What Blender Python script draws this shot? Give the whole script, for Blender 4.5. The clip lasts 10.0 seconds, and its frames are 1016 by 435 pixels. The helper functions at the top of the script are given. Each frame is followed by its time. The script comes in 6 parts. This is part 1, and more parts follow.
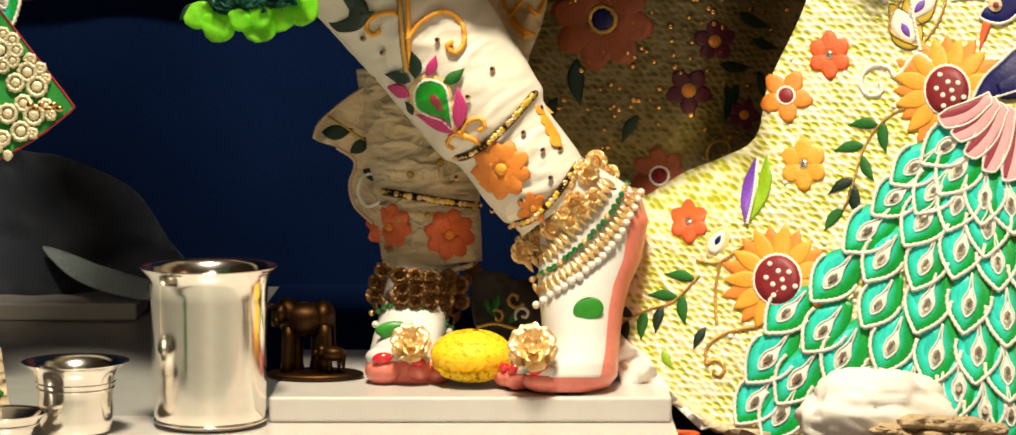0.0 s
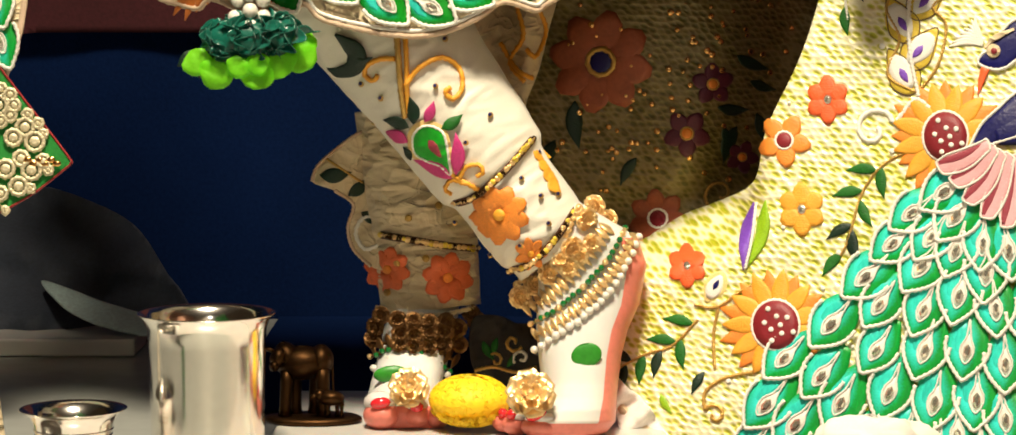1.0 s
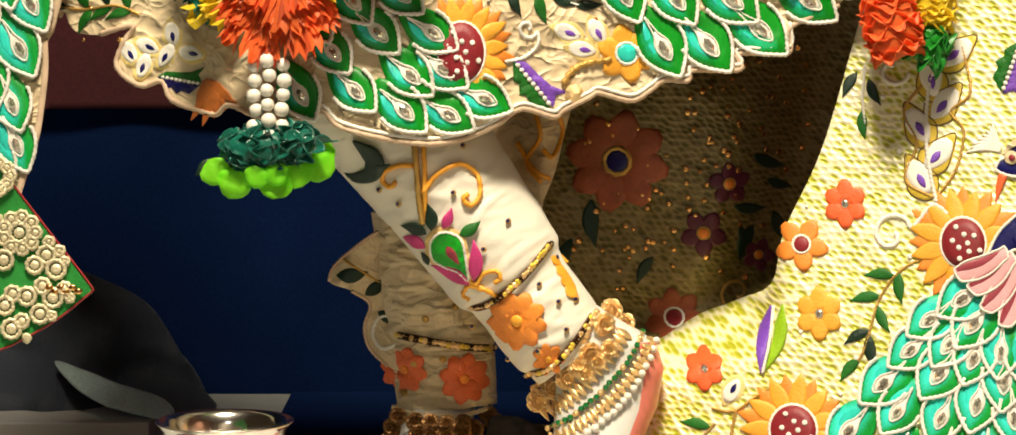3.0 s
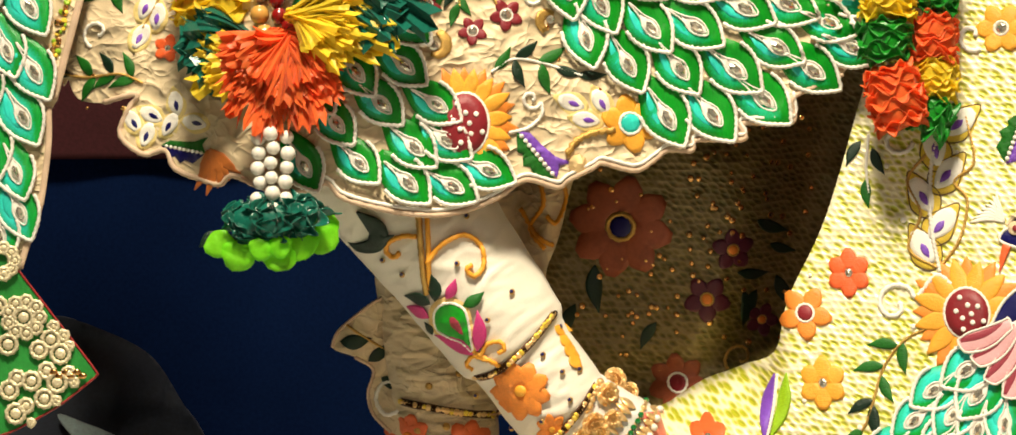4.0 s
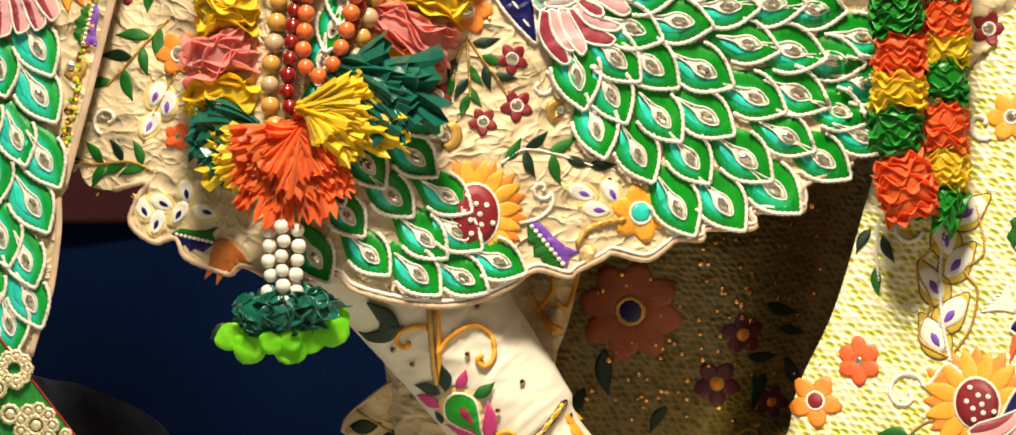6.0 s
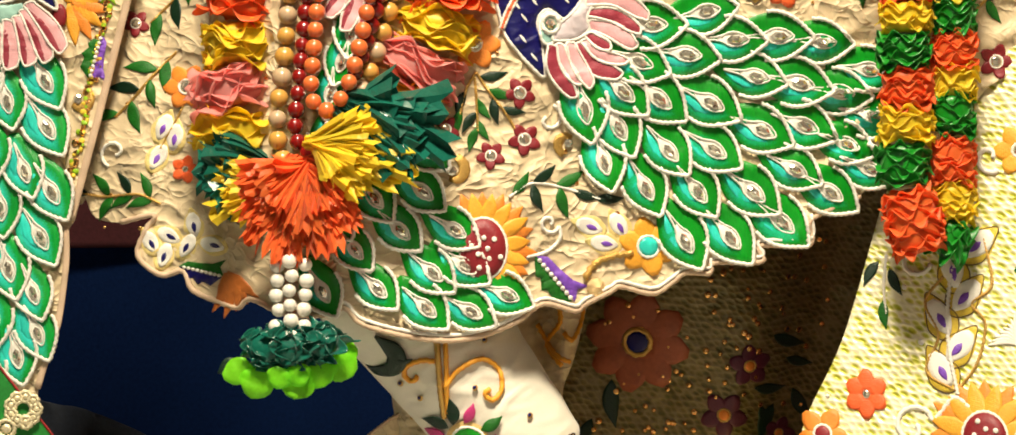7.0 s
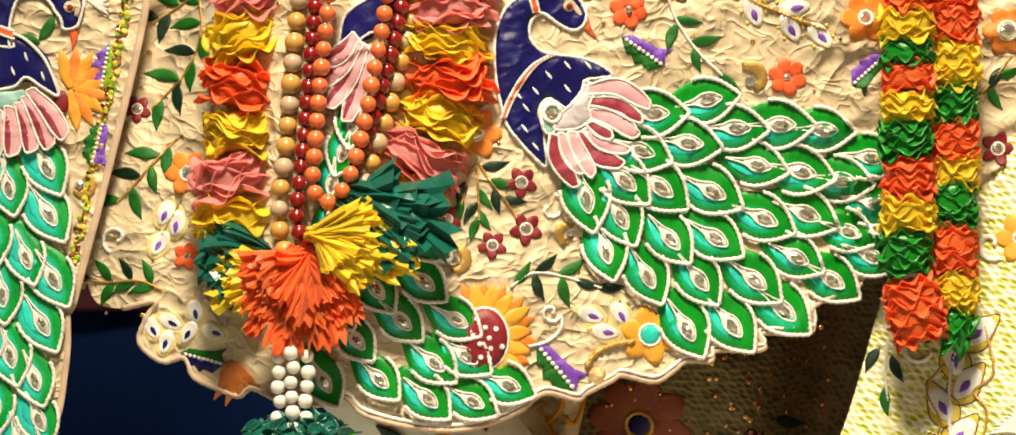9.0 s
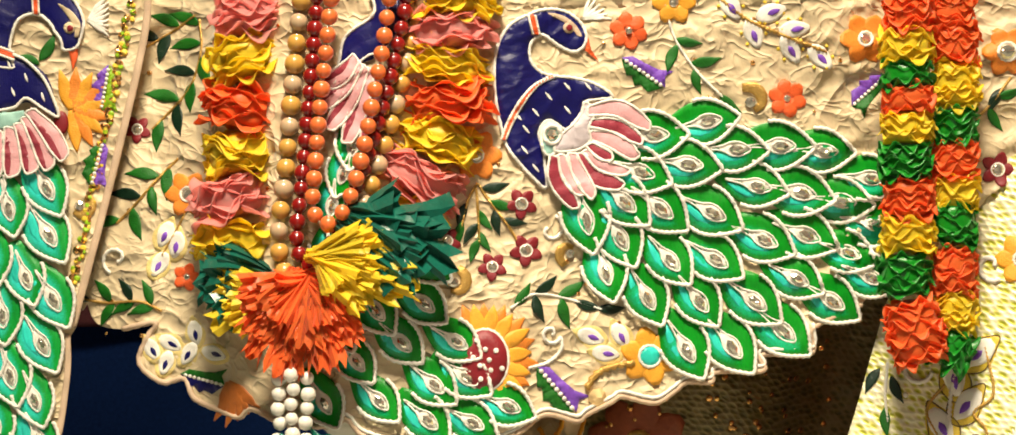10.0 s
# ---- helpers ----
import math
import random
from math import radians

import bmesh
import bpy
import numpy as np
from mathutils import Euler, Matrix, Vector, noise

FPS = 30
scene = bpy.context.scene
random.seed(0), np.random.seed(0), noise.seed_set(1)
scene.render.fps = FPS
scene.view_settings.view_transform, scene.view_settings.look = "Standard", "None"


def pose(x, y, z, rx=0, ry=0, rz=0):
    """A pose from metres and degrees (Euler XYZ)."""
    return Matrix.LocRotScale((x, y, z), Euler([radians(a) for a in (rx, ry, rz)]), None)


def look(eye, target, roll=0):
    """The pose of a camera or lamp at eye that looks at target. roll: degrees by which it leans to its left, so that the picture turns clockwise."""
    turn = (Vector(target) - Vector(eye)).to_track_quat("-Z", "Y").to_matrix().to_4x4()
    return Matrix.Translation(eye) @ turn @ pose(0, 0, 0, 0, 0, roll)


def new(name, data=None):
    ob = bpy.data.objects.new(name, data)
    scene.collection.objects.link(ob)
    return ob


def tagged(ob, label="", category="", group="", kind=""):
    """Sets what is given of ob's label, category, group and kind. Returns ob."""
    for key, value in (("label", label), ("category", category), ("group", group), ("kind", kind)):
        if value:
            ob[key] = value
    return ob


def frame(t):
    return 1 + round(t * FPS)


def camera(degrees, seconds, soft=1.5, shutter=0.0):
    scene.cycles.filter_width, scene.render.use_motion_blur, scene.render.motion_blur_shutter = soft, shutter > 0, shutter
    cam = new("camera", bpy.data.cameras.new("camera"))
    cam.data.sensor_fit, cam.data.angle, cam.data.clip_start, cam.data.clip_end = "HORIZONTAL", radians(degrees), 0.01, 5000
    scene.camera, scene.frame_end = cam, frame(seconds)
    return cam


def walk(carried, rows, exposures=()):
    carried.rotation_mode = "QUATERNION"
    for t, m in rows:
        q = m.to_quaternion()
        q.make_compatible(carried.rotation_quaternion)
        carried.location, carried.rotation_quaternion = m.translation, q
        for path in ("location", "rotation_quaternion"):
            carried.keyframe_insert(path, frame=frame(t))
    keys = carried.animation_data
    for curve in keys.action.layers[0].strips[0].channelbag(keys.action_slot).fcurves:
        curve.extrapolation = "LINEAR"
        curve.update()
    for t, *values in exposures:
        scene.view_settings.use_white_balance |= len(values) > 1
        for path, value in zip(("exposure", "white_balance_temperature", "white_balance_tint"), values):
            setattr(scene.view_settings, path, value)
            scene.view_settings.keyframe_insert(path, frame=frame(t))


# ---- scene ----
# The camera: a long lens about 1.6 m from a dressed altar statue, rising past it.
UNIT = 0.0004          # one drawing unit on the dress plane, in metres
LENS = 22.0
REACH = 784 / math.tan(radians(LENS / 2)) * UNIT   # camera to dress plane
TILT = -5.5            # the camera looks slightly down
EX = Vector((1, 0, 0))
EV = Vector((0, math.sin(radians(-TILT)), math.cos(radians(-TILT))))
EN = Vector((0, -math.cos(radians(-TILT)), math.sin(radians(-TILT))))
CENTRE = Vector((0, 0, 0.1072))
cam = camera(LENS, 10.0)
# seconds, rise to the left and upwards in drawing units
ROWS = [
    (0.0, 0.0, 0.0), (0.5, 5.6, 24.6), (1.0, -2.9, 70.4), (1.5, 7.0, 112.4), (2.0, 12.7, 146.9), (2.5, 19.2, 191.3),
    (4.0, 30.1, 342.1), (4.5, 32.1, 411.4), (5.0, 34.0, 431.3), (5.5, 40.2, 453.2), (7.0, 57.8, 532.3), (7.5, 64.8, 555.7),
    (8.0, 67.0, 589.8), (8.5, 69.2, 630.5), (9.0, 60.2, 668.9), (9.5, 55.3, 693.0), (10.0, 60.2, 701.7),
]
walk(cam, [(t, Matrix.Translation(CENTRE + EN * REACH - EX * (a * UNIT) + EV * (b * UNIT)) @ pose(0, 0, 0, 90 + TILT, 0, 0)) for t, a, b in ROWS])

# ---- light ----
world = bpy.data.worlds.new("world")
scene.world = world
world.use_nodes = True
world.node_tree.nodes["Background"].inputs[0].default_value = (1.0, 0.85, 0.7, 1)
world.node_tree.nodes["Background"].inputs[1].default_value = 0.003


def lamp(name, eye, target, size, power, colour, spread=180.0):
    data = bpy.data.lights.new(name, "AREA")
    data.shape, data.size, data.energy, data.color, data.spread = "DISK", size, power, colour, radians(spread)
    ob = new(name, data)
    ob.matrix_world = look(eye, target)
    return ob


lamp("ceiling_spot", (-0.08, -1.0, 2.28), (0.03, -0.02, 0.08), 0.5, 12.2, (1.0, 0.87, 0.65), 60.0)
lamp("front_spot", (-0.2, -1.95, 1.15), (0.0, 0.0, 0.2), 0.06, 0.14, (1.0, 0.93, 0.8), 50.0)
# Two unseen lamps, added to brighten the walls mirrored in the steel and lift the fill.
lamp("added_wall_wash", (0.3, -2.4, 2.25), (0.2, -3.2, 0.5), 0.3, 5.5, (1.0, 0.88, 0.72), 70.0)
lamp("added_wall_wash", (1.35, -1.3, 2.25), (2.0, -1.3, 0.4), 0.3, 5.0, (1.0, 0.88, 0.72), 60.0)
scene.view_settings.exposure = 0.0

# ---- materials ----
MATS = {}


def mat(name, colour, rough=0.6, metal=0.0, vary=0.15, grain=300.0, bump=0.2, blotch=25.0, sheen=0.0, coat=0.0, island=0.0, stretch=(1, 1, 1), sub=0.0, thread=0.0):
    """A surface with blotches and grain: colour varies at two scales, the grain also gives relief."""
    if name in MATS:
        return MATS[name]
    m = bpy.data.materials.new(name)
    m.use_nodes = True
    nt = m.node_tree
    n, l = nt.nodes, nt.links
    b = n["Principled BSDF"]
    tc = n.new("ShaderNodeTexCoord")
    mp = n.new("ShaderNodeMapping")
    mp.inputs["Scale"].default_value = stretch
    l.new(tc.outputs["Object"], mp.inputs[0])
    big, fine = n.new("ShaderNodeTexNoise"), n.new("ShaderNodeTexNoise")
    big.inputs["Scale"].default_value, fine.inputs["Scale"].default_value = blotch, grain
    big.inputs["Detail"].default_value, fine.inputs["Detail"].default_value = 3, 4
    l.new(mp.outputs[0], big.inputs[0])
    l.new(mp.outputs[0], fine.inputs[0])
    add = n.new("ShaderNodeMath")
    add.operation = "ADD"
    l.new(big.outputs[0], add.inputs[0])
    l.new(fine.outputs[0], add.inputs[1])
    last = add.outputs[0]
    if island:
        geo = n.new("ShaderNodeNewGeometry")
        mul = n.new("ShaderNodeMath")
        mul.operation = "MULTIPLY_ADD"
        mul.inputs[1].default_value = island / max(vary, 0.01)
        l.new(geo.outputs["Random Per Island"], mul.inputs[0])
        l.new(last, mul.inputs[2])
        last = mul.outputs[0]
    rng = n.new("ShaderNodeMapRange")
    rng.inputs["From Min"].default_value, rng.inputs["From Max"].default_value = 0.6, 1.4 + (island / max(vary, 0.01))
    rng.inputs["To Min"].default_value, rng.inputs["To Max"].default_value = 1 - vary - island, 1 + vary + island * 0.4
    l.new(last, rng.inputs["Value"])
    sc = n.new("ShaderNodeVectorMath")
    sc.operation = "SCALE"
    sc.inputs[0].default_value = colour
    l.new(rng.outputs[0], sc.inputs["Scale"])
    l.new(sc.outputs[0], b.inputs["Base Color"])
    b.inputs["Roughness"].default_value, b.inputs["Metallic"].default_value = rough, metal
    b.inputs["Sheen Weight"].default_value, b.inputs["Coat Weight"].default_value = sheen, coat
    b.inputs["Coat Roughness"].default_value = 0.1
    if sub:
        b.inputs["Subsurface Weight"].default_value, b.inputs["Subsurface Scale"].default_value = sub, 0.004
    height = fine.outputs[0]
    if thread:
        uv, cut, wave, mixed = n.new("ShaderNodeUVMap"), n.new("ShaderNodeSeparateXYZ"), n.new("ShaderNodeMath"), n.new("ShaderNodeMath")
        wob, ph = n.new("ShaderNodeMath"), n.new("ShaderNodeMath")
        l.new(uv.outputs[0], cut.inputs[0])
        ph.operation, ph.inputs[1].default_value = "MULTIPLY", 6.2832 / thread
        l.new(cut.outputs[0], ph.inputs[0])
        wob.operation, wob.inputs[1].default_value = "MULTIPLY_ADD", 5.0
        l.new(fine.outputs[0], wob.inputs[0])
        l.new(ph.outputs[0], wob.inputs[2])
        wave.operation = "SINE"
        l.new(wob.outputs[0], wave.inputs[0])
        mixed.operation, mixed.inputs[1].default_value = "MULTIPLY_ADD", 0.09
        l.new(wave.outputs[0], mixed.inputs[0])
        l.new(fine.outputs[0], mixed.inputs[2])
        height = mixed.outputs[0]
        l.new(height, add.inputs[1])
    if bump:
        bp = n.new("ShaderNodeBump")
        bp.inputs["Strength"].default_value, bp.inputs["Distance"].default_value = bump, 0.001
        l.new(height, bp.inputs["Height"])
        l.new(bp.outputs[0], b.inputs["Normal"])
    MATS[name] = m
    return m


def matt(m):
    m.node_tree.nodes["Principled BSDF"].inputs["Specular IOR Level"].default_value = 0.03
    return m


def glassy(name, colour):
    m = mat(name, colour, rough=0.08, vary=0.1, bump=0.0, coat=1.0)
    m.node_tree.nodes["Principled BSDF"].inputs["IOR"].default_value = 1.7
    return m


MARBLE = mat("marble", (0.60, 0.58, 0.55), rough=0.25, vary=0.05, grain=60, blotch=9, bump=0.02, sub=0.1)
FLOORM = mat("floor_marble", (0.44, 0.45, 0.42), rough=0.2, vary=0.08, grain=50, blotch=7, bump=0.02)
DARK_COVER = mat("dark_floor_cover", (0.055, 0.018, 0.016), rough=0.95, vary=0.3, grain=500, blotch=6, bump=0.5)
DARK = matt(mat("dark_cloth", (0.0045, 0.015, 0.066), rough=0.95, vary=0.3, blotch=8, bump=0.3))
HALLM = mat("hall_paint", (0.62, 0.54, 0.42), rough=0.8, vary=0.2, blotch=3, grain=40)
ROOMM = mat("room_paint", (0.20, 0.15, 0.10), rough=0.8, vary=0.2, blotch=3, grain=40)
PEACH = mat("peach_paint", (0.70, 0.36, 0.22), rough=0.8, vary=0.2, blotch=3, grain=40)
CEILM = mat("ceiling_paint", (0.28, 0.25, 0.21), rough=0.9, vary=0.2, blotch=3, grain=40)
SKIN = mat("statue_white", (0.70, 0.68, 0.65), rough=0.6, vary=0.03, grain=80, blotch=20, bump=0.02, sub=0.1)
CORAL = mat("statue_coral", (0.78, 0.22, 0.17), rough=0.35, vary=0.12, blotch=60, bump=0.05)
NAIL = mat("nail_red", (0.68, 0.02, 0.03), rough=0.2, vary=0.05, coat=0.5)
MARKG = mat("painted_green", (0.03, 0.26, 0.02), rough=0.4, vary=0.25, blotch=80)
CREAM = mat("cream_silk", (0.71, 0.57, 0.36), rough=0.5, vary=0.07, grain=900, blotch=30, bump=0.15, sheen=0.3)


def crinkled(m, depth):
    """Sharp creases of crushed silk, in two sizes, running aslant."""
    n, l = m.node_tree.nodes, m.node_tree.links
    tc, below = n.new("ShaderNodeTexCoord"), n["Bump"].outputs[0]
    for scale, share, turn, lengthen in ((20.0, 1.0, 25.0, 0.6), (42.0, 0.6, -35.0, 0.7), (78.0, 0.34, 15.0, 0.8)):
        mp, no = n.new("ShaderNodeMapping"), n.new("ShaderNodeTexNoise")
        mp.inputs["Rotation"].default_value = (0, radians(turn), 0)
        mp.inputs["Scale"].default_value = (lengthen, 0.3, 1.0)
        no.inputs["Scale"].default_value, no.inputs["Detail"].default_value, no.inputs["Distortion"].default_value = scale, 1.5, 0.7
        l.new(tc.outputs["Object"], mp.inputs[0])
        l.new(mp.outputs[0], no.inputs[0])
        last = no.outputs[0]
        for op, val in (("SUBTRACT", 0.5), ("ABSOLUTE", 0.0), ("MULTIPLY", -5.0), ("ADD", 1.0), ("MAXIMUM", 0.0), ("POWER", 2.2)):
            k = n.new("ShaderNodeMath")
            k.operation, k.inputs[1].default_value = op, val
            l.new(last, k.inputs[0])
            last = k.outputs[0]
        bp = n.new("ShaderNodeBump")
        bp.inputs["Strength"].default_value, bp.inputs["Distance"].default_value = 0.9, depth * share
        l.new(last, bp.inputs["Height"])
        l.new(below, bp.inputs["Normal"])
        below = bp.outputs[0]
    l.new(below, n["Principled BSDF"].inputs["Normal"])
    return m


crinkled(CREAM, 0.0028)
WHITE_SILK = mat("white_silk", (0.80, 0.75, 0.64), rough=0.5, vary=0.06, grain=900, blotch=30, bump=0.15, sheen=0.3)
GREEN = mat("green_satin", (0.001, 0.26, 0.012), rough=0.34, vary=0.3, grain=700, blotch=70, bump=0.3, stretch=(1, 1, 0.25), thread=0.0011)
AQUA = mat("aqua_satin", (0.002, 0.33, 0.04), rough=0.34, vary=0.3, grain=700, blotch=70, bump=0.3, stretch=(1, 1, 0.25), thread=0.0011)
TURQ = mat("turquoise_satin", (0.03, 0.66, 0.56), rough=0.38, vary=0.25, grain=700, blotch=90, bump=0.3, stretch=(1, 1, 0.25), thread=0.0011)


def shaded_satin(m, second, wide=0.62):
    """Satin stitch whose colour passes into a second one in a soft patch beside the eye of the pad."""
    n, l = m.node_tree.nodes, m.node_tree.links
    b = n["Principled BSDF"]
    first = b.inputs["Base Color"].links[0].from_socket
    uv, mp, far = n.new("ShaderNodeUVMap"), n.new("ShaderNodeMapping"), n.new("ShaderNodeVectorMath")
    uv.uv_map = "pad"
    mp.inputs["Location"].default_value, mp.inputs["Scale"].default_value = (-1.15, -0.38, 0), (2.3, 1.25, 1)
    l.new(uv.outputs[0], mp.inputs[0])
    far.operation = "LENGTH"
    l.new(mp.outputs[0], far.inputs[0])
    tc, no, st, grain = n.new("ShaderNodeTexCoord"), n.new("ShaderNodeTexNoise"), n.new("ShaderNodeMapping"), n.new("ShaderNodeTexNoise")
    no.inputs["Scale"].default_value, grain.inputs["Scale"].default_value = 45, 5
    st.inputs["Scale"].default_value = (14, 1.2, 1)
    l.new(tc.outputs["Object"], no.inputs[0])
    l.new(uv.outputs[0], st.inputs[0])
    l.new(st.outputs[0], grain.inputs[0])
    add, more, ramp, mix = n.new("ShaderNodeMath"), n.new("ShaderNodeMath"), n.new("ShaderNodeValToRGB"), n.new("ShaderNodeMix")
    add.operation, add.inputs[1].default_value = "MULTIPLY_ADD", 0.7
    l.new(no.outputs[0], add.inputs[0])
    l.new(far.outputs["Value"], add.inputs[2])
    more.operation, more.inputs[1].default_value = "MULTIPLY_ADD", 0.7
    l.new(grain.outputs[0], more.inputs[0])
    l.new(add.outputs[0], more.inputs[2])
    scale = n.new("ShaderNodeMath")
    scale.operation, scale.inputs[1].default_value = "MULTIPLY", 0.5
    l.new(more.outputs[0], scale.inputs[0])
    ramp.color_ramp.elements[0].position, ramp.color_ramp.elements[0].color = wide * 0.75, (1, 1, 1, 1)
    ramp.color_ramp.elements[1].position, ramp.color_ramp.elements[1].color = min(1.0, wide * 1.35), (0, 0, 0, 1)
    l.new(scale.outputs[0], ramp.inputs[0])
    mix.data_type = "RGBA"
    l.new(ramp.outputs[0], mix.inputs[0])
    l.new(first, mix.inputs[6])
    mix.inputs[7].default_value = second
    l.new(mix.outputs[2], b.inputs["Base Color"])
    return m


shaded_satin(GREEN, (0.014, 0.62, 0.36, 1), 0.55)
shaded_satin(AQUA, (0.05, 0.84, 0.78, 1), 0.68)
CORD = mat("white_cord", (0.88, 0.85, 0.78), rough=0.7, vary=0.08, grain=1500, bump=0.4)
BEIGE = mat("beige_edge", (0.64, 0.47, 0.33), rough=0.7, vary=0.1, grain=1200, bump=0.3)
STONE = glassy("clear_stone", (0.80, 0.76, 0.64))
STONE.node_tree.nodes["Principled BSDF"].inputs["Metallic"].default_value = 0.8
NAVY = mat("navy_satin", (0.004, 0.004, 0.10), rough=0.36, vary=0.25, grain=700, bump=0.3, sheen=0.0, thread=0.0011)
PINK = mat("pink_satin", (0.80, 0.42, 0.45), rough=0.45, vary=0.15, grain=800, blotch=60, bump=0.3, thread=0.0011)
ROSE = mat("rose_thread", (0.32, 0.035, 0.06), rough=0.5, vary=0.2, grain=800, bump=0.4, thread=0.0011)
LEAF = mat("leaf_thread", (0.003, 0.125, 0.004), rough=0.58, vary=0.3, grain=700, blotch=50, bump=0.4, thread=0.0011)
LEAFD = mat("leaf_thread_dark", (0.002, 0.022, 0.009), rough=0.45, vary=0.3, grain=700, bump=0.4, thread=0.0011)
LEAFY = mat("leaf_thread_yellow", (0.28, 0.50, 0.01), rough=0.45, vary=0.3, grain=700, bump=0.4, thread=0.0011)
ORANGE = mat("orange_thread", (0.86, 0.27, 0.035), rough=0.5, vary=0.2, grain=700, blotch=60, bump=0.4, thread=0.0011)
AMBER = mat("amber_thread", (0.88, 0.40, 0.035), rough=0.5, vary=0.15, grain=700, blotch=60, bump=0.4, thread=0.0011)
REDO = mat("red_orange_thread", (0.88, 0.13, 0.03), rough=0.5, vary=0.15, grain=700, bump=0.4, thread=0.0011)
MAROON = mat("maroon_thread", (0.23, 0.012, 0.02), rough=0.5, vary=0.2, grain=700, bump=0.4, thread=0.0011)
MAGENTA = mat("magenta_thread", (0.62, 0.04, 0.22), rough=0.5, vary=0.2, grain=700, bump=0.4, thread=0.0011)
PURPLE = mat("purple_thread", (0.20, 0.07, 0.52), rough=0.45, vary=0.25, grain=700, bump=0.4, thread=0.0011)
YELLOWT = mat("yellow_thread", (0.85, 0.62, 0.06), rough=0.5, vary=0.2, grain=700, bump=0.4, thread=0.0011)
GOLDT = mat("gold_zari", (0.62, 0.38, 0.10), rough=0.38, metal=0.6, vary=0.3, grain=1200, bump=0.6)
GOLD = mat("gold_metal", (0.98, 0.70, 0.34), rough=0.38, metal=0.7, vary=0.15, grain=400, bump=0.15)
SILVER = mat("silver_metal", (0.95, 0.91, 0.84), rough=0.15, metal=1.0, vary=0.05, grain=200, bump=0.03)
# Brass darkened so that the figurine's shade sits in its colour.
BRASS = mat("shaded_brass", (0.048, 0.023, 0.009), rough=0.46, metal=1.0, vary=0.3, grain=200, blotch=60, bump=0.2)
PEARL = mat("pearl", (0.82, 0.78, 0.70), rough=0.2, vary=0.05, bump=0.0, coat=0.6)
PEARLG = mat("pearl_gold", (0.62, 0.33, 0.07), rough=0.3, vary=0.1, bump=0.0, coat=0.6)
BEADO = mat("bead_orange", (0.80, 0.17, 0.045), rough=0.3, vary=0.08, bump=0.0, coat=0.6)
BEADR = mat("bead_red", (0.24, 0.009, 0.008), rough=0.24, vary=0.1, bump=0.0, coat=0.8)
VELVET = mat("green_velvet", (0.004, 0.26, 0.025), rough=0.6, vary=0.25, grain=600, blotch=30, bump=0.2, sheen=0.4)
def ribbon(name, colour, vary=0.12, rough=0.42, thin=0.52):
    """Thin satin ribbon: shiny, and light comes through it."""
    m = mat(name, colour, rough=rough, vary=vary, island=0.12, grain=500, blotch=60, bump=0.25, sheen=0.2)
    nt = m.node_tree
    b = nt.nodes["Principled BSDF"]
    tr, mix = nt.nodes.new("ShaderNodeBsdfTranslucent"), nt.nodes.new("ShaderNodeMixShader")
    mix.inputs[0].default_value = thin
    nt.links.new(b.inputs["Base Color"].links[0].from_socket, tr.inputs[0])
    nt.links.new(b.outputs[0], mix.inputs[1])
    nt.links.new(tr.outputs[0], mix.inputs[2])
    nt.links.new(mix.outputs[0], nt.nodes["Material Output"].inputs[0])
    return m


PAPERS = {
    "orange": ribbon("ribbon_orange", (1.0, 0.24, 0.05)),
    "yellow": ribbon("ribbon_yellow", (1.0, 0.82, 0.05)),
    "pink": ribbon("ribbon_pink", (1.0, 0.58, 0.55), 0.05, 0.42, 0.7),
    "green": ribbon("ribbon_green", (0.004, 0.28, 0.012), 0.25, 0.3, 0.25),
    "teal": ribbon("ribbon_teal", (0.003, 0.14, 0.095), 0.25, 0.24, 0.25),
    "lime": ribbon("ribbon_lime", (0.28, 0.95, 0.02)),
}
SEQUIN = mat("gold_sequin", (0.95, 0.52, 0.18), rough=0.2, metal=1.0, vary=0.2, island=0.3)

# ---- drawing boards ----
LOW, MID, TOP, THIGH = (0.0, 0.0), (40.2, 453.2), (60.2, 701.7), (19.2, 191.3)


def P(x, y, h, o=LOW):
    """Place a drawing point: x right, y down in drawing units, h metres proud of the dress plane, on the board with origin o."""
    k = UNIT * (1 - h / REACH)
    return CENTRE + EX * ((x - 784) * k - o[0] * UNIT) + EV * ((336 - y) * k + o[1] * UNIT) + EN * h


class Board:
    """A drawing board laid on a garment: shape(x, y) gives how far the cloth stands proud of the dress plane."""

    def __init__(self, shape, o=LOW):
        self.shape, self.o = shape, o

    def height(self, x, y):
        h = 0.0
        for _ in range(3):
            r = REACH / (REACH - h)
            h = self.shape(x - r * self.o[0], y - r * self.o[1])
        return h

    def __call__(self, x, y, lift=0.0):
        return P(x, y, self.height(x, y) + lift, self.o)


def smooth(a, b, x):
    t = min(1.0, max(0.0, (x - a) / (b - a)))
    return t * t * (3 - 2 * t)


def along(nodes, x):
    """Smooth run through (x, value) nodes."""
    if x <= nodes[0][0]:
        return nodes[0][1]
    for (a, p), (b, q) in zip(nodes, nodes[1:]):
        if x <= b:
            t = (x - a) / (b - a)
            return p + (q - p) * t * t * (3 - 2 * t)
    return nodes[-1][1]


def wrinkle(x, y, size, amount):
    return amount * (noise.noise((x / size, y / size, 1.7)) + 0.5 * noise.noise((x / size * 2.3, y / size * 2.3, 5.1)))


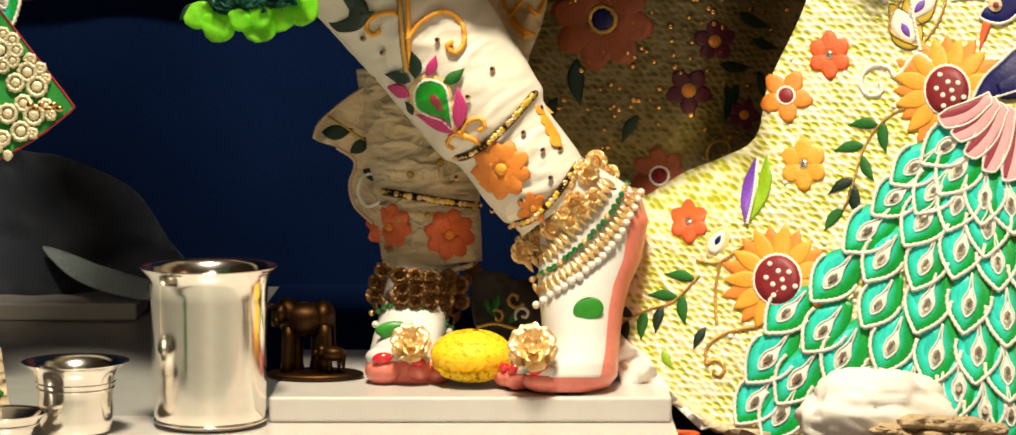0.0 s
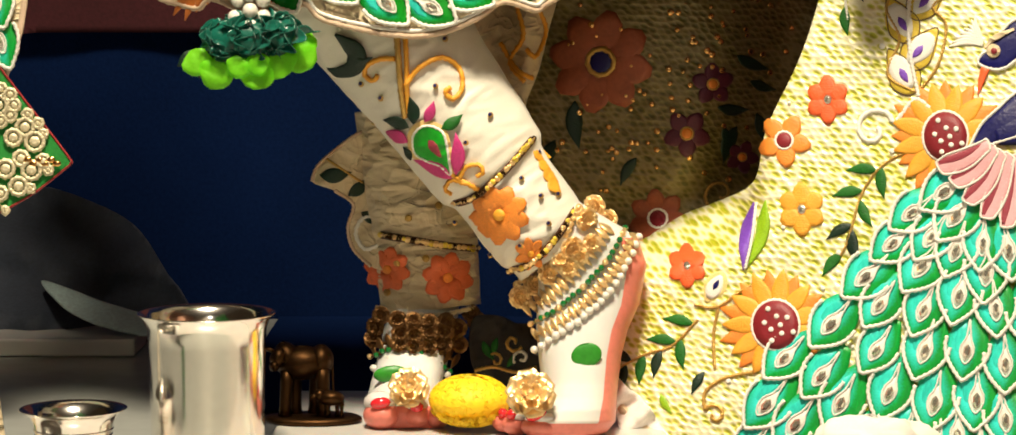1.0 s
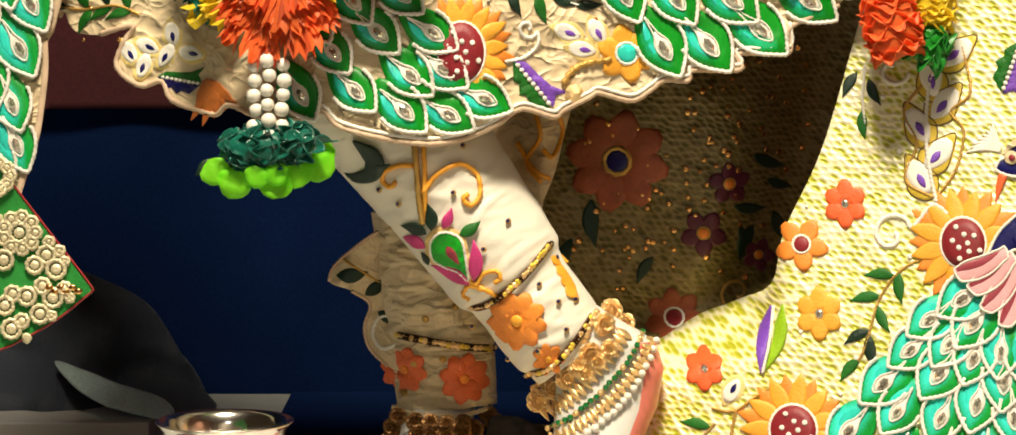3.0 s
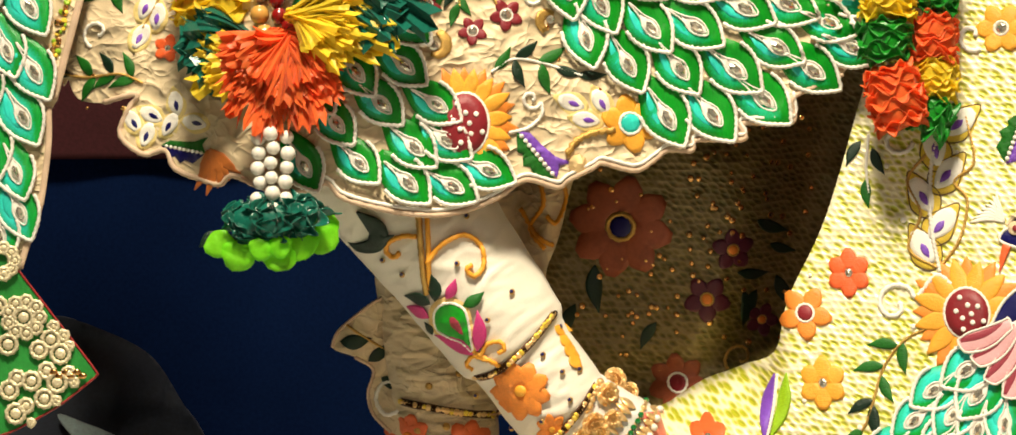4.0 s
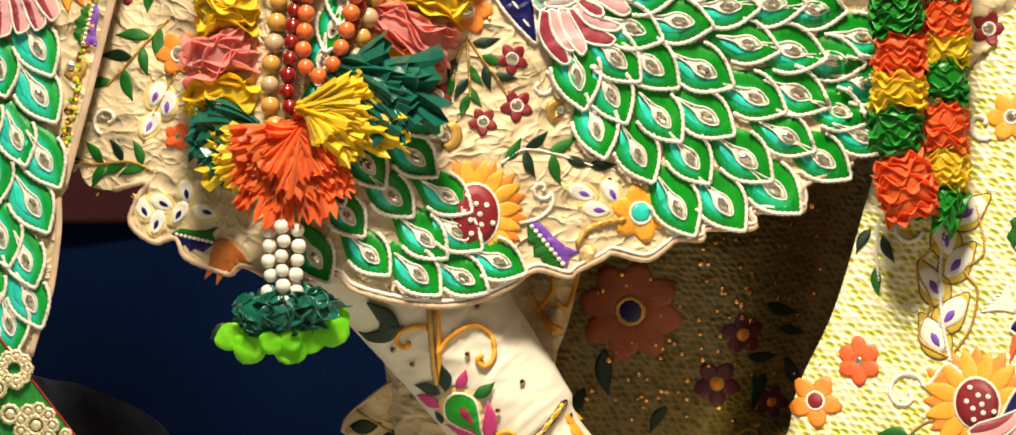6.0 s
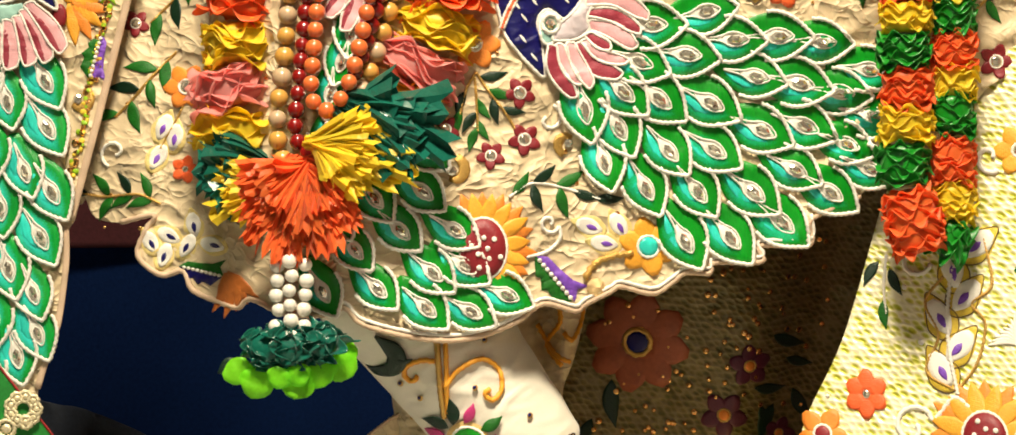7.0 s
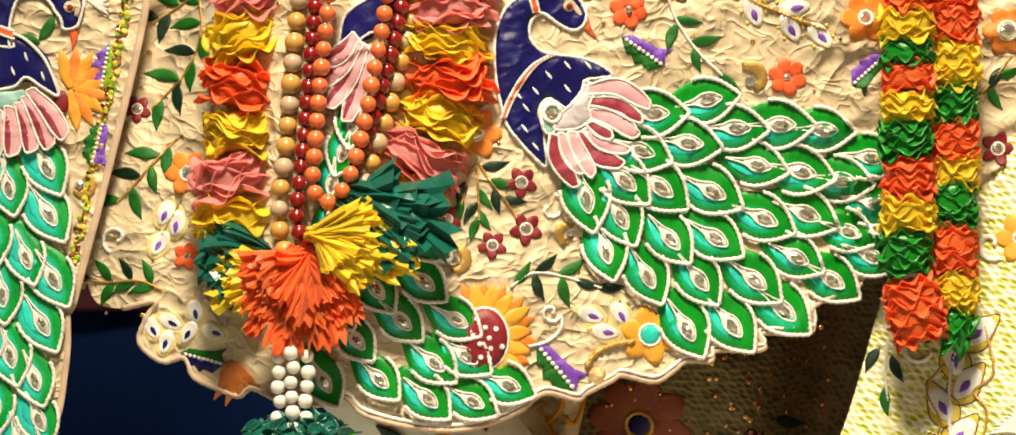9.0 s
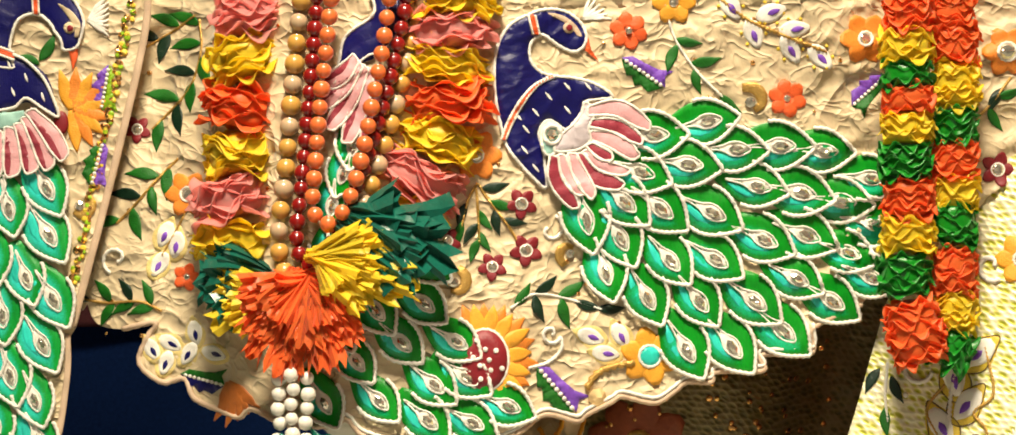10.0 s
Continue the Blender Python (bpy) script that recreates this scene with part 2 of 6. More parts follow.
def curve(pts, step=4.0, closed=False):
    """Points along a smooth curve through pts, about step apart."""
    pts = [Vector((*p, 0.0)[:3]) for p in pts]
    n, out = len(pts), []
    for i in range(n if closed else n - 1):
        if closed:
            a, b, c, d = (pts[(i + k) % n] for k in (-1, 0, 1, 2))
        else:
            b, c = pts[i], pts[i + 1]
            a = pts[i - 1] if i else b * 2 - c
            d = pts[i + 2] if i + 2 < n else c * 2 - b
        m = max(1, int((c - b).length / step))
        for j in range(m):
            t = j / m
            out.append(0.5 * ((2 * b) + (c - a) * t + (2 * a - 5 * b + 4 * c - d) * t * t + (3 * b - a - 3 * c + d) * t ** 3))
    if not closed:
        out.append(pts[-1])
    return out


# ---- mesh helpers ----
def mesh(name, verts, faces, material, parent=None, label="", flat=False):
    me = bpy.data.meshes.new(name)
    me.from_pydata([tuple(v) for v in verts], [], faces)
    me.update()
    if not flat:
        me.polygons.foreach_set("use_smooth", [True] * len(me.polygons))
    if material is not None:
        me.materials.append(material)
    ob = new(name, me)
    if parent is not None:
        ob.parent = parent
        ob.matrix_parent_inverse = parent.matrix_world.inverted()
    if label:
        ob["label"] = label
    return ob


def thing(name, label, category, at=(0, 0, 0), group="", kind=""):
    ob = new(name)
    ob.empty_display_size = 0.01
    ob.matrix_world = Matrix.Translation(at)
    return tagged(ob, label, category, group, kind)


def grid_faces(rows, cols, wrap=False, base=0):
    out = []
    for i in range(rows - 1):
        for j in range(cols if wrap else cols - 1):
            k = (j + 1) % cols
            out.append((base + i * cols + j, base + i * cols + k, base + (i + 1) * cols + k, base + (i + 1) * cols + j))
    return out


def tube(points, radius, sides=6, knot=0.0, pitch=1.0, closed=False, base=0):
    """Vertices and faces of a round cord along world points; knot makes it beaded or twisted."""
    verts, n = [], len(points)
    for i, p in enumerate(points):
        q = points[(i + 1) % n] if closed or i + 1 < n else p * 2 - points[i - 1]
        o = points[i - 1] if closed or i else p * 2 - q
        t = (q - o).normalized() if (q - o).length > 1e-9 else EX
        u = t.cross(EN)
        u = u.normalized() if u.length > 1e-6 else EX
        v = t.cross(u)
        r = radius(i / max(1, n - 1)) if callable(radius) else radius
        for k in range(sides):
            a = 2 * math.pi * k / sides
            rr = r * (1 + knot * math.sin(i * pitch + a))
            verts.append(p + u * (math.cos(a) * rr) + v * (math.sin(a) * rr))
    faces = grid_faces(n, sides, True, base)
    if closed:
        faces += [(base + (n - 1) * sides + k, base + (n - 1) * sides + (k + 1) % sides, base + (k + 1) % sides, base + k) for k in range(sides)]
    else:
        faces += [tuple(base + k for k in reversed(range(sides))), tuple(base + (n - 1) * sides + k for k in range(sides))]
    return verts, faces


def cord(name, pts, radius, board, material, parent, lift=0.0005, closed=False, knot=0.22, step=None, label=""):
    """A cord of the given radius in drawing units, sewn along pts on a board."""
    run = curve(pts, step or max(1.6, radius * 0.75), closed)
    world_pts = [board(p.x, p.y, lift + p.z) for p in run]
    v, f = tube(world_pts, radius * UNIT, 6, knot, 2.1, closed)
    return mesh(name, v, f, material, parent, label)


PROFILE = ((-1.0, 0.0), (-0.93, 0.6), (-0.6, 0.92), (0.0, 1.0), (0.6, 0.92), (0.93, 0.6), (1.0, 0.0))


def blade_data(spine, widths, board, puff, lift, base=0, rise=0.0):
    """A padded shape about a spine, with half widths in drawing units along it."""
    verts, n = [], len(spine)
    for i, p in enumerate(spine):
        q = spine[min(i + 1, n - 1)] - spine[max(i - 1, 0)]
        q = Vector((-q.y, q.x, 0)).normalized() if q.length > 1e-9 else Vector((0, 1, 0))
        s = i / (n - 1)
        w = widths(s) if callable(widths) else along_linear(widths, s)
        full = min(1.0, w / 6.0)
        for a, b in PROFILE:
            verts.append(board(p.x + q.x * a * w, p.y + q.y * a * w, lift + rise * s + puff * b * (0.25 + 0.75 * full)))
    faces = grid_faces(n, len(PROFILE), False, base)
    m = len(PROFILE)
    faces += [tuple(base + k for k in reversed(range(m))), tuple(base + (n - 1) * m + k for k in range(m))]
    return verts, faces


def along_linear(values, s):
    t = s * (len(values) - 1)
    i = min(int(t), len(values) - 2)
    return values[i] + (values[i + 1] - values[i]) * (t - i)


def lay_uv(ob, uvs, name="UVMap"):
    """One UV per vertex: along the stitches' run, and across."""
    layer = ob.data.uv_layers.new(name=name)
    layer.data.foreach_set("uv", [c for lp in ob.data.loops for c in uvs[lp.vertex_index]])


def blade(name, pts, widths, board, material, parent, puff=0.0012, lift=0.0003, step=5.0, rise=0.0, label=""):
    spine = curve(pts, step)
    if len(spine) < 5:
        spine = curve(pts, (Vector(pts[0]) - Vector(pts[-1])).length / 5)
    v, f = blade_data(spine, widths, board, puff, lift, 0, rise)
    ob = mesh(name, v, f, material, parent, label)
    run, uvs = 0.0, []
    for i, p in enumerate(spine):
        run += (p - spine[i - 1]).length * UNIT if i else 0.0
        uvs += [(run + 0.3 * abs(a) * UNIT, a) for a, b in PROFILE]
    lay_uv(ob, uvs)
    return ob


def almond(s):
    return math.sin(math.pi * min(1, max(0, s)) ** 0.85) ** 0.8


def leaf(board, x, y, angle, length, material, parent, fat=0.18, name="leaf", lift=0.0003):
    """A satin-stitched leaf from its stalk end; angle in degrees, 0 to the right, 90 downwards."""
    a = radians(angle)
    d, e = Vector((math.cos(a), math.sin(a))), Vector((-math.sin(a), math.cos(a)))
    b = Vector((x, y))
    pts = [b, b + d * length * 0.5 + e * length * 0.06, b + d * length]
    return blade(name, pts, lambda s: max(0.4, length * fat * math.sin(math.pi * s ** 0.8) ** 1.1), board, material, parent, 0.0011, lift, step=length / 9)


def dome(name, x, y, r, board, material, parent, puff=0.0015, lift=0.0004, ry=None, sides=14, facets=False, label="", turn=0.0):
    """A low rounded stud or, with facets, a cut stone."""
    ry = ry or r
    rings = ((1.0, 0.0), (0.98, 0.5), (0.6, 0.9)) if not facets else ((1.0, 0.0), (0.95, 0.55), (0.5, 1.0))
    verts, ct, st = [], math.cos(turn), math.sin(turn)
    for s, b in rings:
        for k in range(sides):
            a = 2 * math.pi * k / sides
            u, v = math.cos(a) * r * s, math.sin(a) * ry * s
            verts.append(board(x + u * ct - v * st, y + u * st + v * ct, lift + puff * b))
    verts.append(board(x, y, lift + puff))
    faces = grid_faces(len(rings), sides, True)
    k0 = (len(rings) - 1) * sides
    faces += [(k0 + k, k0 + (k + 1) % sides, len(verts) - 1) for k in range(sides)]
    faces.append(tuple(reversed(range(sides))))
    return mesh(name, verts, faces, material, parent, label, flat=facets)


def sphere_data(c, r, seg=14, rings=9, base=0, squash=1.0):
    verts = [c + Vector((0, 0, r * squash))]
    for i in range(1, rings):
        p = math.pi * i / rings
        verts += [c + Vector((r * math.sin(p) * math.cos(2 * math.pi * k / seg), r * math.sin(p) * math.sin(2 * math.pi * k / seg), r * math.cos(p) * squash)) for k in range(seg)]
    verts.append(c - Vector((0, 0, r * squash)))
    faces = [(base, base + 1 + k, base + 1 + (k + 1) % seg) for k in range(seg)]
    faces += grid_faces(rings - 1, seg, True, base + 1)
    e = base + len(verts) - 1
    b0 = base + 1 + (rings - 2) * seg
    faces += [(e, b0 + (k + 1) % seg, b0 + k) for k in range(seg)]
    return verts, faces


def lathe(profile, seg=48):
    """Vertices and faces of a turned body from (radius, z) pairs."""
    verts = [Vector((r * math.cos(2 * math.pi * k / seg), r * math.sin(2 * math.pi * k / seg), z)) for r, z in profile for k in range(seg)]
    return verts, grid_faces(len(profile), seg, True)


def cloth_sheet(name, board, outline, material, parent, thick=0.0012, step=10.0, label=""):
    """A cloth cut to an outline in drawing units, following the board's shape, with a real thickness."""
    edge = curve(outline, step, True)
    bm = bmesh.new()
    vs = [bm.verts.new((p.x, p.y, 0)) for p in edge]
    es = [bm.edges.new((a, b)) for a, b in zip(vs, vs[1:] + vs[:1])]
    bmesh.ops.triangle_fill(bm, use_beauty=True, edges=es)
    xs, ys = [p.x for p in edge], [p.y for p in edge]
    for axis, lo, hi in ((0, min(xs), max(xs)), (1, min(ys), max(ys))):
        at = lo + step
        while at < hi:
            co, no = (Vector((at, 0, 0)), Vector((1, 0, 0))) if axis == 0 else (Vector((0, at, 0)), Vector((0, 1, 0)))
            bmesh.ops.bisect_plane(bm, geom=bm.verts[:] + bm.edges[:] + bm.faces[:], plane_co=co, plane_no=no)
            at += step
    bmesh.ops.recalc_face_normals(bm, faces=bm.faces[:])
    for v in bm.verts:
        v.co = board(v.co.x, v.co.y)
    bm.normal_update()
    if sum(f.normal.dot(EN) for f in bm.faces) < 0:
        bmesh.ops.reverse_faces(bm, faces=bm.faces[:])
    me = bpy.data.meshes.new(name)
    bm.to_mesh(me)
    bm.free()
    me.polygons.foreach_set("use_smooth", [True] * len(me.polygons))
    me.materials.append(material)
    ob = new(name, me)
    ob.parent = parent
    ob.matrix_parent_inverse = parent.matrix_world.inverted()
    mod = ob.modifiers.new("thickness", "SOLIDIFY")
    mod.thickness, mod.offset = thick, -1
    if label:
        ob["label"] = label
    return ob


def inside_grid(pts, step):
    """A flat mesh filling a closed outline, cut into a grid."""
    bm = bmesh.new()
    vs = [bm.verts.new((p.x, p.y, 0)) for p in pts]
    es = [bm.edges.new((a, b)) for a, b in zip(vs, vs[1:] + vs[:1])]
    bmesh.ops.triangle_fill(bm, use_beauty=True, edges=es)
    xs, ys = [p.x for p in pts], [p.y for p in pts]
    for axis, lo, hi in ((0, min(xs), max(xs)), (1, min(ys), max(ys))):
        at = lo + step * 0.5
        while at < hi:
            co, no = (Vector((at, 0, 0)), Vector((1, 0, 0))) if axis == 0 else (Vector((0, at, 0)), Vector((0, 1, 0)))
            bmesh.ops.bisect_plane(bm, geom=bm.verts[:] + bm.edges[:] + bm.faces[:], plane_co=co, plane_no=no)
            at += step
    return bm


def pad(name, outline, board, material, parent, puff=0.0016, lift=0.0004, edge=None, radius=2.4, rounded=True, soft=9.0, step=6.0, turn=0.0, label=""):
    """A padded satin shape filling an outline, rounded off towards its edge; turn is the run of its threads."""
    if rounded:
        pts = curve(outline, 4.0, True)
    else:
        ends = [Vector((*q, 0.0)) for q in outline]
        pts = [a + (b - a) * (k / 4) for a, b in zip(ends, ends[1:] + ends[:1]) for k in range(4)]
    bm = inside_grid(pts, step)
    rim = np.array([(q.x, q.y) for q in pts])
    uvs, ct, st = [], math.cos(radians(turn)), math.sin(radians(turn))
    for v in bm.verts:
        x, y = v.co.x, v.co.y
        d = min(1.0, float(np.min(np.hypot(rim[:, 0] - x, rim[:, 1] - y))) / soft)
        uvs.append(((x * ct + y * st) * UNIT, 0.0))
        v.co = board(x, y, lift + puff * math.sqrt(1 - (1 - d) ** 2))
    bm.normal_update()
    if sum(f.normal.dot(EN) for f in bm.faces) < 0:
        bmesh.ops.reverse_faces(bm, faces=bm.faces[:])
    me = bpy.data.meshes.new(name)
    bm.to_mesh(me)
    bm.free()
    me.polygons.foreach_set("use_smooth", [True] * len(me.polygons))
    me.materials.append(material)
    ob = new(name, me)
    ob.parent = parent
    ob.matrix_parent_inverse = parent.matrix_world.inverted()
    lay_uv(ob, uvs)
    if label:
        ob["label"] = label
    if edge:
        cord("outline", [(q.x, q.y) for q in pts[::2]], radius, board, edge, ob, lift + puff * 0.35, True, 0.25, radius)
    return ob


# ---- embroidery ----
def feather(board, x, y, angle, length, width, parent, lift, aqua=0.24, satin=None):
    """One padded tail feather: green pad, turquoise inlay, eye with a cut stone, white cord outline. x, y is the stone."""
    a = radians(angle)
    d, e = Vector((math.cos(a), math.sin(a), 0)), Vector((-math.sin(a), math.cos(a), 0))
    c = Vector((x, y, 0))

    def half(s):
        return width * 0.5 * (math.sin(math.pi * min(1.0, s * 0.86 + 0.14) ** 1.25) ** 0.9 if s < 1 else 0.0)

    spine = [c + d * (length * (k / 12 - 0.58)) for k in range(13)]
    v, f = blade_data(spine, lambda s: max(0.3, half(s) - 1.5), board, 0.0014, lift - 0.0008, 0, 0.0014)
    quill = mesh("feather", v, f, satin or GREEN, parent)
    lay_uv(quill, [(length * i / 12 * UNIT - abs(b) * width * 0.2 * UNIT, b) for i in range(13) for b, _ in PROFILE])
    lay_uv(quill, [(i / 12, b) for i in range(13) for b, _ in PROFILE], "pad")
    inlay = [c - d * length * 0.42 + e * 0.10 * width, c - d * length * 0.12 + e * 0.22 * width, c + d * length * 0.12 + e * 0.17 * width]
    blade("inlay", inlay, lambda s: max(0.3, width * aqua * 0.36 * almond(s)), board, TURQ, quill, 0.0004, lift + 0.0011, length / 9)
    line = [c + d * (length * (s - 0.58)) + e * sg * half(s) for sg, run in ((1, range(5, 13)), (-1, range(11, 4, -1))) for s in [k / 12 for k in run]]
    line = [Vector((p.x, p.y, 0.0004 + 0.0014 * ((p - c).dot(d) / length + 0.58))) for p in line]
    cord("outline", line, 3.1, board, CORD, quill, lift + 0.0007, False, 0.28, 2.6)
    w = width * 0.145
    blade("eye", [c - d * length * 0.24, c, c + d * length * 0.17], lambda s: max(0.3, w * 0.95 * almond(s)), board, CORD, quill, 0.0006, lift + 0.0014, length / 12)
    ring = [c + d * length * 0.18, c + d * length * 0.07 + e * w * 0.9, c - d * length * 0.06 + e * w, c - d * length * 0.2 + e * w * 0.4, c - d * length * 0.44 + e * w * 0.3,
            c - d * length * 0.2 - e * w * 0.3, c - d * length * 0.06 - e * w, c + d * length * 0.07 - e * w * 0.9]
    cord("eye_cord", ring, 1.5, board, CORD, quill, lift + 0.0020, True, 0.2, 2.4)
    dome("stone", x, y, length * 0.105, board, STONE, quill, 0.0022, lift + 0.0020, width * 0.092, 6, True, "", a)
    return quill


def train(board, eyes, parent, length, width, aim, top=0.0035, row=70.0, aqua=0.22, satin=None):
    """A fan of feathers: aim(x, y) gives each its angle and its distance from the bird; nearer ones lie on top."""
    for x, y in eyes:
        angle, far = aim(x, y)
        k = 0.92 + 0.16 * random.random()
        feather(board, x, y, angle + random.uniform(-4, 4), length * k, width * k, parent, max(0.0006, top - far / row * 0.0013), aqua, satin)


def fan(cx, cy):
    return lambda x, y: (math.degrees(math.atan2(y - cy, x - cx)), math.hypot(x - cx, y - cy))


def flower(board, x, y, r, petals, material, parent, centre=None, ring=None, fat=0.3, turn=0.0, name="flower", core=0.25, oval=1.0):
    """A padded flower of petals round a centre; the petals are parts."""
    head = dome(name, x, y, r * core, board, centre or material, parent, 0.002, 0.0008, r * core * oval)
    for k in range(petals):
        a = turn + 2 * math.pi * k / petals
        d = Vector((math.cos(a), math.sin(a) * oval))
        pts = [Vector((x, y)) + d * r * core * 0.7, Vector((x, y)) + d * r * 0.6, Vector((x, y)) + d * r]
        blade("petal", pts, lambda s: max(0.5, r * fat * math.sin(math.pi * min(1, s * 0.75 + 0.2)) ** 0.7), board, material, head, 0.0012, 0.0003, r / 6)
    if ring:
        cord("ring", [(x + math.cos(a) * r * core * 1.05, y + math.sin(a) * r * core * 1.05 * oval) for a in [k * math.pi / 5 for k in range(10)]], max(1.4, r * 0.06), board, ring, head, 0.0012, True)
    return head


def sprig(board, pts, leaves, parent, stalk=GOLDT, size=30, radius=2.2, shade=None):
    """A stalk of zari with leaves given as (share along it, angle, dark)."""
    run = curve(pts, 3.0)
    st = cord("stalk", pts, radius, board, stalk, parent)
    for s, angle, dark in leaves:
        p = run[min(len(run) - 1, int(s * (len(run) - 1)))]
        leaf(board, p.x, p.y, angle, size * random.uniform(1.05, 1.25), shade or (LEAFD if dark else LEAF), st)
    return st


def curl(board, x, y, r, turns, start, parent, material=CORD, radius=3.0, way=1, tail=()):
    """A spiral of cord that ends in its middle."""
    n = int(14 * turns)
    pts = [(x + math.cos(start + way * 2 * math.pi * turns * k / n) * r * (1 - 0.85 * k / n), y + math.sin(start + way * 2 * math.pi * turns * k / n) * r * (1 - 0.85 * k / n)) for k in range(n + 1)]
    return cord("curl", [*tail, *pts], radius, board, material, parent)


def eyelet(board, x, y, angle, length, parent, core=PURPLE, rim=CORD, halo=None, trim=None):
    """A white teardrop with a coloured heart."""
    a = radians(angle)
    d = Vector((math.cos(a), math.sin(a)))
    c = Vector((x, y))
    body = blade("teardrop", [c - d * length * 0.5, c, c + d * length * 0.5], lambda s: max(0.5, length * 0.31 * almond(s * 0.9 + 0.05)), board, rim, parent, 0.001, 0.0004, length / 7)
    blade("heart", [c - d * length * 0.12, c + d * length * 0.1, c + d * length * 0.32], lambda s: max(0.4, length * 0.10 * almond(s)), board, core, body, 0.0008, 0.0014, length / 10)
    if halo:
        e = Vector((-d.y, d.x))
        ground = blade("halo", [c - d * length * 0.72, c, c + d * length * 0.66], lambda s: max(0.8, length * 0.43 * math.sin(math.pi * min(1, s * 0.93 + 0.03) ** 1.3) ** 0.75), board, halo, body, 0.0005, 0.0001, length / 9)
        if trim:
            cord("halo_edge", [c - d * length * 0.72, c - d * length * 0.2 + e * length * 0.3, c + d * length * 0.2 + e * length * 0.43, c + d * length * 0.55 + e * length * 0.25, c + d * length * 0.66, c + d * length * 0.55 - e * length * 0.25,
                               c + d * length * 0.2 - e * length * 0.43, c - d * length * 0.2 - e * length * 0.3], 0.9, board, trim, ground, 0.0005, True)
    return body
# ---- the setting ----
def block(name, lo, hi, material, label, category, kind="structure", bevel=0.002, parent=None):
    bm = bmesh.new()
    bmesh.ops.create_cube(bm, size=1)
    for v in bm.verts:
        v.co = Vector([lo[i] + (v.co[i] + 0.5) * (hi[i] - lo[i]) for i in range(3)])
    if bevel:
        bmesh.ops.bevel(bm, geom=bm.edges[:], offset=bevel, segments=3, affect="EDGES", profile=0.5)
    me = bpy.data.meshes.new(name)
    bm.to_mesh(me)
    bm.free()
    me.materials.append(material)
    return tagged(new(name, me), label, category, "", kind)


FLOOR_Z, STEP_Z = -0.032, -0.016
block("floor", (-2.0, -3.2, FLOOR_Z - 0.1), (2.0, 0.66, FLOOR_Z - 0.004), FLOORM, "grey white marble hall floor", "floor", bevel=0)
# No known carpet: dark cover added to cut floor bounce and darken the gap.
block("carpet", (0.104, -0.16, FLOOR_Z - 0.0038), (1.99, 0.65, FLOOR_Z), DARK_COVER, "dark maroon cover added beside the altar slab to darken the floor", "carpet", kind="", bevel=0.001)
block("wall_north", (-2.0, 0.66, FLOOR_Z), (2.0, 0.76, 2.4), DARK, "dark navy cloth covered back wall", "wall", bevel=0)
block("wall_south", (-2.0, -3.3, FLOOR_Z), (2.0, -3.2, 2.4), HALLM, "plain warm painted wall", "wall", bevel=0)
block("wall_west", (-2.1, -3.2, FLOOR_Z), (-2.0, 0.66, 2.4), ROOMM, "plain warm painted wall", "wall", bevel=0)
block("wall_east", (2.0, -3.2, FLOOR_Z), (2.1, 0.66, 2.4), PEACH, "plain warm painted wall", "wall", bevel=0)
block("ceiling", (-2.0, -3.2, 2.4), (2.0, 0.66, 2.5), CEILM, "plain warm painted ceiling", "ceiling", bevel=0)
# Added dark sheet: stands in for the shade on the floor behind the slab.
block("floor_shade_sheet", (-0.198, 0.172, STEP_Z + 0.0002), (0.101, 0.653, STEP_Z + 0.0022), DARK, "dark navy sheet added on the floor behind the slab as shade", "cloth", kind="", bevel=0.0008)
block("back_step", (-1.9, 0.43, STEP_Z + 0.0002), (-0.292, 0.654, -0.002), MARBLE, "low white marble step along the back wall", "step")
# plinth: a thin slab on a wider step
block("altar_floor", (-1.9, 0.0, FLOOR_Z - 0.0038), (0.102, 0.655, STEP_Z - 0.0004), FLOORM, "grey marble altar floor in shade", "floor", bevel=0)
block("marble_step", (-0.42, -0.16, FLOOR_Z - 0.0038), (0.102, -0.001, STEP_Z), MARBLE, "white marble step under the statue slab", "step")
block("marble_slab", (-0.146, -0.03, STEP_Z + 0.0004), (0.100, 0.17, 0.0), MARBLE, "white polished marble slab carrying the statue", "slab", kind="")


# ---- shapes of the garments ----
SKIRT_RUN = ((60, -0.062), (177, -0.038), (400, 0.02), (552, 0.032), (705, 0.02), (860, 0.004), (1000, -0.008), (1100, -0.012), (1400, -0.03))


def skirt_shape(x, y):
    h = along(SKIRT_RUN, x)
    up = min(500.0, max(0.0, -300 - y))
    rough = 1.0 + 0.8 * (1 - smooth(330, 620, x))
    h += up * 0.00004 * smooth(700, 1150, x) * (1 - 0.85 * smooth(1180, 1380, x)) - up * 0.0001 * (1 - smooth(150, 400, x))
    fold = 0.005 * smooth(1130, 1270, x) * (1 - 2 * abs(noise.noise((x / 190.0, (y + 0.33 * x) / 52.0, 3.3)))) ** 3
    return h + wrinkle(x, y, 75, 0.0026) + 0.0009 * rough * max(0.0, 1 - 2 * abs(noise.noise((x / 46.0, (y + 0.35 * x) / 24.0, 4.4)))) ** 3 + fold + 0.0005 * rough * noise.noise((x / 13.0, y / 9.0, 2.2))


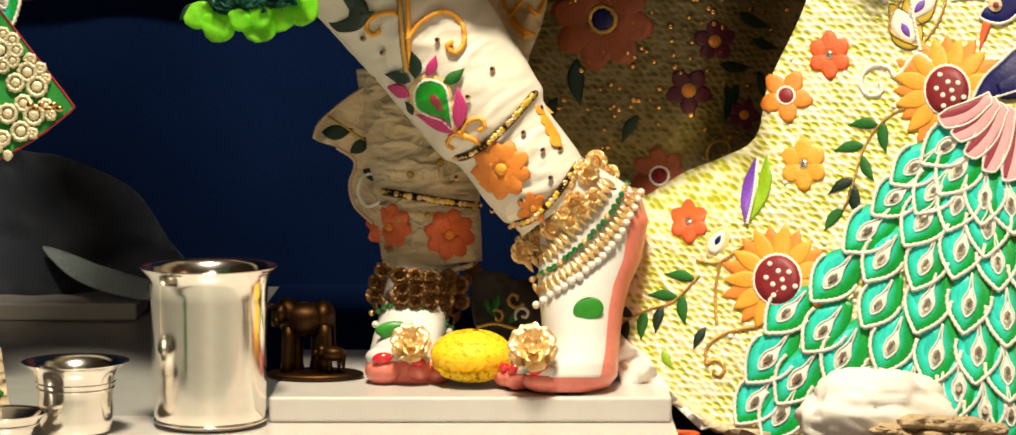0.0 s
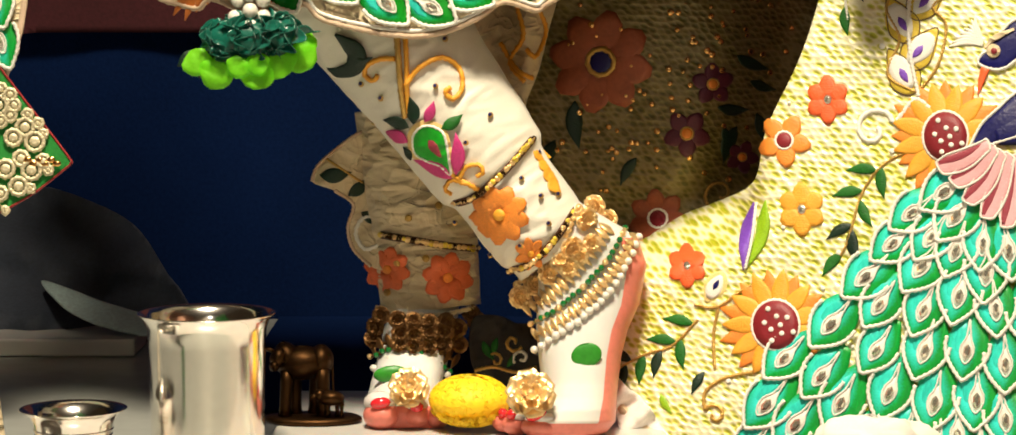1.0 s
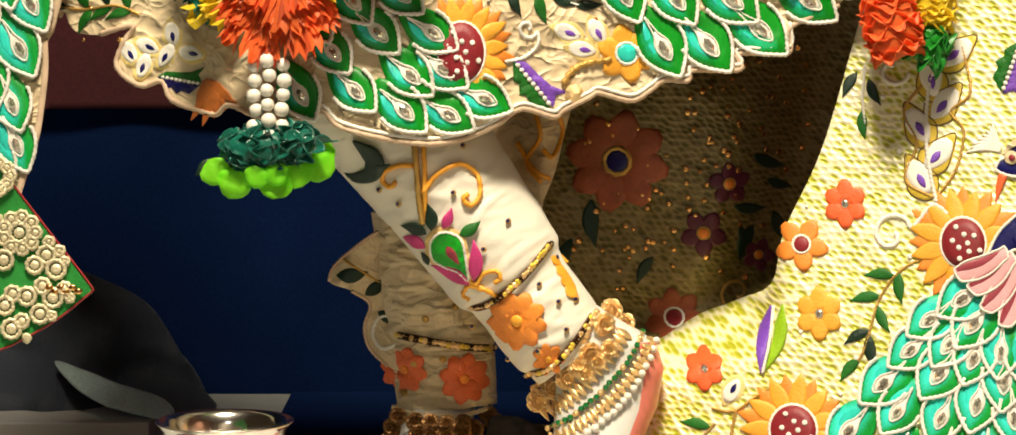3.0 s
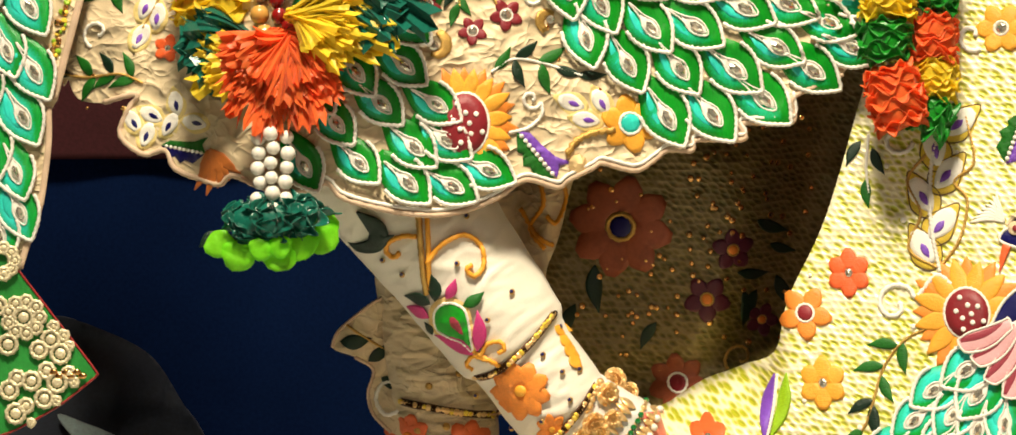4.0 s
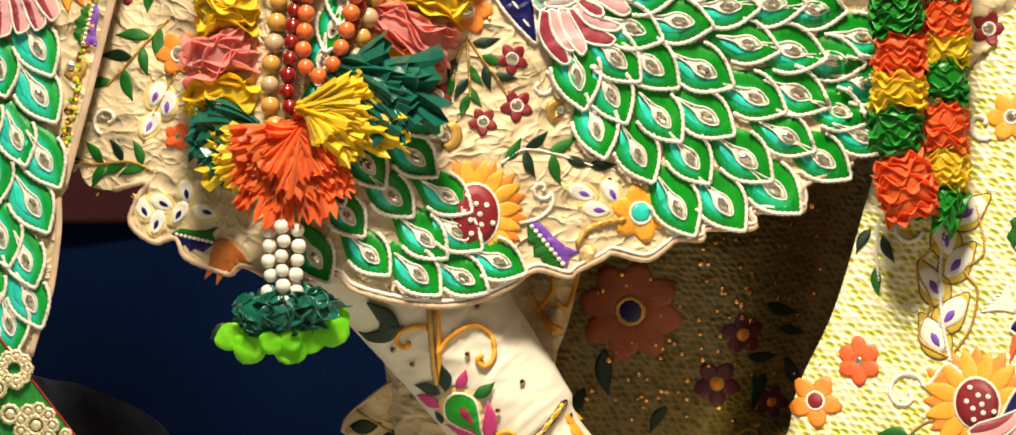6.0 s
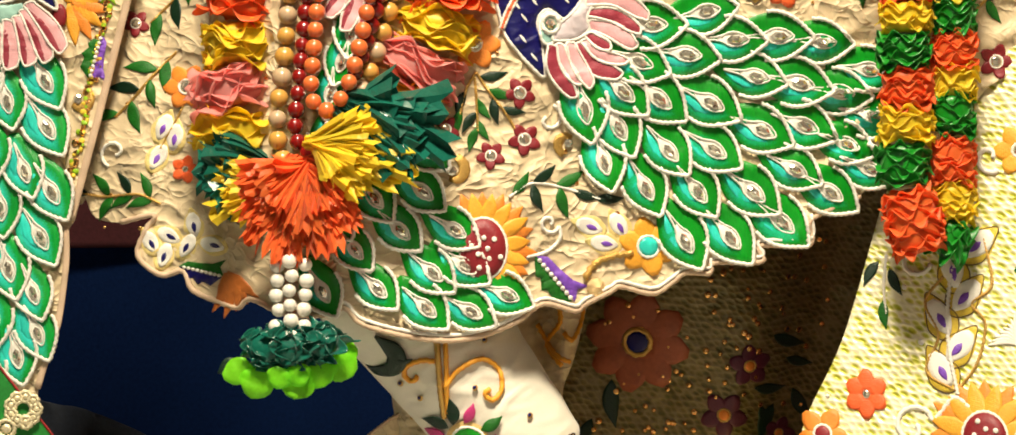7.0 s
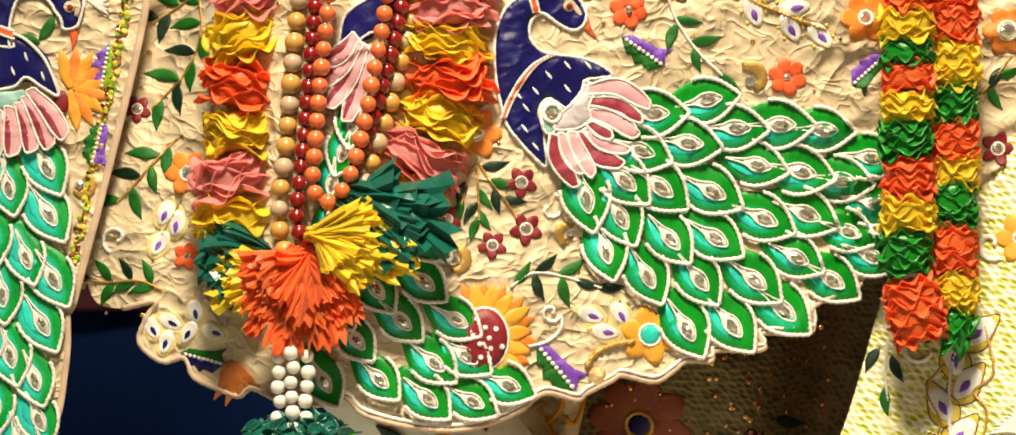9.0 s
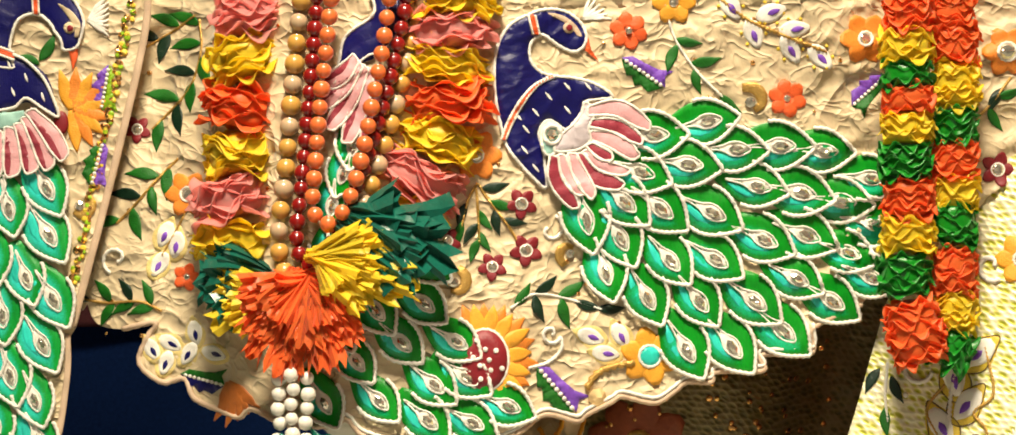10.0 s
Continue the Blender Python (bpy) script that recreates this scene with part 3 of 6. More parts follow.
def gold_shape(x, y):
    tuck = (1 - smooth(236, 350, y + 0.3 * (x - 1060))) * (1 - smooth(1120, 1190, x))
    return -0.033 + (x - 1212) * 0.00016 + (y - 158) * 0.00007 + wrinkle(x, y, 120, 0.002) - 0.07 * tuck


def back_shape(x, y):
    h = -0.108 + 0.012 * math.sin((x - 0.55 * y) / 75.0) - 0.05 * smooth(1105, 1230, x + 0.3 * y)
    near = smooth(190, 312, y + 0.2 * (x - 1060))
    return h + near * (gold_shape(x, y) - 0.002 - h) + (1 - near) * wrinkle(x, y, 110, 0.004)


def flap_shape(x, y):
    return -0.100 + 0.006 * math.sin(x / 22.0 + y / 60.0) + wrinkle(x, y, 50, 0.003)


def left_shape(x, y):
    return -0.043 + wrinkle(x, y, 90, 0.002) + 0.0009 * max(0.0, 1 - 2 * abs(noise.noise((x / 40.0, (y - 0.3 * x) / 24.0, 7.4)))) ** 3


def folds(off, s, amount):
    """Creases that run round a limb, sharp on their crests."""
    a = 1 - 2 * abs(noise.noise((off / 70.0 + 2.0 * s, s * 11.0, 8.8)))
    b = 1 - 2 * abs(noise.noise((off / 40.0 - 3.0 * s, s * 24.0, 3.1)))
    return amount * (a * a * a + 0.5 * b * b * b + 0.8 * noise.noise((off / 90.0, s * 5.0, 1.2)))


def even(s):
    return 1.0


def cuffed(s):
    """The legging bellies over each cuff band and is drawn in below it."""
    return 1 + 0.07 * smooth(0.3, 0.63, s) - 0.11 * smooth(0.645, 0.69, s) + 0.10 * smooth(0.72, 0.90, s) - 0.10 * smooth(0.92, 0.96, s)


def limb(ax, ay, ar, bx, by, br, depth, crease=0.0, girth=even):
    """Front of a round limb between two stations with radii, its axis at a depth."""
    d = Vector((bx - ax, by - ay))
    full = d.length
    d.normalize()

    def shape(x, y):
        p = Vector((x - ax, y - ay))
        s = p.dot(d) / full
        off = p.x * -d.y + p.y * d.x
        r = max(20.0, (ar + (br - ar) * s) * girth(s))
        h = depth + UNIT * math.sqrt(max(0.0, r * r - off * off))
        return h + 0.0024 + folds(off, s, crease)
    return shape


LEG = (577, -60, 120, 860, 325, 66)
leg_shape = limb(*LEG, -0.031, 0.0015, cuffed)
hind_shape = limb(640, 100, 88, 668, 410, 74, -0.112, 0.0032)
# front foot: height down the board, left, right, depth, half thickness
FRONT = [(120, 690, 770, -0.036, 0.018), (235, 800, 884, -0.036, 0.024), (260, 816, 926, -0.036, 0.026), (285, 828, 968, -0.036, 0.028), (300, 832, 988, -0.036, 0.029), (340, 834, 1001, -0.036, 0.029), (400, 832, 990, -0.034, 0.029),
         (440, 830, 972, -0.030, 0.030), (480, 834, 962, -0.026, 0.031), (520, 838, 957, -0.022, 0.032), (545, 836, 955, -0.018, 0.033), (562, 822, 954, -0.014, 0.034), (580, 808, 953, -0.012, 0.034), (597, 812, 940, -0.012, 0.031), (606, 824, 915, -0.012, 0.027)]


def ankle_shape(x, y):
    """Front surface of the front foot."""
    for a, b in zip(FRONT, FRONT[1:]):
        if y <= b[0]:
            break
    t = min(1.0, max(0.0, (y - a[0]) / (b[0] - a[0])))
    _, lo, hi, depth, thick = [p + (q - p) * t for p, q in zip(a, b)]
    u = min(1.0, abs(x - (lo + hi) / 2) / ((hi - lo) / 2)) ** (1 / 0.75)
    return depth + thick * math.sqrt(max(0.0, 1 - u * u)) ** 0.85



hind_ankle_shape = limb(650, 400, 70, 640, 500, 74, -0.097)


def limb_cloth(name, spec, depth, material, parent, crease, ends=(0.0, 1.0), label="", girth=even):
    """The cloth tube of a legging with soft creases."""
    ax, ay, ar, bx, by, br = spec
    verts, rows, cols = [], 150, 90
    d = Vector((bx - ax, by - ay)).normalized()
    for i in range(rows):
        s = ends[0] + (ends[1] - ends[0]) * i / (rows - 1)
        cx, cy, r = ax + (bx - ax) * s, ay + (by - ay) * s, (ar + (br - ar) * s) * girth(s)
        for j in range(cols):
            a = 2 * math.pi * j / cols
            off = math.cos(a) * r
            x, y = cx - d.y * off, cy + d.x * off
            k = folds(off, s, crease)
            rr = r * (1 + 0.015 * noise.noise((s * 14.0, a, 2.0)))
            verts.append(P(cx - d.y * math.cos(a) * rr, cy + d.x * math.cos(a) * rr, depth + UNIT * r * math.sin(a) + k))
    ob = mesh(name, verts, grid_faces(rows, cols, True), material, parent, label)
    mod = ob.modifiers.new("thickness", "SOLIDIFY")
    mod.thickness, mod.offset = 0.0012, -1
    return ob


# ---- the statue: feet and shins, one body ----
def statue():
    verts, faces, mats = [], [], []

    def loft(sections, pick, sides=32):
        base = len(verts)
        for y, lo, hi, depth, thick in sections:
            for k in range(sides):
                a = 2 * math.pi * k / sides
                c, s = math.cos(a), math.sin(a)
                u = math.copysign(abs(c) ** 0.75, c)
                v = math.copysign(abs(s) ** 0.85, s)
                verts.append(P((lo + hi) / 2 + u * (hi - lo) / 2, y, depth + v * thick))
        for f in grid_faces(len(sections), sides, True, base):
            faces.append(f)
            i, k = (f[0] - base) // sides, (f[0] - base) % sides
            mats.append(pick(sections[i], 2 * math.pi * (k + 0.5) / sides))
        faces.append(tuple(base + k for k in range(sides)))
        mats.append(0)
        faces.append(tuple(base + (len(sections) - 1) * sides + k for k in reversed(range(sides))))
        mats.append(1)

    def ball(x, y, h, rx, ry, rh, m, turn=0.0):
        base, seg, rings = len(verts), 18, 11
        v, f = sphere_data(Vector(), 1.0, seg, rings)
        ct, st = math.cos(turn), math.sin(turn)
        for q in v:
            u, w = q.x * rx, q.z * ry
            verts.append(P(x + u * ct - w * st, y - (u * st + w * ct), h + q.y * -rh))
        for q in f:
            faces.append(tuple(base + k for k in q))
            mats.append(m)

    def fine(rows, n=6):
        out = []
        for a, b in zip(rows, rows[1:]):
            out += [tuple(p + (q - p) * j / n for p, q in zip(a, b)) for j in range(n)]
        return out + [rows[-1]]

    loft(fine(FRONT), lambda s, a: 1 if (math.cos(a) > 0.62 and s[0] > 296) or s[0] > 584 - max(0, (900 - s[1]) * 0.02) else 0)
    ball(838, 588, 0.006, 32, 18, 0.016, 1)
    ball(800, 585, -0.006, 24, 18, 0.014, 1)
    ball(782, 582, -0.014, 20, 16, 0.012, 1)
    ball(842, 574, 0.010, 30, 13, 0.012, 0)
    ball(803, 571, -0.003, 20, 12, 0.012, 0)
    ball(831, 570, 0.0175, 17, 9, 0.006, 2, 0.3)
    ball(794, 569, 0.0045, 11, 9, 0.005, 2, 0.4)
    ball(779, 568, -0.005, 8, 8, 0.005, 2, 0.4)
    ball(908, 478, 0.0055, 24, 19, 0.0015, 3, 0.25)
    hind = [(120, 600, 700, -0.111, 0.022), (400, 605, 712, -0.108, 0.024), (455, 592, 705, -0.098, 0.028), (490, 584, 694, -0.088, 0.030), (520, 576, 686, -0.076, 0.032),
            (545, 570, 682, -0.066, 0.034), (565, 568, 690, -0.060, 0.033), (592, 572, 690, -0.058, 0.030)]
    loft(fine(hind), lambda s, a: 1 if s[0] > 556 else 0)
    ball(592, 572, -0.034, 29, 23, 0.016, 1)
    ball(646, 573, -0.036, 22, 20, 0.014, 1)
    ball(677, 576, -0.038, 20, 17, 0.013, 1)
    ball(590, 552, -0.034, 26, 17, 0.014, 0)
    ball(645, 555, -0.036, 20, 15, 0.013, 0)
    ball(590, 553, -0.0205, 16, 9, 0.004, 2, 0.15)
    ball(646, 559, -0.0235, 11, 8, 0.004, 2)
    ball(606, 509, -0.0475, 27, 13, 0.003, 3, 0.1)
    ob = mesh("statue", verts, faces, SKIN)
    for m in (CORAL, NAIL, MARKG):
        ob.data.materials.append(m)
    ob.data.polygons.foreach_set("material_index", mats)
    return tagged(ob, "white marble statue feet with coral soles and red nails", "statue")


statue()

# ---- the garments ----
skirt = thing("skirt", "cream silk skirt with embroidered feather trains and flowers", "skirt", P(700, -300, 0))
SK_T, SK_M = Board(skirt_shape, TOP), Board(skirt_shape, MID)
hem = [(150, -60), (1660, -60), (1660, 215), (1530, 300), (1430, 425), (1345, 447), (1330, 470), (1255, 507), (1252, 545), (1175, 548), (1178, 572), (1105, 574), (1098, 590), (1060, 590), (1040, 605), (1010, 622),
       (960, 612), (945, 620), (905, 640), (890, 650), (840, 640), (800, 668), (745, 690), (690, 698), (620, 690), (560, 672), (535, 648), (500, 658), (440, 655), (390, 632), (370, 644), (345, 636), (300, 615), (285, 585), (250, 590), (215, 560),
       (228, 520), (240, 498), (190, 508), (150, 500), (135, 470), (125, 430)]
cloth_sheet("cloth", SK_T, hem, CREAM, skirt, 0.0015, 8, "cream crinkled silk")
# Out of view: carries the skirt on upwards to block light coming over its top.
cloth_sheet("unseen_upper_cloth", SK_T, [(150, -56), (200, -620), (1500, -620), (1660, -56)], CREAM, skirt, 0.0015, 40)
gown = thing("gold_skirt", "lime gold sequinned skirt with embroidered feather train and flowers", "skirt", P(1350, 300, 0))
GD, GD_T = Board(gold_shape, LOW), Board(gold_shape, TOP)


def sequin_knit(name, light, middle, deep):
    """A knit of small sequin scales."""
    m = bpy.data.materials.new(name)
    m.use_nodes = True
    n, l = m.node_tree.nodes, m.node_tree.links
    b = n["Principled BSDF"]
    tc, mp = n.new("ShaderNodeTexCoord"), n.new("ShaderNodeMapping")
    mp.inputs["Scale"].default_value = (0.9, 0.9, 1.1)
    l.new(tc.outputs["Object"], mp.inputs[0])
    vo, big = n.new("ShaderNodeTexVoronoi"), n.new("ShaderNodeTexNoise")
    vo.feature = "SMOOTH_F1"
    vo.inputs["Scale"].default_value, big.inputs["Scale"].default_value = 225, 12
    vo.inputs["Smoothness"].default_value = 0.35
    fine = n.new("ShaderNodeTexNoise")
    fine.inputs["Scale"].default_value = 420
    vo.inputs["Randomness"].default_value = 0.5
    axes, lean, flat = n.new("ShaderNodeSeparateXYZ"), n.new("ShaderNodeMath"), n.new("ShaderNodeCombineXYZ")
    l.new(mp.outputs[0], axes.inputs[0])
    lean.operation, lean.inputs[1].default_value = "MULTIPLY_ADD", 0.5
    l.new(axes.outputs[2], lean.inputs[0])
    l.new(axes.outputs[0], lean.inputs[2])
    l.new(lean.outputs[0], flat.inputs[0])
    l.new(axes.outputs[2], flat.inputs[1])
    l.new(flat.outputs[0], vo.inputs["Vector"])
    l.new(mp.outputs[0], big.inputs[0])
    l.new(mp.outputs[0], fine.inputs[0])
    ramp = n.new("ShaderNodeValToRGB")
    ramp.color_ramp.elements[0].position, ramp.color_ramp.elements[0].color = 0.22, light
    ramp.color_ramp.elements[1].position, ramp.color_ramp.elements[1].color = 0.56, deep
    mid = ramp.color_ramp.elements.new(0.4)
    mid.color = middle
    mix = n.new("ShaderNodeMath")
    mix.operation = "MULTIPLY_ADD"
    mix.inputs[1].default_value = 0.35
    l.new(big.outputs[0], mix.inputs[0])
    l.new(vo.outputs["Distance"], mix.inputs[2])
    off = n.new("ShaderNodeMath")
    off.operation = "SUBTRACT"
    off.inputs[1].default_value = 0.17
    tint, part_of = n.new("ShaderNodeMath"), n.new("ShaderNodeSeparateColor")
    tint.operation, tint.inputs[1].default_value = "MULTIPLY_ADD", 0.22
    l.new(vo.outputs["Color"], part_of.inputs[0])
    l.new(part_of.outputs[0], tint.inputs[0])
    l.new(mix.outputs[0], tint.inputs[2])
    off.inputs[1].default_value = 0.28
    l.new(tint.outputs[0], off.inputs[0])
    l.new(off.outputs[0], ramp.inputs[0])
    l.new(ramp.outputs[0], b.inputs["Base Color"])
    b.inputs["Roughness"].default_value = 0.42
    b.inputs["Metallic"].default_value = 0.1
    bp = n.new("ShaderNodeBump")
    bp.inputs["Strength"].default_value, bp.inputs["Distance"].default_value = 0.8, 0.002
    bp.invert = False
    l.new(vo.outputs["Distance"], bp.inputs["Height"])
    l.new(bp.outputs[0], b.inputs["Normal"])
    return m


KNIT = sequin_knit("lime_gold_knit", (0.46, 0.47, 0.02, 1), (0.76, 0.73, 0.20, 1), (0.92, 0.87, 0.60, 1))
cloth_sheet("cloth", GD, [(1365, -760), (1345, -330), (1305, -203), (1245, 0), (1187, 127), (1166, 212), (1112, 244), (1060, 264), (1005, 298), (968, 330), (958, 480), (955, 560), (1000, 592), (1060, 628), (1110, 660), (1190, 676), (1640, 676), (1640, -760)], KNIT, gown, 0.0015, 14, "lime gold sequin knit")
# Gold knit again, its shade put into the colour; gold cloth ends at the shade line.
SHADED_KNIT = sequin_knit("shaded_gold_knit", (0.10, 0.08, 0.014, 1), (0.17, 0.125, 0.03, 1), (0.22, 0.165, 0.065, 1))
drape = thing("skirt_drape", "gold sequinned drape with flowers behind the legs, coloured dark for shade", "drape", P(1000, 100, -0.1))
BK = Board(back_shape, LOW)
cloth_sheet("cloth", BK, [(770, -520), (1400, -520), (1345, -180), (1290, 0), (1230, 130), (1200, 260), (1120, 400), (980, 420), (900, 380), (800, 260), (760, 60)], SHADED_KNIT, drape, 0.0015, 12)
left = thing("companion_skirt", "cream skirt panel with an embroidered feather train and gold border", "skirt", P(0, -300, -0.04))
LT_T = Board(left_shape, TOP)
cloth_sheet("cloth", LT_T, [(-120, -60), (242, -60), (232, 0), (175, 250), (118, 505), (103, 515), (104, 570), (95, 660), (85, 690), (62, 760), (40, 800), (-120, 800)], CREAM, left, 0.0015, 8)
leggings = thing("legging", "cream silk legging with crossed embroidered cuffs and flowers", "legging", P(700, 100, -0.03))
LG = Board(leg_shape, LOW)
limb_cloth("cloth", LEG, -0.031, WHITE_SILK, leggings, 0.0015, (-0.16, 1.0), girth=cuffed)
hinds = thing("legging", "cream silk legging in shadow with an orange flower", "legging", P(660, 300, -0.1))
HN = Board(hind_shape, LOW)
limb_cloth("cloth", (640, 100, 88, 668, 410, 74), -0.112, CREAM, hinds, 0.0032)
flap = thing("dhoti_flap", "cream embroidered cloth flap hanging in shadow behind the leg", "cloth", P(560, 200, -0.1))
FL = Board(flap_shape, LOW)
cloth_sheet("cloth", FL, [(484, 214), (495, 188), (540, 150), (575, 130), (640, 100), (700, 120), (690, 280), (610, 330), (600, 350), (575, 345), (548, 318), (540, 285), (548, 250), (520, 228)], CREAM, flap, 0.0012, 8)
hang = thing("dhoti_flap", "cream cloth fold with gold scroll hanging in shadow under the skirt", "cloth", P(800, 20, -0.1))
HG = Board(lambda x, y: -0.097 + 0.008 * math.sin(x / 14.0) + wrinkle(x, y, 40, 0.004), LOW)
cloth_sheet("cloth", HG, [(690, -200), (880, -200), (868, -90), (850, -20), (835, 40), (815, 90), (800, 130), (720, 100)], CREAM, hang, 0.0012, 8)
# ---- embroidery on the garments ----
PALEY = mat("pale_yellow_thread", (0.78, 0.62, 0.24), 0.6, vary=0.2, grain=700, bump=0.4, thread=0.0011)


def edged(name, pts, widths, board, material, parent, edge=CORD, radius=2.4, puff=0.0014, lift=0.0004, step=5.0):
    """A padded shape with a white cord sewn round it."""
    ob = blade(name, pts, widths, board, material, parent, puff, lift, step)
    spine = curve(pts, step)
    a, b, n = [], [], len(spine)
    for i, p in enumerate(spine):
        q = spine[min(i + 1, n - 1)] - spine[max(i - 1, 0)]
        q = Vector((-q.y, q.x, 0)).normalized()
        w = widths(i / (n - 1)) if callable(widths) else along_linear(widths, i / (n - 1))
        a.append(p + q * w)
        b.append(p - q * w)
    line = [v for v in (a + b[::-1])[::2]]
    cord("outline", [(v.x, v.y) for v in line], radius, board, edge, ob, lift + puff * 0.7, True, 0.2, radius)
    return ob


def tulip(board, x, y, angle, length, parent, first=PURPLE, second=LEAF):
    """A bud seen from the side: a flaring petal, a notched leaf, and a row of pearls between them."""
    a = radians(angle)
    d, e, c = Vector((math.cos(a), math.sin(a))), Vector((-math.sin(a), math.cos(a))), Vector((x, y))

    def at(u, v):
        return c + (d * (u - 0.5) + e * v * 0.92) * length

    bud = pad("bud", [at(*q) for q in ((0, 0), (0.16, -0.16), (0.45, -0.19), (0.72, -0.24), (0.98, -0.40), (0.90, -0.20), (1.02, -0.01), (0.55, -0.04))], board, first, parent, 0.0016, 0.0003, None, 2.0, False, 7.0, 6.0, angle)
    pad("sepal", [at(*q) for q in ((0, 0), (0.10, 0.10), (0.28, 0.25), (0.36, 0.20), (0.52, 0.33), (0.60, 0.24), (0.80, 0.28), (1.0, 0.02), (0.5, 0.03))], board, second, bud, 0.0014, 0.0003, None, 2.0, False, 7.0, 6.0, angle + 90)
    for k in range(9):
        q = at(0.12 + 0.1 * k, 0.0)
        dome("pearl_stitch", q.x, q.y, length * 0.042, board, CORD, bud, 0.0014, 0.0012, None, 8)
    return bud


def paisley(board, x, y, r, parent, turn=0.0, material=GOLDT):
    pts = [(x + math.cos(turn + a) * r * (1 - a / 7), y + math.sin(turn + a) * r * (1 - a / 7)) for a in (0, 0.8, 1.6, 2.4, 3.2)]
    ob = blade("paisley", pts, lambda s: max(0.6, r * 0.38 * (0.35 + 0.65 * math.sin(math.pi * (0.15 + 0.8 * s)))), board, material, parent, 0.0014, 0.0003, r / 4)
    dome("stone", x, y, r * 0.34, board, STONE, ob, 0.0014, 0.0012, None, 8, True)
    return ob


def bird(board, parent, neck, widths, breast, breast_widths, wing):
    """The plain padded shape above a feather train: curved navy body with a pink fan."""
    body = edged("bird_shape", neck, widths, board, NAVY, parent, CORD, 2.6, 0.002, 0.0012)
    blade("breast", breast, breast_widths, board, NAVY, body, 0.0019, 0.0015, 5)
    for k, (x0, y0, x, y, w) in enumerate(wing):
        d = Vector((x - x0, y - y0)).normalized()
        e = Vector((-d.y, d.x)) * (1 if k < len(wing) / 2 else 0.4)
        mid = Vector(((x0 + x) / 2, (y0 + y) / 2)) - e * w * 0.35
        up = 0.0054 + 0.0005 * (len(wing) - k)
        f = edged("wing_feather", [(x0, y0), mid, (x, y)], (w * 0.45, w * 0.62, w * 0.78, w * 0.92, w, w, w * 0.88, w * 0.45), board, PINK, body, CORD, 1.9, 0.0014, up, 4)
        q = e.normalized() * w * 0.42
        blade("stripe", [(x0 + d.x * 8 + q.x * 0.6, y0 + d.y * 8 + q.y * 0.6), mid + q, (x - d.x * 5 + q.x * 0.9, y - d.y * 5 + q.y * 0.9)], (1, w * 0.26, w * 0.36, w * 0.36, w * 0.24), board, ROSE, f, 0.0008, up + 0.0009, 3)
    return body


# the main train and bird, on the cream skirt
EYES_MAIN = [(1010, 208), (1093, 187), (990, 265), (1063, 253), (1137, 230), (1205, 225), (1272, 233), (965, 312), (1020, 322), (1100, 328), (1170, 287), (1237, 297), (1300, 310), (1345, 275), (905, 340), (958, 368),
             (1035, 402), (1105, 400), (1180, 370), (1245, 363), (1310, 390), (1352, 345), (935, 420), (1000, 460), (1080, 465), (1165, 465), (1230, 430), (1285, 465), (1345, 428), (1060, 540), (1130, 535), (1210, 512)]
train(SK_T, EYES_MAIN, skirt, 120, 72, fan(870, 215), 0.0044, 165)
PEACOCK = [(818, 22), (835, 16), (858, 15), (880, 22), (896, 36), (905, 55), (900, 72), (886, 80), (868, 74), (850, 62), (838, 54), (824, 60), (817, 76), (820, 96), (832, 110), (850, 117), (880, 120), (905, 125), (930, 136),
           (945, 150), (920, 154), (902, 158), (898, 172), (885, 190), (872, 200), (858, 190), (845, 186), (834, 196), (832, 212), (838, 228), (840, 250), (843, 290), (820, 272), (800, 250), (782, 225), (772, 190), (765, 150), (763, 110), (766, 80), (775, 55), (792, 35)]
LILAC = mat("lilac_thread", (0.66, 0.58, 0.62), 0.5, bump=0.3, thread=0.0011)
AQUAT = mat("aqua_thread", (0.35, 0.62, 0.55), 0.5, bump=0.3)
peacock = pad("bird_shape", PEACOCK, SK_T, NAVY, skirt, 0.0022, 0.0008, CORD, 2.8, True, 12.0, 6.0, 60, "plain navy bird shape outlined in white cord")
for k in range(4):
    cord("stripe", [(858 - k * 4, 117 + k * 1), (830 - k * 3, 132 + k), (806 - k * 2.5, 162), (790 - k * 2.5, 192), (780 - k * 2, 216)], 2.4, SK_T, (CORD, REDO, REDO, CORD)[k], peacock, 0.0032)
    cord("stripe", [(816 + k * 3.4, 24), (819 + k * 3.4, 38), (823 + k * 3.4, 54)], 2.0, SK_T, (CORD, REDO, REDO, CORD)[k], peacock, 0.0032)
for x, y in ((876, 134), (908, 134), (847, 149), (827, 174), (876, 170), (812, 200), (810, 232), (827, 260), (800, 180)):
    blade("stitch", [(x - 5, y - 6), (x, y), (x + 5, y + 6)], (0.8, 2.2, 0.8), SK_T, CORD, peacock, 0.0004, 0.0031, 3)
pad("eye_patch", [(845, 20), (868, 24), (888, 38), (898, 56), (890, 54), (880, 40), (862, 30)], SK_T, BEIGE, peacock, 0.0008, 0.0030, None, 2, True, 4.0, 4.0)
dome("eye", 878, 43, 9, SK_T, BEIGE, peacock, 0.0008, 0.0030)
dome("eye", 879, 43, 5, SK_T, MAROON, peacock, 0.001, 0.0038)
pad("beak", [(908, 58), (912, 76), (925, 96), (903, 78)], SK_T, REDO, skirt, 0.0014, 0.0006, None, 2, False, 5.0, 5.0)
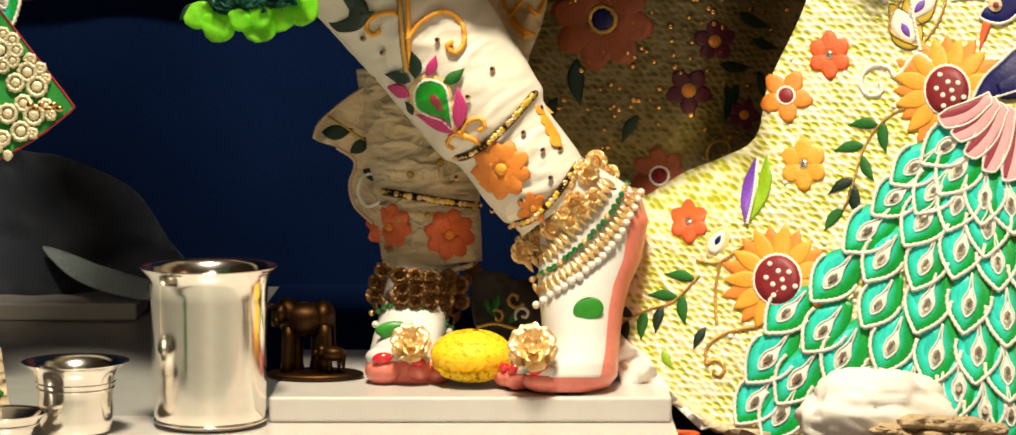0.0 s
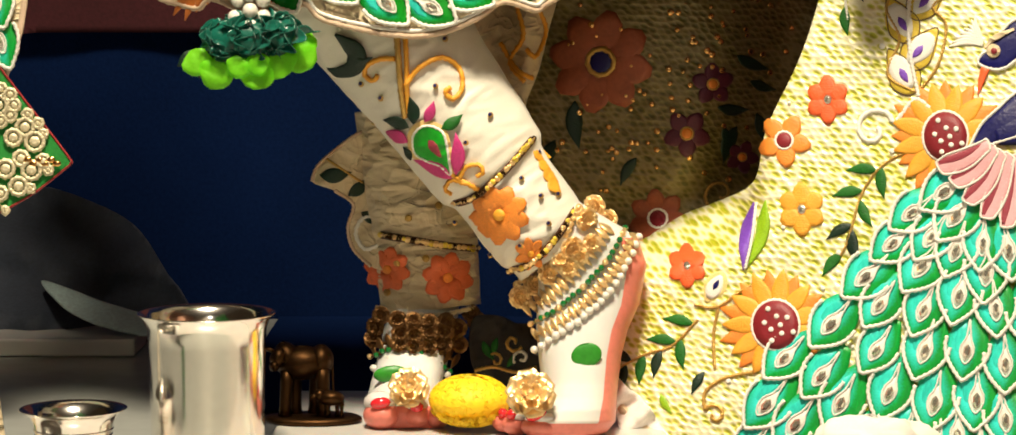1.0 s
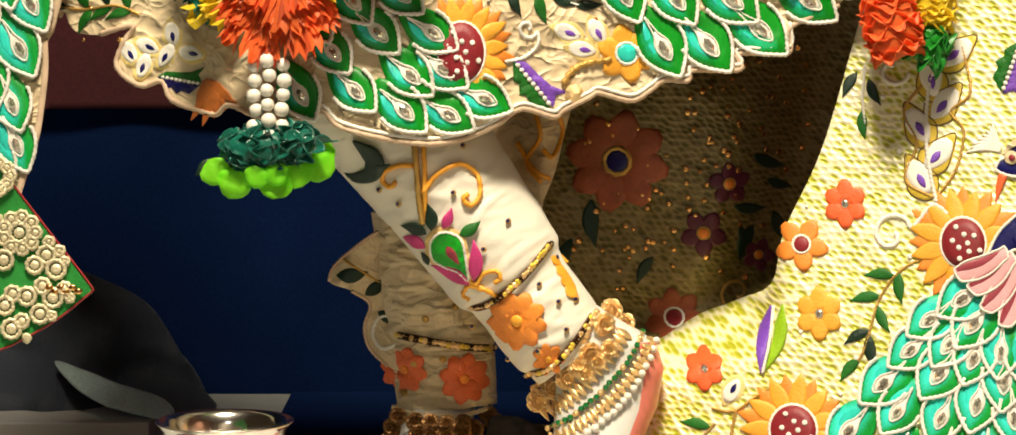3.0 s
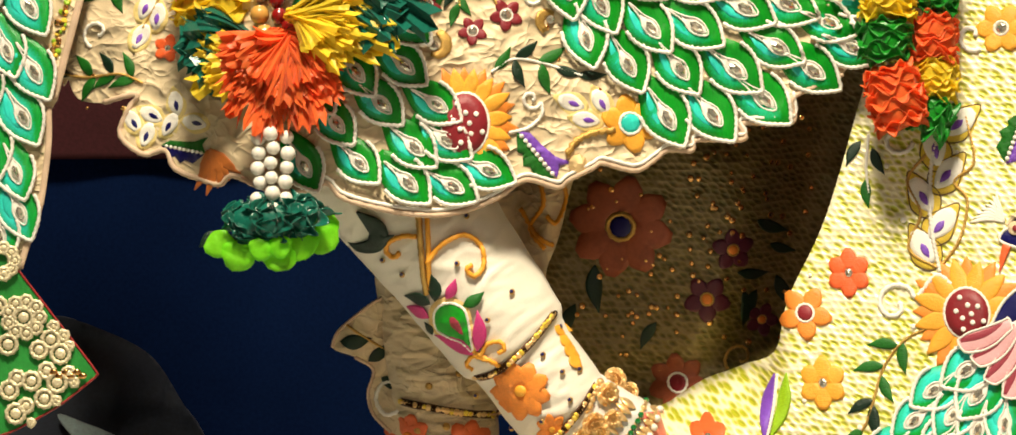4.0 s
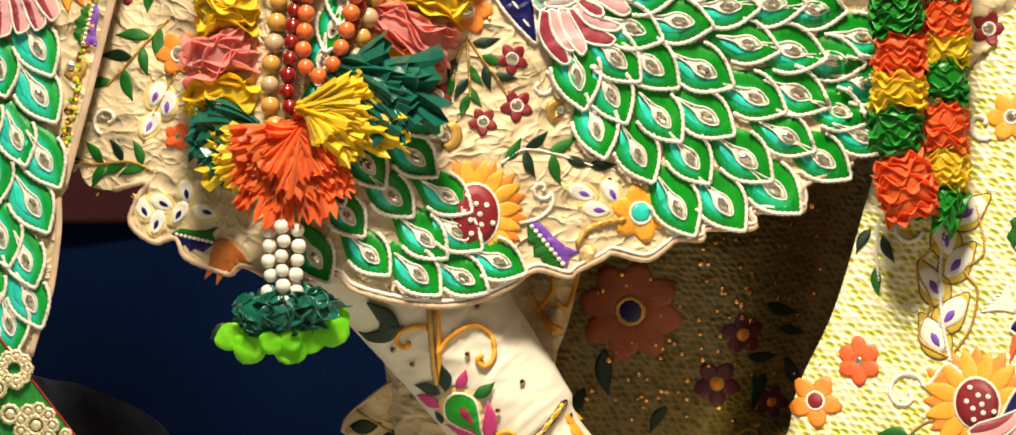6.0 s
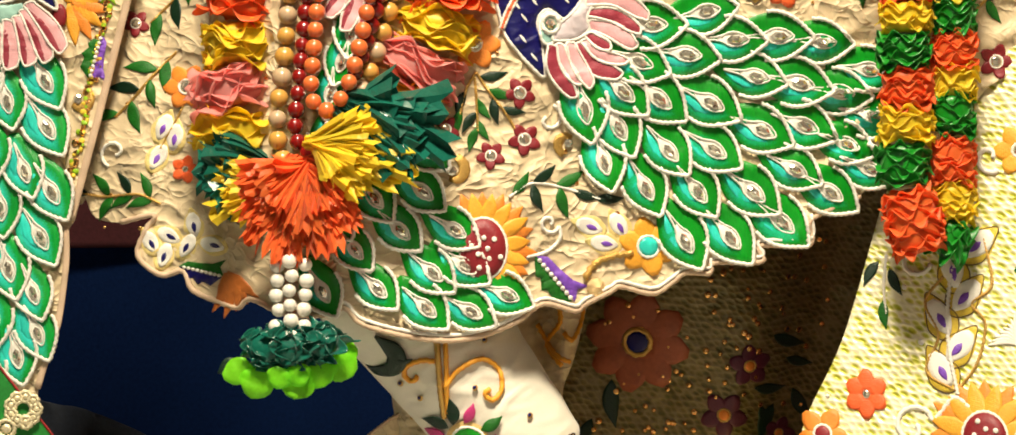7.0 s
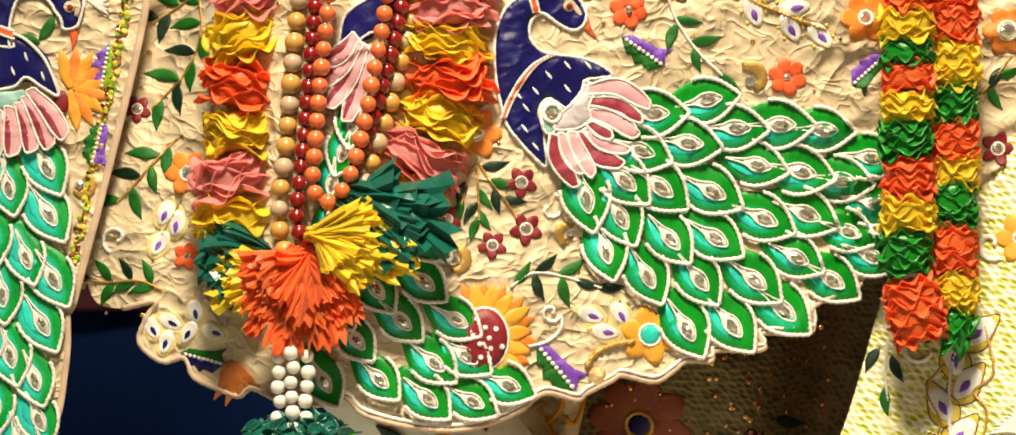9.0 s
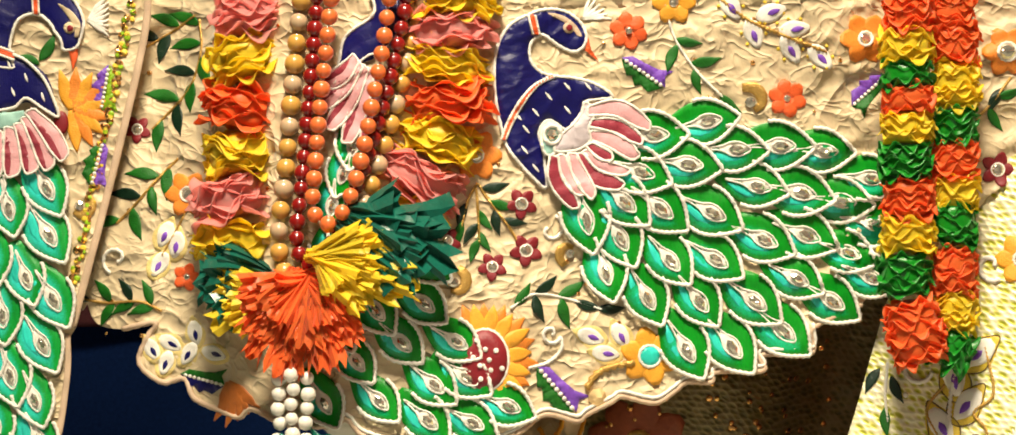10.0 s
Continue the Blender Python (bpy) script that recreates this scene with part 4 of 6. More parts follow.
for k in range(6):
    blade("crest", [(900, 30), (906 + k * 5, 8 + k * 4), (914 + k * 6, -10 + k * 8)], (1.5, 3.0, 1.2), SK_T, CORD, skirt, 0.0008, 0.0008, 4)
# pink and maroon fan under the breast, stalk to tip with a half width each
FAN = ((855, 240, 858, 276, 890, 322, 12, ROSE), (866, 238, 876, 272, 898, 302, 9, PINK), (882, 236, 894, 268, 916, 306, 11, PINK), (895, 236, 914, 270, 962, 288, 13, ROSE), (902, 232, 930, 256, 972, 266, 9, PINK), (908, 222, 926, 236, 946, 244, 9, ROSE),
       (908, 208, 948, 218, 984, 244, 13, PINK), (910, 190, 950, 195, 992, 220, 11, ROSE), (906, 172, 954, 168, 1004, 198, 13, PINK))
for k, (x0, y0, x1, y1, x2, y2, w, m) in enumerate(FAN):
    up = 0.0050 + 0.0004 * (k % 3)
    edged("wing_feather", [(x0, y0), (x1, y1), (x2, y2)], (w * 0.5, w * 0.7, w * 0.9, w, w, w * 0.85, w * 0.35), SK_T, m, peacock, CORD, 2.2, 0.0015, up, 4)
pad("collar_patch", [(902, 158), (912, 165), (915, 180), (908, 200), (912, 215), (895, 230), (870, 234), (855, 232), (862, 215), (872, 203), (885, 192), (898, 174)], SK_T, LILAC, peacock, 0.0016, 0.0058, CORD, 2.2, True, 8.0, 6.0, 30)
pad("collar", [(836, 200), (852, 190), (866, 202), (864, 224), (850, 240), (838, 232)], SK_T, AQUAT, peacock, 0.0012, 0.0052, CORD, 2.4, True, 7.0, 6.0)
cord("collar_cord", [(852 + 13 * math.cos(a), 208 + 14 * math.sin(a)) for a in [k * math.pi / 4 for k in range(8)]], 3.4, SK_T, CORD, peacock, 0.0068, True)
dome("stone", 852, 208, 9, SK_T, STONE, peacock, 0.0022, 0.0064, None, 6, True)

# the lower train, half under the garland
EYES_LOW = [(635, 215), (600, 275), (685, 275), (530, 305), (480, 370), (565, 365), (650, 340), (700, 330), (640, 395), (710, 400), (765, 375), (560, 225), (500, 250), (640, 150), (590, 160)]
train(SK_M, EYES_LOW, skirt, 104, 64, lambda x, y: (60 - (x - 480) * 0.12, (x - 480) * 0.5 + (y - 100) * 0.8), 0.0044, 150, 0.3)
for x, y, a in ((512, 318, 100), (530, 268, 110), (505, 395, 95), (545, 225, 100), (520, 440, 80)):
    feather(SK_T, x, y, a, 95, 58, skirt, 0.002)
bird(SK_T, skirt, [(530, 110), (552, 70), (585, 50), (600, 20), (590, -20)], (8, 22, 26, 22, 18), [(540, 90), (565, 75), (590, 60)], (14, 20, 8),
     [(550, 88, 502, 132, 14), (556, 96, 496, 164, 14), (564, 102, 506, 200, 14), (572, 106, 534, 222, 14), (582, 106, 564, 234, 14)])

# flowers and sprigs of the cream skirt
for x, y, r in ((805, 315, 25), (690, 372, 23), (760, 412, 23), (812, 387, 26), (212, 200, 22)):
    f = flower(SK_T, x, y, r, 5, MAROON, skirt, STONE, CORD, 0.36, 0.4, core=0.34)
sprig(SK_T, [(737, 283), (755, 310), (785, 350), (800, 375)], [(0.1, -10, 1), (0.3, 15, 0), (0.45, 80, 1), (0.6, 10, 1)], skirt, size=36)
sprig(SK_T, [(737, 283), (722, 310), (712, 350)], [(0.5, 110, 1), (0.9, 100, 0)], skirt, size=36)
sprig(SK_T, [(735, 290), (738, 330), (740, 375)], [(0.4, 55, 0), (0.65, 125, 1), (0.8, 60, 0), (0.95, 110, 0)], skirt, size=34)
sprig(SK_T, [(788, 476), (822, 455), (870, 460), (930, 478)], [(0.05, -55, 0), (0.3, -40, 1), (0.55, -30, 0), (0.3, 70, 1), (0.58, 75, 0), (0.72, 15, 1), (0.95, 0, 1)], skirt, CORD, 42)
curl(SK_T, 848, 355, 24, 0.8, -1.2, skirt)
curl(SK_T, 850, 515, 17, 1.1, 0.4, skirt, tail=[(815, 568), (845, 560), (866, 540)])
paisley(SK_T, 700, 436, 24, skirt, 5.0)
paisley(SK_T, 880, 392, 20, skirt, 2.0)
paisley(SK_T, 1158, 158, 26, skirt, 4.2)
cord("zari_stem", [(980, 560), (945, 566), (920, 578), (905, 600)], 5.0, SK_T, GOLDT, skirt, 0.001, False, 0.35)
dome("stone", 922, 614, 15, SK_T, GOLD, skirt, 0.002, 0.0005, None, 9, True)


def sunflower(board, x, y, rx, ry, reach, parent, start=0.0, stop=6.283, petals=12, stretch=1.0):
    head = dome("sunflower", x, y, rx, board, MAROON, parent, 0.003, 0.002, ry, 22)
    for ring, mt in ((0, ORANGE), (1, AMBER)):
        for k in range(petals):
            a = start + (stop - start) * (k + 0.5 * ring) / petals
            d = Vector((math.cos(a), math.sin(a) * stretch))
            b = Vector((x, y)) + Vector((d.x * rx, math.sin(a) * ry)) * 0.85
            n = reach * (0.92 if ring else 1.0) * random.uniform(0.9, 1.08)
            blade("petal", [b, b + d * n * 0.5, b + d * n], lambda s: max(0.5, reach * 0.25 * math.sin(math.pi * min(1, s * 0.72 + 0.28)) ** 0.9), board, mt, head, 0.0014, 0.0002 + 0.0007 * ring, reach / 7)
    cord("rim", [(x + math.cos(a) * rx, y + math.sin(a) * ry) for a in [k * math.pi / 8 for k in range(16)]], 3.2, board, CORD, head, 0.002, True)
    for k in range(9):
        a, q = k * 2.4, 0.2 + 0.075 * k
        dome("seed", x + math.cos(a) * rx * q, y + math.sin(a) * ry * q, 4.2, board, CORD, head, 0.001, 0.0046)
    return head


sunflower(SK_T, 748, 556, 36, 47, 52, skirt, -2.0, 1.7, 9)
tulip(SK_T, 858, 600, 50, 92, skirt)
tulip(SK_T, 992, 112, 35, 80, skirt)
tulip(SK_T, 1342, 140, 138, 72, skirt, LEAF, PURPLE)
for x, y, a in ((1163, 52, 70), (1226, 46, -10), (1220, 76, 60), (1266, 88, 45), (1128, 10, 60), (1190, 20, -20)):
    d = eyelet(SK_T, x, y, a, 48, skirt, PURPLE, CORD)
    for k in range(6):
        dome("knot", x + math.cos(k * 1.05) * 19, y + math.sin(k * 1.05) * 19, 3.0, SK_T, YELLOWT, d, 0.0008, 0.0003, None, 7)
for x, y, a in ((912, 520, 20), (958, 518, 60), (935, 546, 8), (255, 362, 115), (272, 378, 100), (246, 408, 120)):
    eyelet(SK_T, x, y, a, 42, skirt, PURPLE, CORD, PALEY)
for x, y, a in ((235, 540, 60), (263, 530, 30), (256, 560, 110), (291, 546, 120), (301, 514, 80), (330, 546, 20)):
    eyelet(SK_T, x, y, a, 38, skirt, NAVY, CORD, PALEY)
cord("stem", [(1108, -5), (1150, 28), (1210, 55), (1275, 80)], 3.0, SK_T, GOLDT, skirt, 0.0008, False, 0.4)
cord("stem", [(285, 330), (270, 360), (250, 395)], 2.0, SK_T, GOLDT, skirt)
flower(SK_T, 1003, 550, 46, 6, AMBER, skirt, TURQ, CORD, 0.38, 0.3, core=0.34)
for x, y in ((970, 48), (1215, 152)):
    flower(SK_T, x, y, 30, 6, REDO, skirt, STONE, None, 0.42, 0.3, core=0.2)
flower(SK_T, 1040, 4, 34, 6, AMBER, skirt, STONE, None, 0.4, core=0.25)
flower(SK_T, 1336, 60, 40, 6, ORANGE, skirt, STONE, CORD, 0.4, core=0.25)
flower(SK_T, 290, 300, 36, 6, ORANGE, skirt, STONE, CORD, 0.38, core=0.3)
flower(SK_T, 735, 240, 40, 6, ORANGE, skirt, STONE, CORD, 0.38, core=0.25)
flower(SK_T, 1555, 80, 40, 6, ORANGE, skirt, STONE, CORD, 0.38, core=0.34)
flower(SK_T, 1540, 262, 28, 5, MAROON, skirt, STONE, CORD, 0.36, core=0.34)
sprig(SK_T, [(1025, 5), (1042, 60), (1075, 110), (1115, 150)], [(0.35, 10, 0), (0.4, 110, 0), (0.6, -10, 0), (0.65, 75, 0), (0.98, 40, 0)], skirt, CORD, 40)
sprig(SK_T, [(1500, 190), (1530, 160), (1560, 120)], [(0.1, 190, 1), (0.4, 60, 0), (0.6, -20, 0), (0.8, 120, 1)], skirt, GOLDT, 40)
sprig(SK_T, [(308, 30), (310, 80), (290, 140), (235, 200)], [(0.05, 200, 0), (0.2, 170, 0), (0.3, 70, 0), (0.45, 185, 1), (0.5, 95, 0), (0.7, 190, 0), (0.72, 85, 1), (0.9, 100, 0)], skirt, GOLDT, 46)
sprig(SK_T, [(300, 25), (265, 50), (222, 75)], [(0.3, 200, 0), (0.5, 110, 1), (0.7, 190, 1), (0.95, 150, 1)], skirt, GOLDT, 42)
sprig(SK_T, [(275, 245), (240, 280), (205, 320), (180, 345)], [(0.15, 95, 0), (0.3, 185, 0), (0.45, 80, 0), (0.6, 185, 1), (0.75, 75, 0), (0.95, 165, 0)], skirt, GOLDT, 44)
sprig(SK_T, [(128, 462), (165, 468), (215, 466), (250, 480)], [(0.12, 190, 1), (0.35, -125, 0), (0.4, 120, 0), (0.62, -120, 1), (0.65, 150, 0), (0.85, -110, 0), (0.9, 165, 0)], skirt, GOLDT, 38)
curl(SK_T, 180, 400, 24, 0.9, 2.0, skirt)
tulip(SK_T, 312, 586, 15, 70, skirt, LEAF, NAVY)
for k in range(5):
    blade("petal", [(352, 590), (345 + k * 12, 625 + 6 * (k % 2)), (330 + k * 18, 660 - abs(k - 1) * 10)], (4, 10, 7, 1), SK_T, mat("rust_thread", (0.55, 0.16, 0.03), 0.5, bump=0.4), skirt, 0.0014, 0.0004, 6)
flower(SK_T, 288, 428, 22, 5, REDO, skirt, STONE, None, 0.4)
# hem cord
cord("hem_cord", [(hx, hy) for hx, hy in hem[6:-3]], 4.5, SK_T, BEIGE, skirt, 0.0003, False, 0.12, 4.0, "beige hem piping")
cord("hem_cord", [(hx, hy - 8) for hx, hy in hem[7:28]], 3.0, SK_T, CORD, skirt, 0.001, False, 0.15, 4.0)
random.seed(4)
for k in range(70):
    x, y = random.uniform(160, 1300), random.uniform(-20, 560)
    dome("stud", x, y, random.uniform(2.5, 4.5), SK_T, SEQUIN, skirt, 0.0008, 0.0002, None, 8)

# the companion's panel
EYES_LEFT = [(72, 290), (13, 322), (75, 362), (40, 430), (82, 462), (3, 487), (65, 532), (15, 580), (53, 617), (28, 715), (-8, 660), (-12, 400), (-25, 290), (-25, 560), (-40, 480), (60, 680), (-20, 740)]
train(LT_T, EYES_LEFT, left, 112, 66, lambda x, y: (62 + (80 - x) * 0.25, y - 200), 0.0044, 190, 0.32, AQUA)
bird(LT_T, left, [(-5, 104), (-2, 60), (10, 20), (40, 0), (75, 2), (100, 25), (108, 55), (106, 78)], (24, 18, 20, 22, 24, 26, 24, 8), [(-40, 130), (10, 126), (52, 136), (86, 178)], (52, 46, 27, 4),
     [(44, 170, 100, 246, 14), (38, 180, 76, 262, 14), (28, 190, 48, 268, 14), (14, 196, 18, 274, 14), (-4, 200, -14, 280, 14), (-20, 200, -42, 278, 14)])
cord("breast_cord", [(20, 84), (40, 94), (66, 120), (82, 152), (90, 180), (66, 168), (40, 152), (22, 166), (-10, 172)], 2.6, LT_T, CORD, left, 0.0042)
blade("collar_patch", [(-20, 190), (12, 186), (38, 174)], (12, 14, 4), LT_T, mat("aqua_thread", (0.35, 0.62, 0.55), 0.5, bump=0.3), left, 0.001, 0.0042, 4)
dome("eye", 107, 43, 9, LT_T, CREAM, left, 0.0008, 0.0034)
dome("eye", 108, 44, 5, LT_T, MAROON, left, 0.001, 0.0042)
for x, y in ((14, 100), (40, 120), (20, 142), (66, 150), (-4, 128)):
    blade("stitch", [(x - 2, y - 7), (x, y), (x + 3, y + 7)], (0.8, 2.2, 0.8), LT_T, CORD, left, 0.0004, 0.0036, 3)
blade("eye_patch", [(90, 6), (108, 22), (119, 40), (118, 58)], (1, 5, 6, 3), LT_T, CREAM, left, 0.0009, 0.0034, 3)
blade("beak", [(108, 66), (114, 84), (112, 108)], (9, 6, 0.5), LT_T, REDO, left, 0.0014, 0.001, 4)
for k in range(8):
    blade("crest", [(135, 32), (150 + k * 2, 10 + k * 6), (168, -6 + k * 9)], (1.5, 4.0, 1.0), LT_T, CORD, left, 0.0012, 0.0006, 4)
for k in range(4):
    cord("stripe", [(-16, 68 + k * 4), (0, 73 + k * 4), (22, 81 + k * 4)], 2.2, LT_T, (CORD, REDO, REDO, CORD)[k], left, 0.0038)
    cord("stripe", [(49 + k * 3, -24), (50 + k * 3, 0), (51 + k * 3, 22)], 1.7, LT_T, (CORD, REDO, REDO, CORD)[k], left, 0.0034)
for k in range(9):
    a = -1.9 + k * 0.42
    blade("petal", [(112, 170), (112 + math.cos(a) * 34, 170 + math.sin(a) * 34), (112 + math.cos(a) * 62, 170 + math.sin(a) * 66)], (6, 13, 9, 1), LT_T, ORANGE if k % 2 else AMBER, left, 0.0014, 0.0003, 6)
dome("sunflower_centre", 94, 190, 12, LT_T, MAROON, left, 0.0024, 0.0016, 19)
tulip(LT_T, 162, 135, 100, 72, left, LEAFY, PURPLE)
tulip(LT_T, 150, 252, 105, 74, left, PURPLE, LEAF)
paisley(LT_T, 122, 318, 22, left, 5.4)
leaf(LT_T, 60, 95, -60, 50, LEAF, left)
leaf(LT_T, 62, 100, 200, 40, LEAF, left)
blade("border_ribbon", [(229, -40), (222, 60), (172, 275), (112, 505)], (6, 6, 6, 6), LT_T, BEIGE, left, 0.0016, 0.0006, 10, label="beige piped border")
blade("border_ribbon", [(104, 515), (104, 575), (92, 665), (82, 692), (60, 765)], (5, 5, 5, 5), LT_T, BEIGE, left, 0.0016, 0.0006, 10, label="beige piped border")
random.seed(5)
for k in range(130):
    s = k / 130
    x, y = 208 - 96 * s + random.uniform(-6, 6), -20 + 460 * s + random.uniform(-5, 5)
    dome("sequin", x, y, random.uniform(3.5, 6), LT_T, (SEQUIN, YELLOWT, SEQUIN, LEAFY)[k % 4], left, 0.0014, 0.0004, None, 8, True)

# the gold skirt
EYES_GOLD = [(1213, 483), (1285, 430), (1338, 357), (1380, 305), (1410, 258), (1460, 225), (1185, 555), (1270, 510), (1355, 470), (1360, 400), (1425, 340), (1440, 295), (1230, 585), (1300, 552), (1375, 535), (1428, 408),
             (1483, 385), (1478, 315), (1478, 262), (1430, 470), (1445, 550), (1495, 470), (1525, 350), (1520, 305), (1540, 405), (1510, 545), (1480, 600), (1555, 490), (1560, 315), (1555, 575), (1520, 635), (1165, 620), (1205, 640), (1450, 620), (1560, 640), (1590, 420), (1400, 600), (1340, 610), (1275, 630)]
train(GD, EYES_GOLD, gown, 108, 68, fan(1545, 170), 0.0048, 190, 0.29, AQUA)
bird(GD, gown, [(1500, 168), (1530, 135), (1570, 110), (1610, 80)], (5, 20, 30, 30), [(1540, 140), (1570, 130), (1600, 120)], (14, 24, 24),
     [(1530, 150, 1450, 188, 16), (1540, 156, 1472, 212, 16), (1550, 162, 1494, 242, 16), (1562, 166, 1524, 266, 16), (1576, 168, 1556, 280, 16), (1592, 168, 1592, 284, 16)])
edged("neck", [(1512, 22), (1535, 20), (1560, 0), (1580, -25), (1600, -30)], (4, 22, 24, 20, 14), GD, NAVY, gown)
dome("eye", 1536, 8, 11, GD, CREAM, gown, 0.001, 0.0022)
blade("eye_patch", [(1522, 4), (1538, -12), (1568, -26)], (2, 5, 2), GD, CREAM, gown, 0.001, 0.0024, 3)
dome("eye", 1537, 8, 5, GD, MAROON, gown, 0.001, 0.0034)
blade("beak", [(1524, 34), (1518, 52), (1512, 76)], (7, 5, 0.6), GD, REDO, gown, 0.0014, 0.001, 4)
for k in range(8):
    blade("crest", [(1520, 0), (1495 + k * 2, -5 - k * 4), (1466 + k * 6, 2 - k * 7)], (1.2, 4.2, 1.0), GD, CORD, gown, 0.0012, 0.0006, 4)
sunflower(GD, 1200, 432, 36, 38, 58, gown, petals=11)
sunflower(GD, 1462, 140, 34, 38, 60, gown, petals=12)
for x, y, r, mt in ((1280, 85, 33, REDO), (1063, 342, 30, REDO), (1240, 254, 36, AMBER)):
    flower(GD, x, y, r, 6, mt, gown, STONE, None, 0.45, 0.5, core=0.2, oval=1.15)
flower(GD, 1213, 148, 42, 5, ORANGE, gown, MAROON, CORD, 0.36, 0.2, core=0.3)
curl(GD, 1352, 132, 36, 1.05, -0.4, gown, radius=4.0, way=-1, tail=[(1440, 98), (1415, 84)])
sprig(GD, [(1420, 160), (1372, 180), (1335, 225), (1312, 300), (1300, 325)], [(0.35, 180, 0), (0.3, 85, 0), (0.52, 170, 0), (0.58, 65, 0), (0.75, 150, 1), (0.78, 80, 1), (0.98, 130, 0)], gown, GOLDT, 44)
sprig(GD, [(958, 500), (1000, 478), (1040, 465), (1080, 425)], [(0.95, 190, 0), (0.7, 185, 0), (0.75, 85, 0), (0.5, 105, 1), (0.3, 100, 0), (0.1, 100, 1), (0.15, -160, 1)], gown, GOLDT, 42)
bud = blade("bud", [(1166, 244), (1152, 300), (1150, 348)], (1, 9, 8, 1), GD, PURPLE, gown, 0.0015, 0.0003, 8)
blade("sepal", [(1184, 240), (1178, 296), (1158, 342)], (1, 11, 9, 1), GD, LEAFY, bud, 0.0014, 0.0003, 8)
cord("vein", [(1170, 244), (1164, 296), (1153, 346)], 2.6, GD, CORD, bud, 0.0012, False, 0.35)
eyelet(GD, 1106, 374, -60, 40, gown, NAVY, CORD, PALEY)
cord("stem", [(1190, 360), (1150, 378), (1110, 405), (1075, 402)], 2.6, GD, GOLDT, gown)
cord("stem", [(1112, 402), (1104, 450), (1106, 500)], 2.6, GD, GOLDT, gown)
curl(GD, 1106, 572, 18, 1.0, -2.6, gown, GOLDT, 3.0, tail=[(1165, 505), (1120, 515), (1092, 535)])
leaf(GD, 1090, 505, 120, 40, LEAFD, gown)
leaf(GD, 1022, 540, 60, 34, LEAFY, gown)
GD_H = Board(gold_shape, THIGH)
MUSTARD = mat("mustard_thread", (0.72, 0.52, 0.05), 0.5, vary=0.2, grain=700, bump=0.4, thread=0.0011)
BARK = mat("bark_cord", (0.10, 0.05, 0.02), 0.6, vary=0.2, bump=0.4)
for x, y, a in ((1432, 78, 80), (1452, 118, 130), (1412, 152, 60), (1442, 196, 130), (1414, 232, 60), (1470, 40, 140)):
    eyelet(GD_H, x, y, a, 58, gown, PURPLE, CORD, MUSTARD, BARK)
cord("vine", [(1462, 10), (1432, 80), (1424, 150), (1428, 210), (1440, 270)], 3.2, GD_H, CORD, gown, 0.001, False, 0.4)
cord("vine", [(1480, 30), (1492, 100), (1462, 130), (1482, 160), (1470, 220), (1440, 262)], 2.4, GD_H, GOLDT, gown, 0.0006, False, 0.3)
cord("vine", [(1418, 90), (1390, 130), (1410, 180), (1392, 235), (1440, 265)], 2.4, GD_H, GOLDT, gown, 0.0006, False, 0.3)
curl(GD_H, 1372, 66, 28, 0.8, 0.2, gown, radius=4.0)
cord("stem", [(1330, 60), (1326, 110), (1330, 150)], 2.4, GD_H, CORD, gown)
for x, y, a, d in ((1318, 70, 120, 1), (1335, 80, 65, 1), (1326, 128, 85, 0)):
    leaf(GD_H, x, y, a, 46, LEAFD if d else LEAF, gown)
tulip(GD_H, 1556, 60, 110, 86, gown)
flower(GD_T, 1575, 400, 40, 6, AMBER, gown, STONE, CORD, 0.38)
curl(GD_T, 1530, 410, 26, 0.9, 1.0, gown, radius=4.0)
cord("hem_rope", [(960, 560), (1000, 592), (1060, 628), (1110, 660), (1190, 674)], 9.0, GD, CREAM, gown, 0.0005, False, 0.1, 6, "cream rolled hem")
random.seed(6)
for k in range(40):
    x, y = random.uniform(1010, 1568), random.uniform(-260, 640)
    if x > 1240 - 0.42 * y - 0 and x > 1190 - 0.5 * max(0, y - 130):
        dome("bead", x, y, random.uniform(3, 5), GD, CORD, gown, 0.001, 0.0004, None, 8)

# the drape behind the legs
# Maroon and orange threads with the drape's shade mixed into their colours.
MAROON_SHADED = mat("shaded_maroon_thread", (0.10, 0.012, 0.032), 0.5, vary=0.2, bump=0.4)
ORANGE_SHADED = mat("shaded_orange_thread", (0.30, 0.07, 0.028), 0.5, vary=0.25, blotch=60, bump=0.4)
for x, y, r, t in ((1063, 140, 37, 0.3), (1103, 64, 33, 0.9), (1148, 178, 26, 0.1)):
    flower(BK, x, y, r, 5, MAROON_SHADED, drape, ORANGE, GOLDT, 0.38, t, core=0.24)
flower(BK, 930, 30, 80, 8, ORANGE_SHADED, drape, NAVY, GOLDT, 0.34, 0.2, core=0.24)
flower(BK, 1018, 272, 46, 7, ORANGE_SHADED, drape, MAROON, CORD, 0.34, 0.1, core=0.3)
for x, y, a, n in ((985, 178, 120, 50), (1110, 100, 5, 50), (1140, 130, 110, 62), (1140, 20, 25, 55), (1160, 60, 20, 44), (1120, 130, 70, 40), (890, 90, 85, 75), (1170, 110, 60, 60), (860, 150, 110, 60)):
    leaf(BK, x, y, a, n, LEAFD, drape)
curl(BK, 1115, 235, 26, 0.9, 2.5, drape, GOLDT, 3.0)
random.seed(8)
